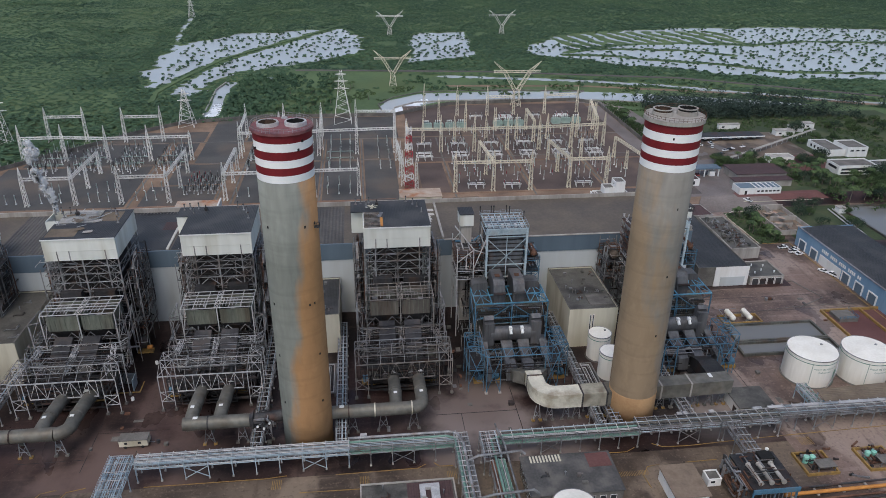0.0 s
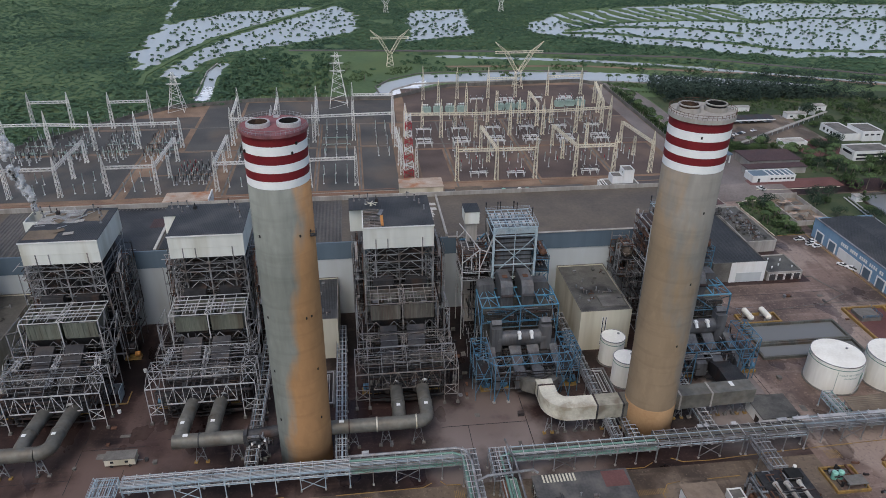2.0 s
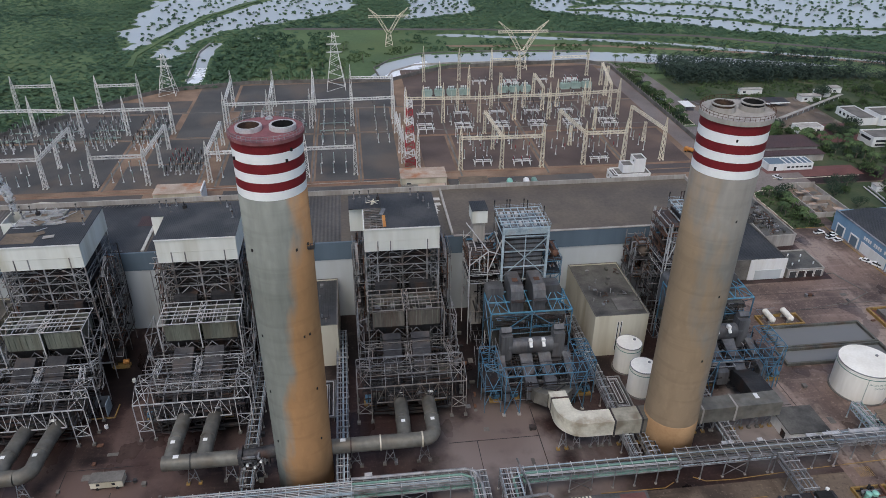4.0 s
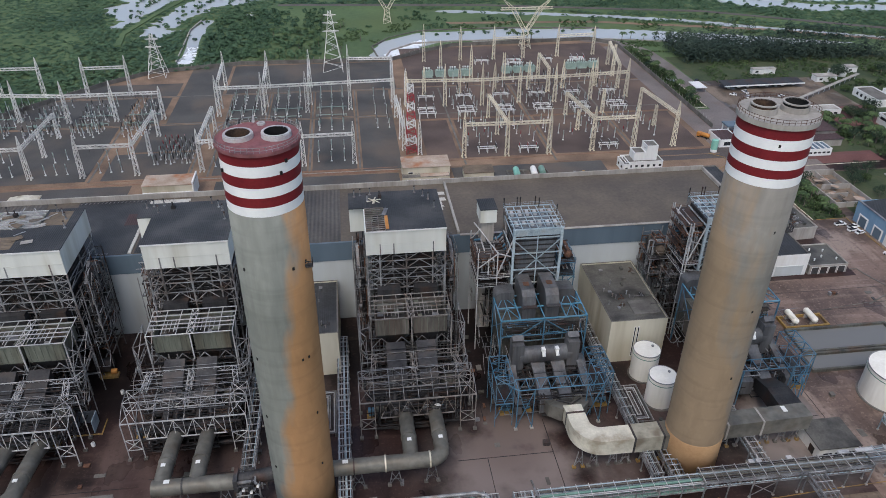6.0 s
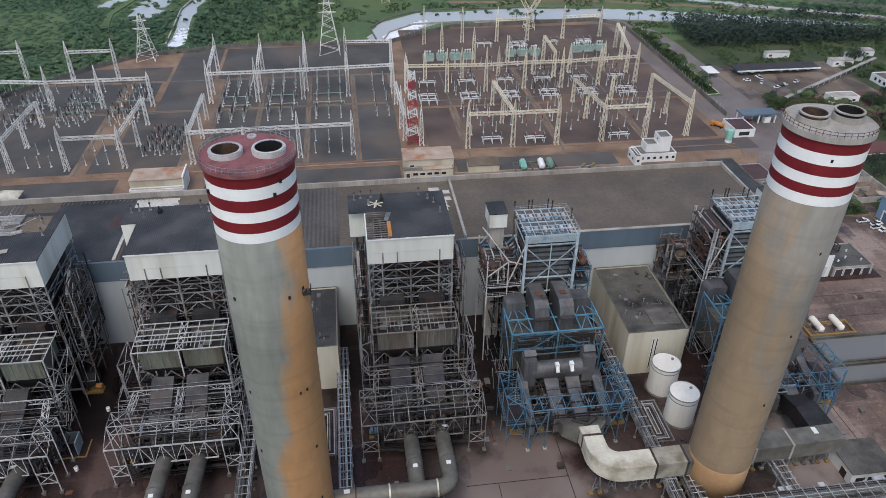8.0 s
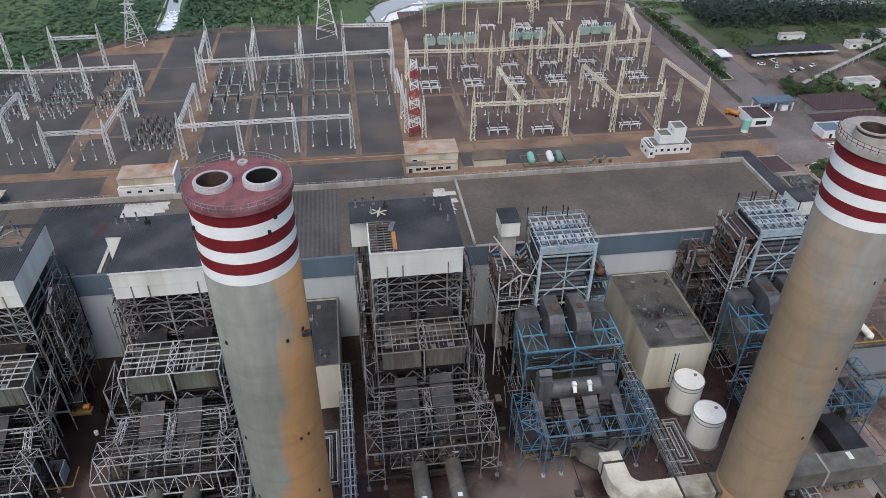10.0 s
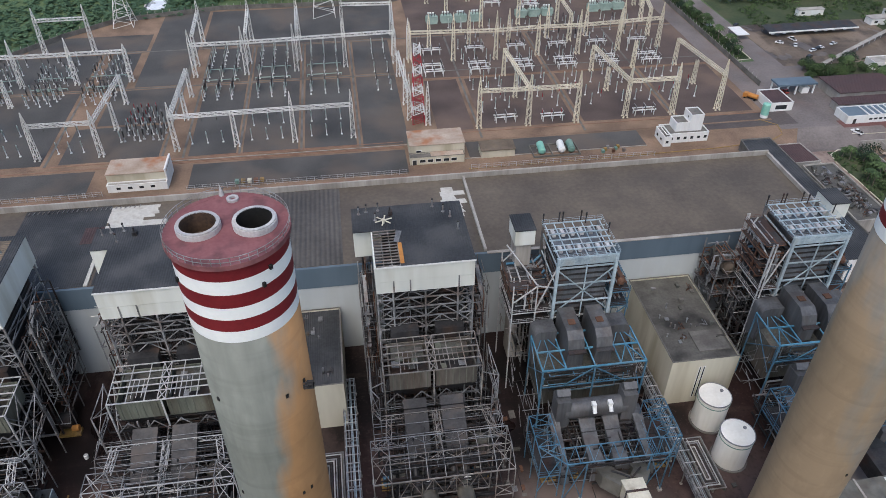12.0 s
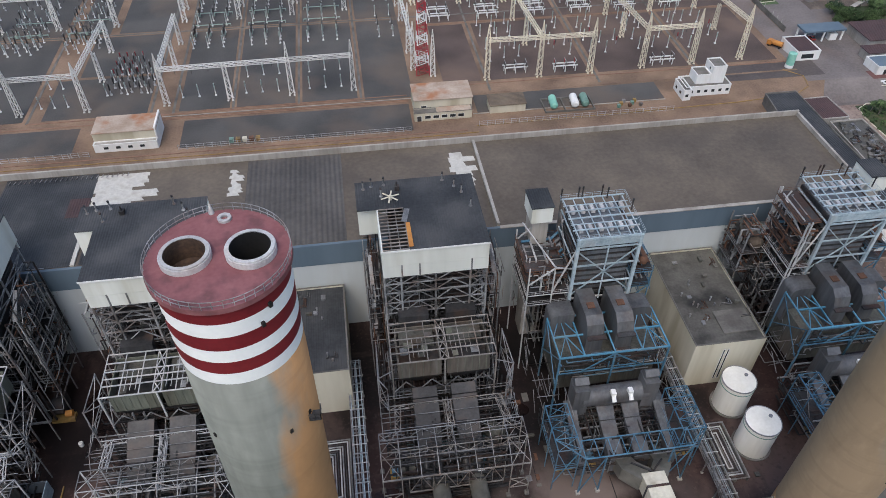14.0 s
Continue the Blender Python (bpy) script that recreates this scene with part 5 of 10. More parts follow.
    for k in (0.2, 24.3):
        for y0, y1 in ((yf + 0.4, 250.5), (250.5, 262.5)):
            for z0, z1 in zip(lv[:-1:2], lv[1::2]):
                cross(root, (X(k), y0, z0), (X(k), y1, z0), (X(k), y0, z1), (X(k), y1, z1), 0.28, STEEL)
    # side stair towers with landings
    for sgn, edge in ((-1, 0), (1, W)):
        xa, xb = sorted((X(edge + sgn * 0.4), X(edge + sgn * 4.0)))
        for z in (9, 13, 17, 21, 25, 29):
            gallery(root, xa + r.uniform(0, 0.8), 244.5 + r.uniform(-1, 3), xb - r.uniform(0, 0.8), 254 + r.uniform(-2, 4), z + r.uniform(-0.8, 0.8), STEEL)
        for y in (241.5, 248.5, 255.5):
            part("column", Shape().beam((X(edge + sgn * 4.0), y, 0), (X(edge + sgn * 4.0), y, 31.0 + r.uniform(-1, 2)), 0.36), STEEL, root)
        for i, z in enumerate((9, 13, 17, 21, 25, 29)):
            a, b = (243, 249) if i % 2 else (249, 243)
            part("stair_flight", Shape().beam((X(edge + sgn * 2.6), a, z), (X(edge + sgn * 2.6), b, z + 4), 0.9, 0.25), STEEL, root)
        pipework(root, xa, 241, 3, xb, 261, 33, 80, seed + 10 * sgn, (STEEL, STEEL_DARK, STEEL_DARK, RUST), 0.06, 0.22)
    pipework(root, X(1), 239.2, 8, X(23.5), 243.2, 34, 110, seed + 31, (STEEL, STEEL_DARK, STEEL_DARK), 0.06, 0.2)
    # air heater tier
    zt2, ya, yc = 21.6, 224.2, 236.2
    xs = [X(k) for k in (0.0, 4.2, 8.4, 11.4, 13.2, 16.4, 20.4, 24.4)]
    frame_grid(root, xs, [ya, 227.2, 229.2, 231.2, 233.6, yc], zt2, 0.34, pale_steel)
    gr = Shape()
    for a in (5.2, 6.4, 7.6, 14.2, 15.3, 17.6, 18.8):
        part("roof_bar", Shape().beam((X(a), 225.4, zt2 + 0.1), (X(a), 231, zt2 + 0.1), 0.18), pale_steel, root)
    for a in (11.4,):
        for y0, y1 in ((224.2, 227.2), (227.2, 231.2), (231.2, 236.2)):
            part("brace", Shape().beam((X(11.4), y0, zt2), (X(13.2), y1, zt2), 0.24).beam((X(13.2), y0, zt2), (X(11.4), y1, zt2), 0.24), pale_steel, root)
    for k in (0, 12.3, 24.4):
        part("column", Shape().beam((X(k), ya, 0 if k != 12.3 else 12), (X(k), ya, zt2), 0.5), pale_steel, root)
    for k in (0, 24.4):
        part("column", Shape().beam((X(k), 231, 0), (X(k), 231, zt2), 0.45), STEEL, root)
    for a, b in ((1.4, 11.6), (12.9, 23.2)):
        c = Shape().box(X(a), 225.2, 14.6, X(b), 225.5, 20.3).box(X(a), 235.7, 14.6, X(b), 236.0, 20.3).box(X(a), 225.5, 14.6, X(a) + 0.3, 235.7, 20.3).box(X(b) - 0.3, 225.5, 14.6, X(b), 235.7, 20.3)
        hc = part("air_heater_casing", c, CASING_BROWN if roof_kind == "bare_corner" else CASING_GREEN, root, "stained open-topped heater casing")
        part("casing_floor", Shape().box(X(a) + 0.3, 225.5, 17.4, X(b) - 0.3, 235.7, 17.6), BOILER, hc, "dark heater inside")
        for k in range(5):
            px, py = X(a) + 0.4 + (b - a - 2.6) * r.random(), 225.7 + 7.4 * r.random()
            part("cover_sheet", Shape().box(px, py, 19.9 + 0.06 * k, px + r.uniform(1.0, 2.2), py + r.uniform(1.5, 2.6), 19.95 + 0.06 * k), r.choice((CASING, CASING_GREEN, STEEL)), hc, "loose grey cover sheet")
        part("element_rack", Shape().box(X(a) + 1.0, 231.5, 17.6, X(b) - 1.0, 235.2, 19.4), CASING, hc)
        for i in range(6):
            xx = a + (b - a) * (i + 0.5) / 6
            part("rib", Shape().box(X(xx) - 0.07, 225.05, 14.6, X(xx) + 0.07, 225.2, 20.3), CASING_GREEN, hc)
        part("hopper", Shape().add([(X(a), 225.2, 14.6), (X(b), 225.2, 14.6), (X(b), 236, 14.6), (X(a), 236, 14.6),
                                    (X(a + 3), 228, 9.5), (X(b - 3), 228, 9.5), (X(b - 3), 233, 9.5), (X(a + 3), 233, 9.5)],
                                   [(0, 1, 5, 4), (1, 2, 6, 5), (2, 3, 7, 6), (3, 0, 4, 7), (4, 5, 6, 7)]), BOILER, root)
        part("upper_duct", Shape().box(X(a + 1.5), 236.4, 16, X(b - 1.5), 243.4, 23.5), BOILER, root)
    for a, b in ((0, 6), (6, 12.3), (12.3, 18.4), (18.4, 24.4)):
        m = (a + b) / 2
        part("brace", Shape().beam((X(a), ya, 10.8), (X(m), ya, 14.4), 0.3).beam((X(m), ya, 14.4), (X(b), ya, 10.8), 0.3), STEEL, root)
    for k in (0, 24.4):
        cross(root, (X(k), ya, 10.5), (X(k), 231, 10.5), (X(k), ya, 20.8), (X(k), 231, 20.8), 0.3, STEEL)
    # walkway ring with splayed corners
    ring = [(-3.2, 233), (-3.6, 222.5), (-1.6, 219.2), (26, 219.2), (28.2, 222.5), (27.6, 233)]
    for (ax, ay), (bx, by) in zip(ring[:-1], ring[1:]):
        part("ring_truss", Shape().truss((X(ax), ay, 12.6), (X(bx), by, 12.6), 1.6, max(2, int(math.hypot(bx - ax, by - ay) / 2.2)), 0.24, 0.15), pale_steel if ay < 220 else STEEL, root)
    for ax, ay in ring:
        part("column", Shape().beam((X(ax), ay, 0), (X(ax), ay, 19.5), 0.34), STEEL, root)
    for (ax, ay), (bx, by) in ((ring[0], ring[1]), (ring[1], ring[2]), (ring[3], ring[4]), (ring[4], ring[5])):
        cross(root, (X(ax), ay, 12.8), (X(bx), by, 12.8), (X(ax), ay, 19), (X(bx), by, 19), 0.22, STEEL)
        part("beam", Shape().beam((X(ax), ay, 19.2), (X(bx), by, 19.2), 0.28), STEEL, root)
    for k in (0, 24.4):
        part("beam", Shape().beam((X(k), 224.2, 19.2), (X(-3.6 if k == 0 else 28.2), 222.5, 19.2), 0.28), STEEL, root)
    # inclined links down to the fan bay
    for k in (0.4, 12.2, 24.2):
        part("link_truss", Shape().lattice((X(k), 219.2, 11.6), (X(k + (1.2 if k > 20 else -0.6 if k < 5 else 0)), 212.6, 11.2), 1.3, 1.3, 4, 0.2, 0.13), pale_steel, root)
    # fan bay frame
    z3 = 12.0
    bx0, bx1 = -4.6, 28.6
    for y in (212.6, 207.6):
        part("bay_truss", Shape().truss((X(bx0), y, z3), (X(bx1), y, z3), 2.6, 10, 0.24, 0.14), STEEL if y > 210 else pale_steel, root)
    part("bay_truss", Shape().truss((X(1.2), 202.4, 9.4), (X(22.6), 202.4, 9.4), 4.2, 8, 0.3, 0.19), pale_steel, root, "large pale front truss")
    part("beam", Shape().beam((X(bx0), 202.4, 9.4), (X(bx1), 202.4, 9.4), 0.34), pale_steel, root)
    part("beam", Shape().beam((X(bx0), 210.1, z3 - 0.1), (X(bx1), 210.1, z3 - 0.1), 0.2), STEEL, root)
    for k in (bx0, -0.4, 4.0, 8.0, 12.2, 16.4, 20.4, 24.2, bx1):
        part("beam", Shape().beam((X(k), 207.6, z3), (X(k), 212.6, z3), 0.22), STEEL, root)
        part("beam", Shape().beam((X(k), 202.4, 9.5), (X(k), 207.6, z3), 0.22), STEEL, root)
    for k in (bx0, -0.4, 24.2, bx1):
        for y in (202.4, 207.6, 212.6):
            leg = part("column", Shape().beam((X(k), y, 0), (X(k), y, z3 if y > 203 else 9.4), 0.32), pale_steel, root)
            part("footing", Shape().box(X(k) - 0.5, y - 0.5, 0, X(k) + 0.5, y + 0.5, 0.5), CONCRETE_DARK, leg, "square concrete footing")
    for a, b in ((bx0, -0.4), (24.2, bx1)):
        for y0, y1 in ((202.4, 207.6), (207.6, 212.6)):
            part("brace", Shape().beam((X(a), y0, 9.5 if y0 < 203 else z3), (X(b), y1, z3), 0.15).beam((X(b), y0, 9.5 if y0 < 203 else z3), (X(a), y1, z3), 0.15), pale_steel, root)
        part("brace", Shape().beam((X(a), 202.4, 2.6), (X(b), 202.4, 2.6), 0.2).beam((X(a), 202.4, 5.2), (X(b), 202.4, 5.2), 0.2).beam((X(a), 202.4, 2.6), (X(b), 202.4, 5.2), 0.2).beam((X(b), 202.4, 2.6), (X(a), 202.4, 5.2), 0.2), pale_steel, root)
    pipework(root, X(-4), 203.5, 8.5, X(28), 212.3, 11.8, 26, seed + 51, (STEEL_DARK, STEEL, STEEL_DARK), 0.05, 0.12)
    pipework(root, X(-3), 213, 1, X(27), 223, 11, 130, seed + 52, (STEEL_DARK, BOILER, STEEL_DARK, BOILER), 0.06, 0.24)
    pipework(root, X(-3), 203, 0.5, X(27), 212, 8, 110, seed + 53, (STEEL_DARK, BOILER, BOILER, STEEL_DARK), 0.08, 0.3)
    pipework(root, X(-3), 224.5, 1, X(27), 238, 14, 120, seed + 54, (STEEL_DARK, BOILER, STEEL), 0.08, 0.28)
    # ducts from the heaters into the fan bay
    for a, b in ((4.2, 10.0), (13.4, 19.2)):
        m = X((a + b) / 2)
        d = part("fan_duct", box_run(Shape(), [((m, 222.8, 11.8), (2.9, 0), 1.9), ((m, 217.0, 9.2), (2.9, 0), 1.9), ((m, 212.4, 7.6), (2.7, 0), 1.9), ((m, 210.4, 6.4), (2.5, 0), 1.8)]), DUCT_DARK, root, "soot-dark sloping boxed duct")
        for y, z in ((219.4, 10.3), (214.0, 8.2)):
            part("duct_flange", Shape().box(m - 3.1, y, z - 2.0, m + 3.1, y + 0.25, z + 2.1), STEEL_DARK, d)
        for o in (-1.5, 1.5):
            br = part("fan_branch", Shape().pipe([(m + o, 211.0, 6.6), (m + o, 208.6, 6.2), (m + o, 206.4, 4.6), (m + o, 203.6, 4.0)], 1.05, 14), DUCT_DARK, root, "dark round branch")
            part("expansion_ring", Shape().tube((m + o, 206.0, 4.45), (m + o, 205.2, 4.25), 1.3, n=16), PAINT_WHITE if o > 0 else STEEL, br, "pale joint ring")
    part("ladder_frame", Shape().lattice((X(11.7), 220.5, 11.4), (X(11.7), 208.0, 9.0), 1.1, 1.1, 9, 0.16, 0.11), pale_steel, root)
    part("round_fan", Shape().tube((X(21.6), 216.4, 5.6), (X(24.4), 213.4, 5.6), 1.9, n=18).tube((X(21.4), 216.6, 5.6), (X(21.6), 216.4, 5.6), 0.9, 1.9, n=18), CASING, root, "round grey fan housing")
    for k, y in ((10.4, 210.5), (11.8, 207.4), (20.6, 211.0), (2.4, 211.0)):
        part("oil_tank", Shape().tube((X(k), y, 0.4), (X(k), y, 4.6), 0.95, n=14).tube((X(k), y, 4.6), (X(k), y, 5.0), 0.95, 0.4, n=14), PAINT_TEAL_DULL, root, "dull teal upright tank")
    scaffold(root, X(-4.2), 239, 3, X(-0.2), 261, 33, 80, seed + 61, pale_steel)
    scaffold(root, X(24.6), 239, 3, X(28.6), 261, 33, 80, seed + 62, pale_steel)
    scaffold(root, X(-3.6), 213.5, 5, X(28), 223.5, 13.0, 90, seed + 63, STEEL)
    scaffold(root, X(0.5), 237, 9, X(24), 243, 24, 60, seed + 64, STEEL)
    for k in (1.5, 21.5):
        part("fan_casing", Shape().tube((X(k - 1.6), 206.5, 2.9), (X(k + 1.6), 206.5, 2.9), 2.3, n=20).box(X(k - 1.5), 206.5, 2.9, X(k + 1.5), 210, 5.0), DUCT, root, "round fan casing")
        m = part("motor", Shape().tube((X(k - 3.8), 206.5, 2.0), (X(k - 1.7), 206.5, 2.0), 1.0, n=14).box(X(k - 3.6), 205.6, 0.6, X(k - 2), 207.4, 1.2), STEEL_BLUE, root, "blue fan motor")
        part("plinth", Shape().box(X(k - 4.2), 204.9, 0, X(k + 2), 208.1, 0.7), PAINT_YELLOW, m, "yellow painted plinth")
    return root


grey_boiler(0.9, "bare_corner", "tall grey boiler house, white penthouse with a stripped roof corner", 100)
grey_boiler(-63.6, "whole", "tall grey boiler house with white penthouse and dark roof", 200)
grey_boiler(-110.2, "wrecked", "tall grey boiler house with torn patched penthouse roof", 300)
grey_boiler(-160.0, "whole", "tall grey boiler house with white penthouse and dark roof", 400)


def shoulder(s, x0, x1, y0, y1, z0, z1, k, side):
    """A duct block with one rounded top edge towards one side."""
    n = 6
    out = []
    xe = x1 if side > 0 else x0
    for i in range(n + 1):
        a = math.pi / 2 * i / n
        out.append((xe - side * k + side * k * math.sin(a), z1 - k + k * math.cos(a)))
    xo = x0 if side > 0 else x1
    prof = [(xo, z0), (xo, z1)] + out + [(xe, z0)]
    m = len(prof)
    v = [(x, y0, z) for x, z in prof] + [(x, y1, z) for x, z in prof]
    s.add(v, [(i, (i + 1) % m, m + (i + 1) % m, m + i) for i in range(m)] + [tuple(range(m)), tuple(range(2 * m - 1, m - 1, -1))])
    return s


def blue_boiler(x0, label, seed, gw=11.4, east=False):
    root = thing("boiler_tower", (x0 + 7.5, 240, 0), label, "boiler", "blue boiler towers")
    X = lambda k: x0 + k
    r = random.Random(seed)
    zt = 40.8
    # furnace skin and top grid
    part("furnace_casing", Shape().box(X(1.2), 240.6, 21, X(14), 253.6, 38.6), BOILER_BLUE, root, "pale blue-grey furnace casing")
    for z in np.arange(22, 38, 1.7):
        part("buckstay", Shape().prism([(X(0.9), 253.6), (X(0.9), 240.3), (X(14.3), 240.3), (X(14.3), 253.6)], z, z + 0.35), STEEL_DARK, root)
    part("front_fascia", Shape().box(X(0.2), 238.9, 38.4, X(15), 239.3, 40.6), STEEL_PALE, root, "pale blue fascia")
    # near-black top paints the shade seen in the gaps between the beams
    part("top_casing", Shape().box(X(0.8), 239.6, 37.4, X(14.6), 254, 38.5), BOILER, root, "near-black furnace top, painted shade between the beams")
    for y in (239.2, 242.4, 244.4, 246.6, 249.2, 251.4, 254.0):
        part("top_beam", Shape().beam((X(-0.6), y, zt), (X(15.8), y, zt), 0.42 if y not in (244.4, 251.4) else 0.28), STEEL_PALE, root)
    for i in range(7):
        part("top_beam", Shape().beam((X(0.2 + i * 2.5), 239.2, zt - 0.3), (X(0.2 + i * 2.5), 254, zt - 0.3), 0.32), STEEL_PALE, root)
    for i in range(12):
        x, y = X(1 + (i % 6) * 2.5), 243.4 + (i // 6) * 6.8
        part("hanger_plate", Shape().box(x, y - 1.2, zt - 0.9, x + 0.9, y + 1.2, zt - 0.1), STEEL_WHITE, root)
    for k, y in ((-0.4, 254), (4, 254.2), (5, 254.2), (10, 254.2), (11, 253), (15.6, 248)):
        part("vent_pipe", Shape().tube((X(k), y, zt), (X(k), y, zt + 3.0), 0.17, n=8).tube((X(k), y, zt + 2.6), (X(k), y, zt + 3.3), 0.26, n=8), STEEL_DARK, root)
    e = Shape().rail([(X(-0.6), 254.2, zt + 0.2), (X(-0.6), 239, zt + 0.2), (X(15.8), 239, zt + 0.2), (X(15.8), 254.2, zt + 0.2), (X(-0.6), 254.2, zt + 0.2)], 1.1, 2.0, 0.07)
    part("handrail", e, STEEL_PALE, root)
    # main columns, beams and X braces
    for k in (0, 15.2):
        for y in (239.1, 254.2):
            part("column", Shape().beam((X(k), y, 0), (X(k), y, zt), 0.75), STEEL_PALE if y < 240 else STEEL, root)
    part("column", Shape().beam((X(7.6), 239.1, 20), (X(7.6), 239.1, 38), 0.4), STEEL_PALE, root)
    lv = (12, 20.8, 26, 32, 37.6)
    for z in lv:
        part("beam", Shape().beam((X(0), 239.1, z), (X(15.2), 239.1, z), 0.5), STEEL_WHITE if z in (20.8,) else STEEL_PALE, root)
        for k in (0, 15.2):
            part("beam", Shape().beam((X(k), 239.1, z), (X(k), 254.2, z), 0.45), STEEL_PALE, root)
    cross(root, (X(0), 239.1, 22), (X(15.2), 239.1, 22), (X(0), 239.1, 37), (X(15.2), 239.1, 37), 0.4, STEEL_PALE)
    for k in (0, 15.2):
        cross(root, (X(k), 239.1, 21), (X(k), 254, 21), (X(k), 239.1, 37), (X(k), 254, 37), 0.36, STEEL)
        cross(root, (X(k), 239.1, 4), (X(k), 254, 4), (X(k), 239.1, 20), (X(k), 254, 20), 0.36, STEEL)
    # west gallery tower with pipes
    for z in (21.0, 24.4, 27.5, 30.5) + ((34, 37.5) if east else ()):
        gallery(root, X(-gw), 238.2 if z < 26 else 240.5, X(-0.8), 253, z, STEEL_WHITE if z < 26 else RUST, STEEL_DARK)
    for k, y in ((0.2 - gw, 238.4), (-5, 238.4), (0.2 - gw, 252.6), (-5.4, 252.6)):
        part("column", Shape().beam((X(k), y, 0), (X(k), y, 39.5 if east else 33.5), 0.45), STEEL_WHITE, root)
    for a, b in (((0.4 - gw, 252, 31), (-4.6, 250, 40)), ((-4.9, 238.4, 33), (0.6 - gw, 250, 38)), ((-4.9, 238.4, 25), (-0.2, 239.4, 37)), ((-4.9, 238.4, 33), (-0.2, 240, 30.5)), ((0.4 - gw, 238.4, 28), (-4.9, 238.4, 33)), ((-5, 238.4, 12), (-0.4, 239, 20)), ((-0.4, 239, 12), (-5, 238.4, 20))):
        part("brace", Shape().beam((X(a[0]), a[1], a[2]), (X(b[0]), b[1], b[2]), 0.42), STEEL_WHITE, root)
    for i in range(7):
        z = 28.2 + i * 0.5
        part("header_pipe", Shape().pipe([(X(0.9 - gw), 241.5 + i * 1.5, z), (X(-2 + r.uniform(-1, 1)), 241.5 + i * 1.5, z), (X(-1.2), 241.5 + i * 1.5, z + 2)], 0.34, 8), r.choice((STEEL_BLUE, RUST, STEEL, BOILER_BLUE)), root, "thick horizontal header pipe")
    pipework(root, X(0.4 - gw), 239, 21.5, X(-1), 252, 38 if east else 32, 90, seed, (RUST, STEEL, STEEL_DARK, STEEL_WHITE))
    pipework(root, X(-8), 240, 2, X(18), 256, 20, 150, seed + 1, (STEEL_DARK, STEEL, STEEL_DARK), 0.1, 0.3)
    # roof hut on its stem, west side
    H = (lambda k: X(k + 24.6)) if east else X
    hut = part("lift_hut", Shape().box(H(-8.9), 249.2, 38.0, H(-3.6), 256.3, 42.7), CLAD_WHITE, root, "small white lift machine hut")
    part("hut_roof", Shape().box(H(-9.1), 249.0, 42.7, H(-3.4), 256.5, 43.0), ROOF_DARK, hut)
    part("lift_shaft", Shape().box(H(-8.3), 250, 0, H(-4.2), 255.5, 38.0), CONCRETE, root, "concrete lift shaft")
    # east gallery with tank and pipes
    for z in (22, 27):
        gallery(root, X(15.8), 240, X(21.2), 251, z, STEEL_BLUE, STEEL_DARK)
    for y in (240.2, 250.8):
        part("column", Shape().beam((X(21), y, 0), (X(21), y, 28.5), 0.4), STEEL_BLUE, root)
        part("brace", Shape().beam((X(15.3), y, 16), (X(21), y, 21.5), 0.3), STEEL_BLUE, root)
    part("rusty_vessel", Shape().tube((X(19), 242, 28.6), (X(19), 249, 28.6), 1.3, n=14).tube((X(19), 241.2, 28.6), (X(19), 242, 28.6), 0.5, 1.3, n=14), RUST, root, "rusty horizontal vessel")
    pipework(root, X(16), 240, 22.5, X(21), 251, 30.5, 40, seed + 2, (RUST, STEEL, STEEL_BLUE, STEEL_DARK))
    # gas ducts over the mid tier
    for a, b in ((1.0, 5.2), (8.4, 12.6)):
        d = Shape()
        prof = [(238.5, 17.5), (238.5, 24.6), (229.6, 24.8), (227.6, 23.4), (226.6, 21.0), (226.2, 11), (232, 11)]
        m = len(prof)
        v = [(X(a), y, z) for y, z in prof] + [(X(b), y, z) for y, z in prof]
        d.add(v, [(i, m + i, m + (i + 1) % m, (i + 1) % m) for i in range(m)] + [tuple(range(m)), tuple(range(2 * m - 1, m - 1, -1))])
        g = part("gas_duct", d, DUCT_BLUE, root, "blue-grey boxed gas duct")
        for zf in (20.6, 15.0):
            part("duct_flange", Shape().box(min(X(a), X(b)) - 0.15, 225.1, zf, max(X(a), X(b)) + 0.15, 226.3, zf + 0.4), STEEL_DARK, g)
        part("duct_hatch", Shape().box(X((a + b) / 2 - 0.9), 231.7, 24.8, X((a + b) / 2 + 0.9), 233.5, 25.05), RUST, g)
    for sd, a, b in ((-1, -6.2, -0.2), (1, 13.8, 19.8)):
        part("shoulder_duct", shoulder(Shape(), min(X(a), X(b)), max(X(a), X(b)), 233.2, 238, 10, 21.4, 1.8, sd), DUCT_BLUE, root, "rounded grey shoulder duct")
    # blue mid frame
    z2 = 18.6
    xs = [X(k) for k in (-6.4, -0.3, 7.2, 13.9, 20.6)]
    frame_grid(root, xs, [222.6, 229, 235.2], z2, 0.55, STEEL_CYAN)
    for a, b in ((-6.4, -0.3), (13.9, 20.6)):
        for y0, y1 in ((222.6, 229), (229, 235.2)):
            m = (a + b) / 2
            part("brace", Shape().beam((X(a), y0, z2), (X(m), y1, z2), 0.3).beam((X(m), y1, z2), (X(b), y0, z2), 0.3).beam((X(m), y0, z2), (X(m), y1, z2), 0.3), STEEL_CYAN, root)
    for k in (-6.4, 7.2, 20.6):
        part("column", Shape().beam((X(k), 222.6, 0), (X(k), 222.6, z2), 0.55), STEEL_BLUE, root)
        part("column", Shape().beam((X(k), 235.2, 0), (X(k), 235.2, z2), 0.5), STEEL_BLUE, root)
    part("brace", Shape().beam((X(7.2), 222.6, z2 - 0.4), (X(-0.5), 222.6, 12.4), 0.4).beam((X(7.2), 222.6, z2 - 0.4), (X(15), 222.6, 12.4), 0.4), STEEL_BLUE, root)
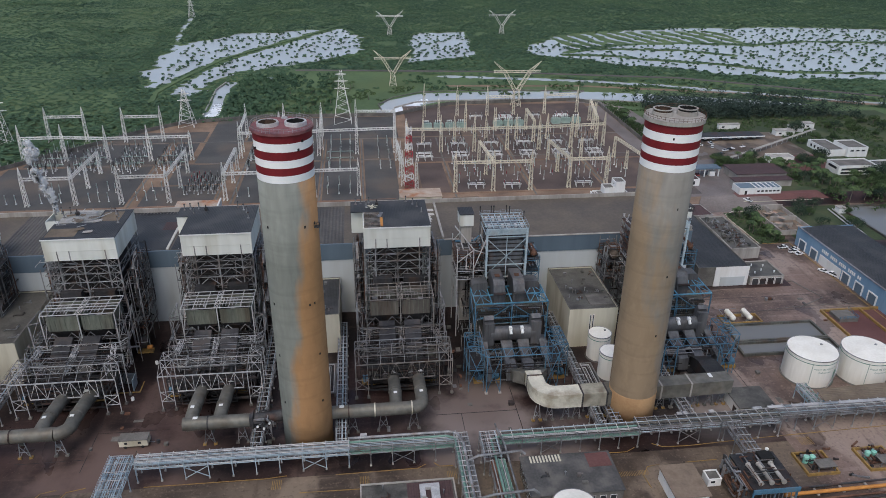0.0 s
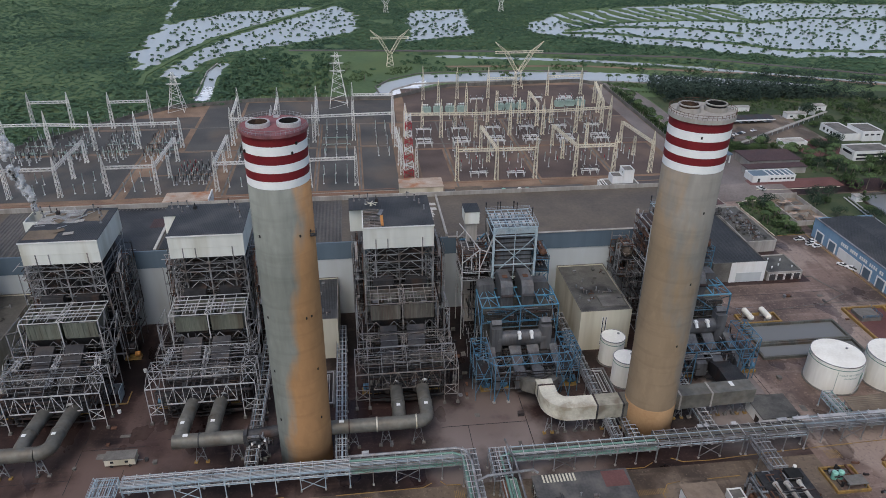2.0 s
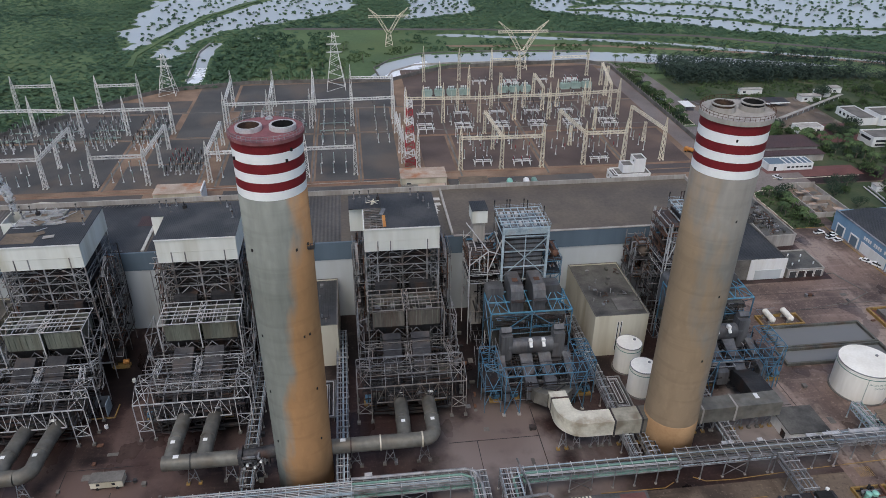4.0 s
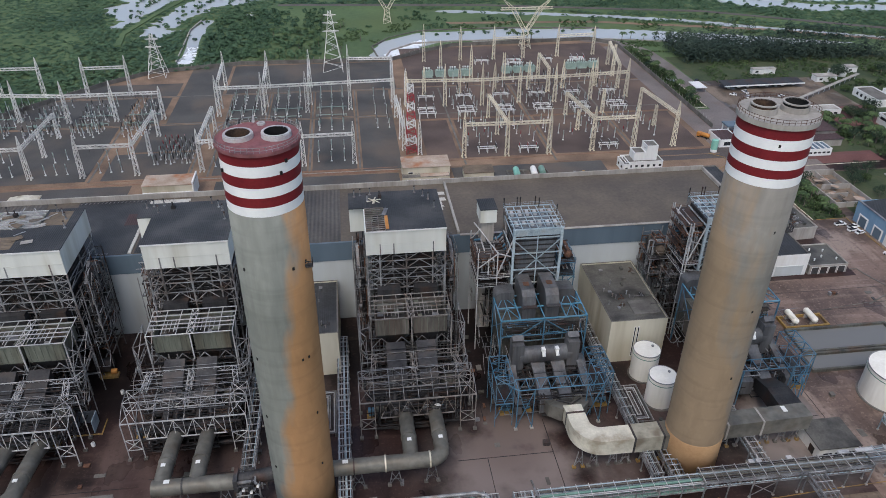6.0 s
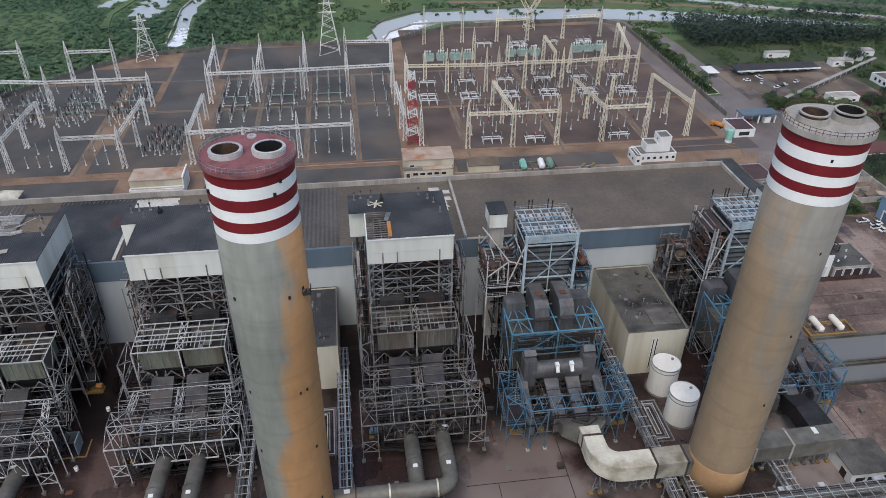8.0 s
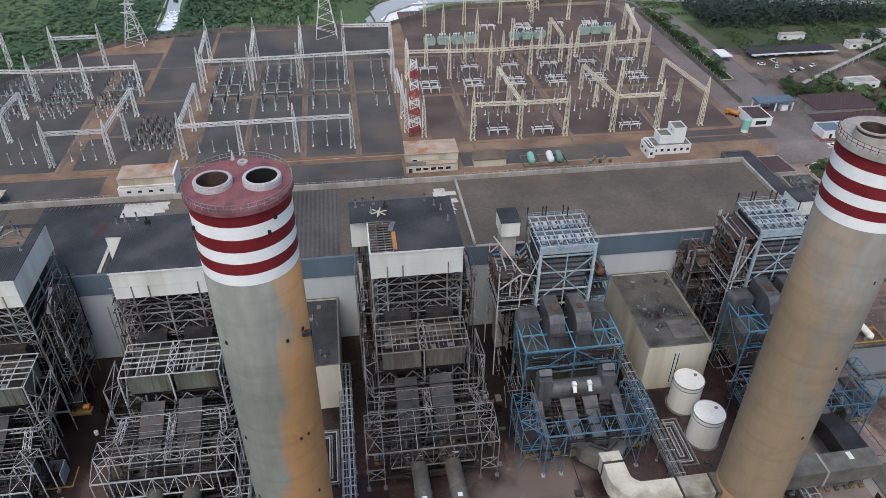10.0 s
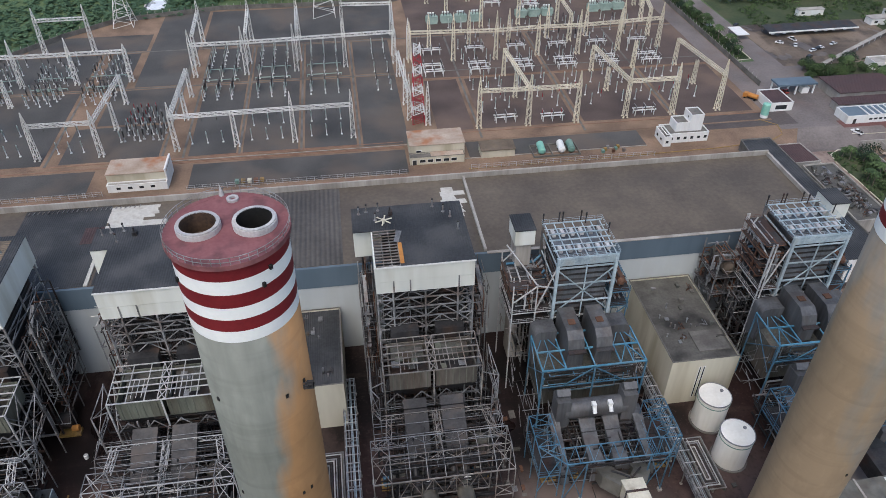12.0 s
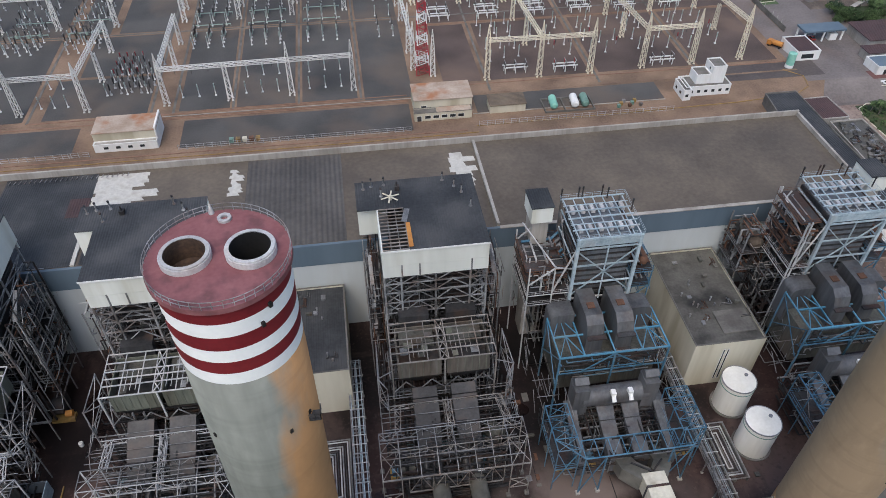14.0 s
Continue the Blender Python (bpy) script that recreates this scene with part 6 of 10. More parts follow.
    part("beam", Shape().beam((X(-6.4), 222.6, 12.4), (X(20.6), 222.6, 12.4), 0.4), STEEL_BLUE, root)
    for k in (-6.4, 20.6):
        cross(root, (X(k), 222.6, 8), (X(k), 235.2, 8), (X(k), 222.6, 18), (X(k), 235.2, 18), 0.3, STEEL_BLUE)
    part("heater_casing", Shape().box(X(-5.5), 225.5, 5, X(19.8), 238, 14.2), CASING, root, "dark stained heater casing")
    pipework(root, X(-6), 222.8, 9, X(20), 225.3, 16.5, 50, seed + 3, (STEEL_DARK, STEEL_BLUE, STEEL, STEEL_DARK), 0.07, 0.2)
    # drum duct with upright ends
    part("cross_duct", Shape().tube((X(-1.6), 217.6, 9.6), (X(14.8), 217.6, 9.6), 2.2, n=24), DUCT_BLUE, root, "big round horizontal duct")
    for k in (-2.2, 15.0):
        part("end_duct", Shape().box(X(k - 1.8), 215.6, 5.5, X(k + 1.8), 219.8, 14.2).beam((X(k), 217.6, 14.2), (X(k), 219, 15.3), 3.4, 3.0), DUCT_BLUE, root, "upright boxed duct end")
    for k in (5.0, 9.2):
        part("valve_actuator", Shape().box(X(k), 215.2, 11.4, X(k + 1.1), 216.6, 12.5).tube((X(k + 0.5), 215.3, 11.6), (X(k + 0.5), 214.2, 10.6), 0.55, n=10), PAINT_WHITE, root, "white valve actuator")
    for a, b in ((2.0, 6.2), (8.2, 12.4), (-5.5, -2.8), (16.2, 19)):
        v = [(X(a), 215.6, 8.0), (X(b), 215.6, 8.0), (X(b), 218.6, 8.0), (X(a), 218.6, 8.0), (X(a + 0.3), 203.5, 2.0), (X(b - 0.3), 203.5, 2.0), (X(b - 0.3), 203.8, 5.2), (X(a + 0.3), 203.8, 5.2)]
        part("fan_duct", Shape().add(v, [(0, 1, 5, 4), (1, 2, 6, 5), (2, 3, 7, 6), (3, 0, 4, 7), (4, 5, 6, 7), (0, 3, 2, 1)]), DUCT_BLUE, root, "sloping grey duct")
    # low blue frame with two wings
    zl = 11.2
    for y in (200.6, 205.2):
        part("bay_beam", Shape().beam((X(-5.4), y, zl - 0.6), (X(19.8), y, zl - 0.6), 0.34), STEEL_BLUE, root)
    for i in range(9):
        k = -5.4 + 25.2 * i / 8
        part("bay_beam", Shape().beam((X(k), 200.6, zl - 0.6), (X(k), 205.2, zl - 0.6), 0.28), STEEL_BLUE, root)
    for i in range(8):
        k, k2 = -5.4 + 25.2 * i / 8, -5.4 + 25.2 * (i + 1) / 8
        part("brace", Shape().beam((X(k), 200.6, zl - 0.6), (X(k2), 205.2, zl - 0.6), 0.18), STEEL_BLUE, root)
    for xa, xb, ya, yb in ((-11.4, -6.2, 202.5, 214.6), (18.2, 23.6, 203.8, 215.4)):
        n = 5
        for k in (xa, xb):
            part("wing_beam", Shape().beam((X(k), ya, zl + 0.8), (X(k), yb, zl + 0.8), 0.32), STEEL_BLUE, root)
            for y in (ya, (ya + yb) / 2, yb):
                part("column", Shape().beam((X(k), y, 0), (X(k), y, zl + 0.8), 0.28), STEEL_BLUE, root)
        for i in range(n):
            y = ya + (yb - ya) * i / (n - 1)
            part("wing_beam", Shape().beam((X(xa), y, zl + 0.8), (X(xb), y, zl + 0.8), 0.24), STEEL_BLUE, root)
            if i < n - 1:
                y2 = ya + (yb - ya) * (i + 1) / (n - 1)
                part("brace", Shape().beam((X(xa), y, zl + 0.8), (X(xb), y2, zl + 0.8), 0.15).beam((X(xb), y, zl + 0.8), (X(xa), y2, zl + 0.8), 0.15), STEEL_BLUE, root)
        cross(root, (X(xa), ya, 2), (X(xb), ya, 2), (X(xa), ya, zl), (X(xb), ya, zl), 0.24, STEEL_BLUE)
        gallery(root, X(xa), ya, X(xb), yb, 6.2, STEEL_BLUE)
    part("beam", Shape().beam((X(-11.4), 206, zl + 0.4), (X(-5.4), 200.6, zl - 0.6), 0.32), STEEL_BLUE, root)
    part("beam", Shape().beam((X(23.6), 205, zl + 0.4), (X(19.8), 200.6, zl - 0.6), 0.32), STEEL_BLUE, root)
    for k in (-5.4, -0.6, 15, 19.8):
        leg = part("column", Shape().beam((X(k), 200.6, 0), (X(k), 200.6, zl - 0.6), 0.4), STEEL_BLUE, root)
        part("footing", Shape().box(X(k) - 0.5, 200.1, 0, X(k) + 0.5, 201.1, 0.4), CONCRETE, leg)
    for a, b in ((-5.4, -0.6), (15, 19.8)):
        cross(root, (X(a), 200.6, 0.5), (X(b), 200.6, 0.5), (X(a), 200.6, zl - 1), (X(b), 200.6, zl - 1), 0.28, STEEL_BLUE)
    for k in (-8.2, -2.4, 17.0, 20.6):
        m = part("motor", Shape().tube((X(k - 1.3), 203.2, 2.2), (X(k + 1.3), 203.2, 2.2), 1.1, n=14).box(X(k - 1), 202.4, 1.0, X(k + 1), 204, 1.5).box(X(k - 0.6), 202.8, 3.2, X(k + 0.6), 203.8, 3.9), STEEL_BLUE, root, "blue fan motor")
        part("plinth", Shape().box(X(k - 1.8), 201.8, 0, X(k + 1.8), 204.6, 1.1), PAINT_YELLOW, m, "yellow painted plinth")
    pipework(root, X(-11), 203, 1, X(23), 222, 7, 130, seed + 4, (STEEL_DARK, BOILER, STEEL_DARK, STEEL, BOILER), 0.08, 0.22)
    scaffold(root, X(-11.2), 206, 3, X(-5.5), 236, 12, 50, seed + 5, STEEL)
    scaffold(root, X(-10.8), 239, 8, X(-1), 252, 31, 60, seed + 6, STEEL_BROWN)
    scaffold(root, X(15.8), 239, 8, X(21), 252, 28, 40, seed + 7, STEEL_BLUE)
    return root


blue_boiler(46.8, "tall boiler tower with pale-blue top frame and blue steelwork", 500)
blue_boiler(110.0, "tall boiler tower with pale-blue frame behind the tan chimney", 600, 6.2, True)

# tank vessel on its own stand between the blue boilers
st = thing("vessel_stand", (101.5, 251, 0), "dark pipe-crowded steel stand carrying a pale vessel", "tank stand")
for x in (98.0, 105):
    for y in (249.5, 259):
        part("column", Shape().beam((x, y, 0), (x, y, 27), 0.45), STEEL, st)
for z in (14, 20):
    gallery(st, 97.4, 249, 105.3, 259.4, z, STEEL)
part("vessel", Shape().tube((101.4, 249.6, 22.6), (101.4, 258.6, 22.6), 1.9, n=20).tube((101.4, 248.7, 22.6), (101.4, 249.6, 22.6), 0.8, 1.9, n=20), CASING, st, "pale stained horizontal vessel")
for x in (98.0, 105):
    part("brace", Shape().beam((x, 249.5, 6), (x, 259, 14), 0.3).beam((x, 259, 6), (x, 249.5, 14), 0.3), STEEL, st)
pipework(st, 97.6, 249.2, 10, 105.2, 259.2, 26, 70, 71, (STEEL_DARK, STEEL, RUST))
Shape.slim = 1.0


# ---------------------------------------------------------------- flue ducts to the chimneys
Shape.level = "yard"
def trestle(root, x, y, z, w=1.6):
    leg = Shape()
    for a in (-w, w):
        leg.beam((x + a, y, 0.4), (x + a * 0.4, y, z), 0.22)
    leg.beam((x - w * 0.8, y, z * 0.35), (x + w * 0.8, y, z * 0.35), 0.16).beam((x - w * 0.9, y, 0.6), (x + w * 0.6, y, z * 0.7), 0.14).beam((x + w * 0.9, y, 0.6), (x - w * 0.6, y, z * 0.7), 0.14)
    t = part("trestle", leg, STEEL, root)
    for a in (-w, w):
        part("footing", Shape().box(x + a - 0.5, y - 0.5, 0, x + a + 0.5, y + 0.5, 0.55), CONCRETE_DARK if (round(x) % 3) else PAINT_YELLOW, t, "square concrete footing")


def round_flue(risers, xa, xb, y, label, flange=()):
    root = thing("flue_duct", (risers[0], y, 0), label, "duct", "round flue ducts")
    z, r = 8.4, 2.0
    for i, x in enumerate(risers):
        pts = [(x, 208.5, 4.4), (x, 204, 4.6), (x, 196.5, 7.0), (x, y + 7.0, z), (x, y + 3.4, z)]
        if i == len(risers) - 1 and abs(x - xb) < 3:
            for k in range(1, 6):
                a = math.pi / 2 * k / 5
                pts.append((x - (3.4 - 3.4 * math.cos(a)) if xa < x else x + (3.4 - 3.4 * math.cos(a)), y + 3.4 - 3.4 * math.sin(a), z))
        else:
            pts.append((x, y + 0.4, z))
        p = part("branch", Shape().pipe(pts, r, 20), DUCT, root, "thick grey clad branch")
        part("joint_ring", Shape().tube((x, y + 8.0, z - 0.1), (x, y + 8.6, z - 0.15), r + 0.14, n=20), DUCT, p)
        part("white_sign", Shape().box(x - 0.6, y + 5.2, z + r - 0.06, x + 0.5, y + 6.2, z + r + 0.08), PAINT_WHITE, p)
    lo, hi = min(xa, xb), max(xa, xb)
    end = hi - 3.4 if abs(risers[-1] - hi) < 3 else hi
    h = part("header", Shape().tube((lo, y, z), (end, y, z), r + 0.05, n=24), DUCT, root, "thick grey clad header")
    for f in flange:
        part("joint_ring", Shape().tube((f, y, z), (f + 0.4, y, z), r + 0.2, n=24), DUCT_CREAM if f > 0 else STEEL_DARK, h)
    part("white_sign", Shape().box(lo + 3, y - 0.5, z + r + 0.02, lo + 4.4, y + 0.6, z + r + 0.14), PAINT_WHITE, h)
    k = max(2, int((hi - lo) / 9))
    for i in range(k):
        trestle(root, lo + (hi - lo) * (i + 0.7) / k, y, z - r + 0.15)
    return root


round_flue((8.95, 17.2), -11.6, 17.2, 180.6, "thick grey twin-branched flue duct leading to the chimney", (-6, 2, 13.5))
round_flue((-53.3, -44.8), -55.2, -35.4, 179.6, "thick grey twin-branched flue duct on trestles", (-48,))
round_flue((-96.3, -88.3), -150, -88.3, 179.0, "thick grey flue duct with twin branches and bend", (-104,))
# damper group between the duct end and the chimney
vg = thing("damper_group", (-32, 180, 0), "cluttered damper frame between duct and chimney", "damper")
part("damper_frame", Shape().box(-35.4, 177.2, 5.9, -34.4, 182.0, 10.9), STEEL_DARK, vg)
part("expansion_joint", Shape().tube((-34.4, 179.8, 8.4), (-25.9, 181.0, 8.4), 1.8, n=20), STEEL_DARK, vg)
for k in range(6):
    part("valve", Shape().tube((-34 + k * 0.9, 177.6, 6.6 + (k % 3)), (-34 + k * 0.9, 176.8, 6.8 + (k % 3)), 0.35, n=8), PAINT_WHITE if k % 2 else STEEL, vg)
pipework(vg, -35, 176.8, 4, -27, 182, 10, 30, 91, (STEEL_DARK, STEEL))
trestle(vg, -31, 180, 6.7)


DUCT_STAINED = material("stained_cream_cladding", (0.2, 0.19, 0.15), (0.4, 0.38, 0.31), 0.3, 1.0, 0.55, stain=(0.12, 0.09, 0.065), stain_amount=0.7, stain_scale=0.25)


ZD = 8.5
cd = thing("cream_flue", (60, 181, 0), "cream boxed flue duct curving to the tan chimney", "duct")
bend = [((54.9, 189.6, ZD), (2.5, 0), 2.5)]
for k in range(9):
    a = math.pi / 2 * k / 8
    bend.append(((60.2 - 5.3 * math.cos(a), 186.3 - 5.3 * math.sin(a), ZD), (2.6 * math.cos(a), 2.6 * math.sin(a)), 2.5))
bend.append(((67.6, 181.0, ZD), (0, 2.6), 2.5))
part("bend", box_run(Shape(), bend), DUCT_CREAM, cd, "cream clad bend")
part("straight", box_run(Shape(), [((68.1, 181.0, ZD), (0, 2.7), 2.55), ((75.6, 181.1, ZD), (0, 2.7), 2.55)]), DUCT_STAINED, cd, "stained cream straight length")
part("straight", box_run(Shape(), [((76.1, 181.1, ZD), (0, 2.7), 2.55), ((80.4, 181.3, ZD), (0, 2.7), 2.55)]), DUCT, cd, "grey clad straight length")
for x in (67.6, 75.6):
    part("joint_frame", Shape().box(x, 178.2, ZD - 2.7, x + 0.5, 183.9, ZD + 2.7), STEEL_DARK, cd)
part("joint_frame", Shape().box(52.3, 189.5, ZD - 2.7, 57.5, 190.0, ZD + 2.7), STEEL_DARK, cd)
part("throat", box_run(Shape(), [((54.9, 193.2, ZD - 0.3), (2.6, 0), 2.4), ((54.9, 190.0, ZD), (2.5, 0), 2.45)]), DUCT_CREAM, cd, "cream duct throat")
for sd in (-1, 1):
    br = part("inlet", box_run(Shape(), [((54.9 + sd * 4.2, 199.4, 5.2), (1.9, 0), 2.0), ((54.9 + sd * 3.9, 196.4, 6.6), (1.9, -sd * 0.6), 2.2), ((54.9 + sd * 1.5, 193.0, ZD - 0.3), (1.5, -sd * 1.2), 2.3)]), DUCT, cd, "grey flared inlet branch")
    part("inlet_cone", Shape().tube((54.9 + sd * 4.2, 199.3, 5.2), (54.9 + sd * 4.4, 202.0, 4.4), 1.9, 1.5, n=16), DUCT, br)
    part("seam", Shape().beam((54.9 + sd * 0.2, 193.4, ZD + 2.25), (54.9 + sd * 3.6, 196.6, ZD + 1.0), 0.4, 0.2), STEEL_DARK, br)
for x in (54, 58, 63.5, 67, 72, 78):
    trestle(cd, x, 180.4, ZD - 2.5, 1.2)
gd = thing("grey_flue", (108, 182, 0), "grey boxed flue duct leading from the tan chimney", "duct")
part("straight", box_run(Shape(), [((92.4, 182.4, ZD), (0, 2.6), 2.5), ((104.4, 182.7, ZD), (0, 2.6), 2.5)]), DUCT, gd)
part("straight", box_run(Shape(), [((104.9, 182.7, ZD), (0, 2.6), 2.5), ((119.0, 183.1, ZD), (0, 2.6), 2.5)]), DUCT, gd)
part("elbow", box_run(Shape(), [((115.4, 185.6, ZD), (3.4, 0), 2.5), ((115.6, 193.0, ZD - 0.4), (3.2, 0), 2.5), ((116.6, 201.0, 4.8), (2.6, 0), 2.2)]), STEEL_DARK, gd, "soot-dark elbow")
part("joint_frame", Shape().box(104.4, 179.9, ZD - 2.65, 104.9, 185.6, ZD + 2.65), CONCRETE, gd)
part("joint_frame", Shape().box(94.2, 179.7, ZD - 2.65, 94.7, 185.2, ZD + 2.65), CONCRETE, gd)
part("white_sign", Shape().box(111.8, 182.9, ZD + 2.52, 113.0, 185.0, ZD + 2.64), PAINT_WHITE, gd)
for x in (96, 101, 108, 113, 117):
    trestle(gd, x, 182.4, ZD - 2.5, 1.3)


# ---------------------------------------------------------------- tanks
TANK_WHITE = material("cream_white_tank_paint", (0.72, 0.7, 0.63), (0.88, 0.865, 0.8), 0.15, 1.2, 0.5, stain=(0.5, 0.44, 0.32), stain_amount=0.12, stain_scale=0.25, streak=True)


def tank(x, y, r, h, label, stair=True, band=True, words=(), cone=0.5):
    root = thing("storage_tank", (x, y, 0), label, "tank", "white storage tanks")
    part("shell", Shape().tube((x, y, 0.3), (x, y, h), r, n=56, cap=False), TANK_WHITE, root)
    part("roof", Shape().tube((x, y, h), (x, y, h + cone), r + 0.03, 0.3, n=56), TANK_WHITE, root)
    part("base_ring", Shape().ring((x, y, 0), r - 0.3, r + 0.5, 0, 0.35, 48), CONCRETE_DARK, root)
    if band:
        part("rim_band", Shape().ring((x, y, 0), r - 0.1, r + 0.07, h - 1.5, h - 1.25, 56), PAINT_GREEN, root, "thin green rim band")
    part("rim", Shape().ring((x, y, 0), r - 0.1, r + 0.12, h - 0.18, h + 0.05, 56), STEEL, root)
    if stair:
        s = Shape()
        for k in range(14):
            a = radians(-75 + k * 5)
            a2 = radians(-75 + (k + 1) * 5)
            s.beam((x + (r + 0.4) * math.cos(a), y + (r + 0.4) * math.sin(a), 0.3 + h * k / 14), (x + (r + 0.4) * math.cos(a2), y + (r + 0.4) * math.sin(a2), 0.3 + h * (k + 1) / 14), 0.5, 0.14)
        part("stair", s, STEEL, root, "spiral access stair")
        lad = Shape()
        for k in (0, 0.35, 1.5, 1.85):
            a = radians(-58) + k / r
            lad.beam((x + (r + 0.2) * math.cos(a), y + (r + 0.2) * math.sin(a), 0.2), (x + (r + 0.2) * math.cos(a), y + (r + 0.2) * math.sin(a), h * 0.62), 0.12)
        part("pipe_ladder", lad, PAINT_GREEN, root)
        part("level_line", Shape().beam((x + (r + 0.05) * math.cos(radians(-118)), y + (r + 0.05) * math.sin(radians(-118)), 0.4), (x + (r + 0.05) * math.cos(radians(-118)), y + (r + 0.05) * math.sin(radians(-118)), h - 1.5), 0.1), PAINT_GREEN, root)
    part("manhole", Shape().tube((x + r * 0.5, y + r * 0.2, h + 0.1), (x + r * 0.5, y + r * 0.2, h + 0.55), 0.45, n=12), STEEL, root)
    for row, (word, size, z) in enumerate(words):
        cv = bpy.data.curves.new("lettering", "FONT")
        cv.body, cv.size, cv.extrude = word, size, 0.0
        tmp = bpy.data.objects.new("lettering", cv)
        scene.collection.objects.link(tmp)
        dg = bpy.context.evaluated_depsgraph_get()
        me_ = bpy.data.meshes.new_from_object(tmp.evaluated_get(dg))
        wdt = max((v.co.x for v in me_.vertices), default=1)
        for v in me_.vertices:
            a = radians(-92) + (v.co.x - wdt / 2) / r + 0.1
            zz = z + v.co.y
            v.co = ((r + 0.04) * (1 + GROW) * math.cos(a), (r + 0.04) * (1 + GROW) * math.sin(a), zz * (1 + GROW))
        me_.materials.clear()
        me_.materials.append(PAINT_GREEN)
        bpy.data.objects.remove(tmp)
        ob = new("lettering", me_)
        ob.parent = root
        tagged(ob, "green painted lettering")
    return root


tank(155.6, 195.4, 8.35, 11.0, "big white water tank with green band and lettering", words=(("AGUA DE SERVICIO", 0.95, 7.6), ("CAPACIDAD", 0.85, 6.3)))
tank(174.9, 193.4, 8.35, 11.0, "big white water tank with green band and ladders", words=(("AGUA DE SERVICIO", 0.95, 7.6), ("CAPACIDAD", 0.85, 6.3)))
tank(84.8, 214.1, 4.1, 10.2, "slim white tank in the boiler yard", stair=False, band=True)
tank(85.2, 202.2, 4.1, 10.2, "slim white tank beside the tan chimney", stair=False, band=True)
tank(53.6, 136.6, 6.2, 7.4, "white domed tank in front of the dark shed", stair=False, band=False, cone=1.6)

# ---------------------------------------------------------------- basins, bunds, gas vessels
def basin(x0, y0, x1, y1, label, mat=None):
    s = Shape()
    t = 0.8
    s.box(x0 - t, y0 - t, 0, x1 + t, y0, 1.1).box(x0 - t, y1, 0, x1 + t, y1 + t, 1.1).box(x0 - t, y0, 0, x0, y1, 1.1).box(x1, y0, 0, x1 + t, y1, 1.1)
    root = thing("settling_basin", ((x0 + x1) / 2, (y0 + y1) / 2, 0), label, "basin", "settling basins")
    part("rim", s, CASING, root)
    part("water_surface", Shape().box(x0, y0, -0.1, x1, y1, 0.14), mat or WATER_DARK, root)


basin(141.5, 217.6, 177, 228.2, "dark concrete settling basin filled with grey water")
basin(139.5, 208.8, 177, 215.6, "long narrow concrete settling basin with grey water")
basin(262.5, 215, 400, 340.5, "wide rectangular reservoir with dark still water")
for x in (250.5, 253.0):
    solid("shore_pipe", Shape().pipe([(x, 215, 0.6), (x, 300, 0.6), (x + 4, 338, 0.6)], 0.35, 8), STEEL_WHITE, "long pale pipe lying on the bank beside the reservoir", "pipe", group="shore pipes", at=(x, 215, 0.25))
bund = thing("bund_wall", (200, 220, 0), "yellow-topped low bund walls around reddish pits", "bund")
for a, b, c, d in ((186.2, 206, 187.0, 236), (187, 235.4, 216, 236.2), (187, 205.2, 230, 206), (203, 206, 203.7, 235.4)):
    part("bund_side", Shape().box(a, b, 0, c, d, 1.1), PAINT_YELLOW, bund)
part("pit_floor", Shape().box(187, 206, 0.03, 203, 235.4, 0.1), PLAZA, bund, "dark oily red pit floor")
part("pit_floor", Shape().box(203.7, 206, 0.03, 216, 235.4, 0.1), PLAZA, bund, "dark oily red pit floor")
part("pit_platform", Shape().box(189, 227, 0.1, 197, 234, 1.6), CONCRETE_DARK, bund)
part("pit_rail", Shape().rail([(189, 227, 1.6), (197, 227, 1.6), (197, 234, 1.6)], 1.1, 1.6, 0.12), STEEL_BLUE, bund)

sk = thing("gas_vessel_skid", (150, 232.6, 0), "two white horizontal gas vessels in a yellow bund", "gas tank")
for a, b, c, d in ((141.8, 229.6, 158, 230.2), (141.8, 235.6, 158, 236.2), (141.8, 230.2, 142.4, 235.6), (157.4, 230.2, 158, 235.6)):
    part("bund_side", Shape().box(a, b, 0, c, d, 1.0), PAINT_YELLOW, sk)
for x in (145.8, 152.8):
    v = part("vessel", Shape().tube((x, 230.8, 2.3), (x, 236.6, 2.3), 1.1, n=20).tube((x, 230.1, 2.3), (x, 230.8, 2.3), 0.5, 1.1, n=20).tube((x, 236.6, 2.3), (x, 237.3, 2.3), 1.1, 0.5, n=20), TANK_WHITE, sk, "white rounded vessel")
    for y in (231.6, 235.4):
        part("saddle", Shape().box(x - 1, y - 0.2, 0, x + 1, y + 0.2, 1.4), CONCRETE, v)
part("pipes", Shape().pipe([(144, 229.9, 2.3), (142.6, 229.9, 2.3), (142.6, 237, 2.8), (150, 237.5, 2.8)], 0.12, 6), STEEL, sk)


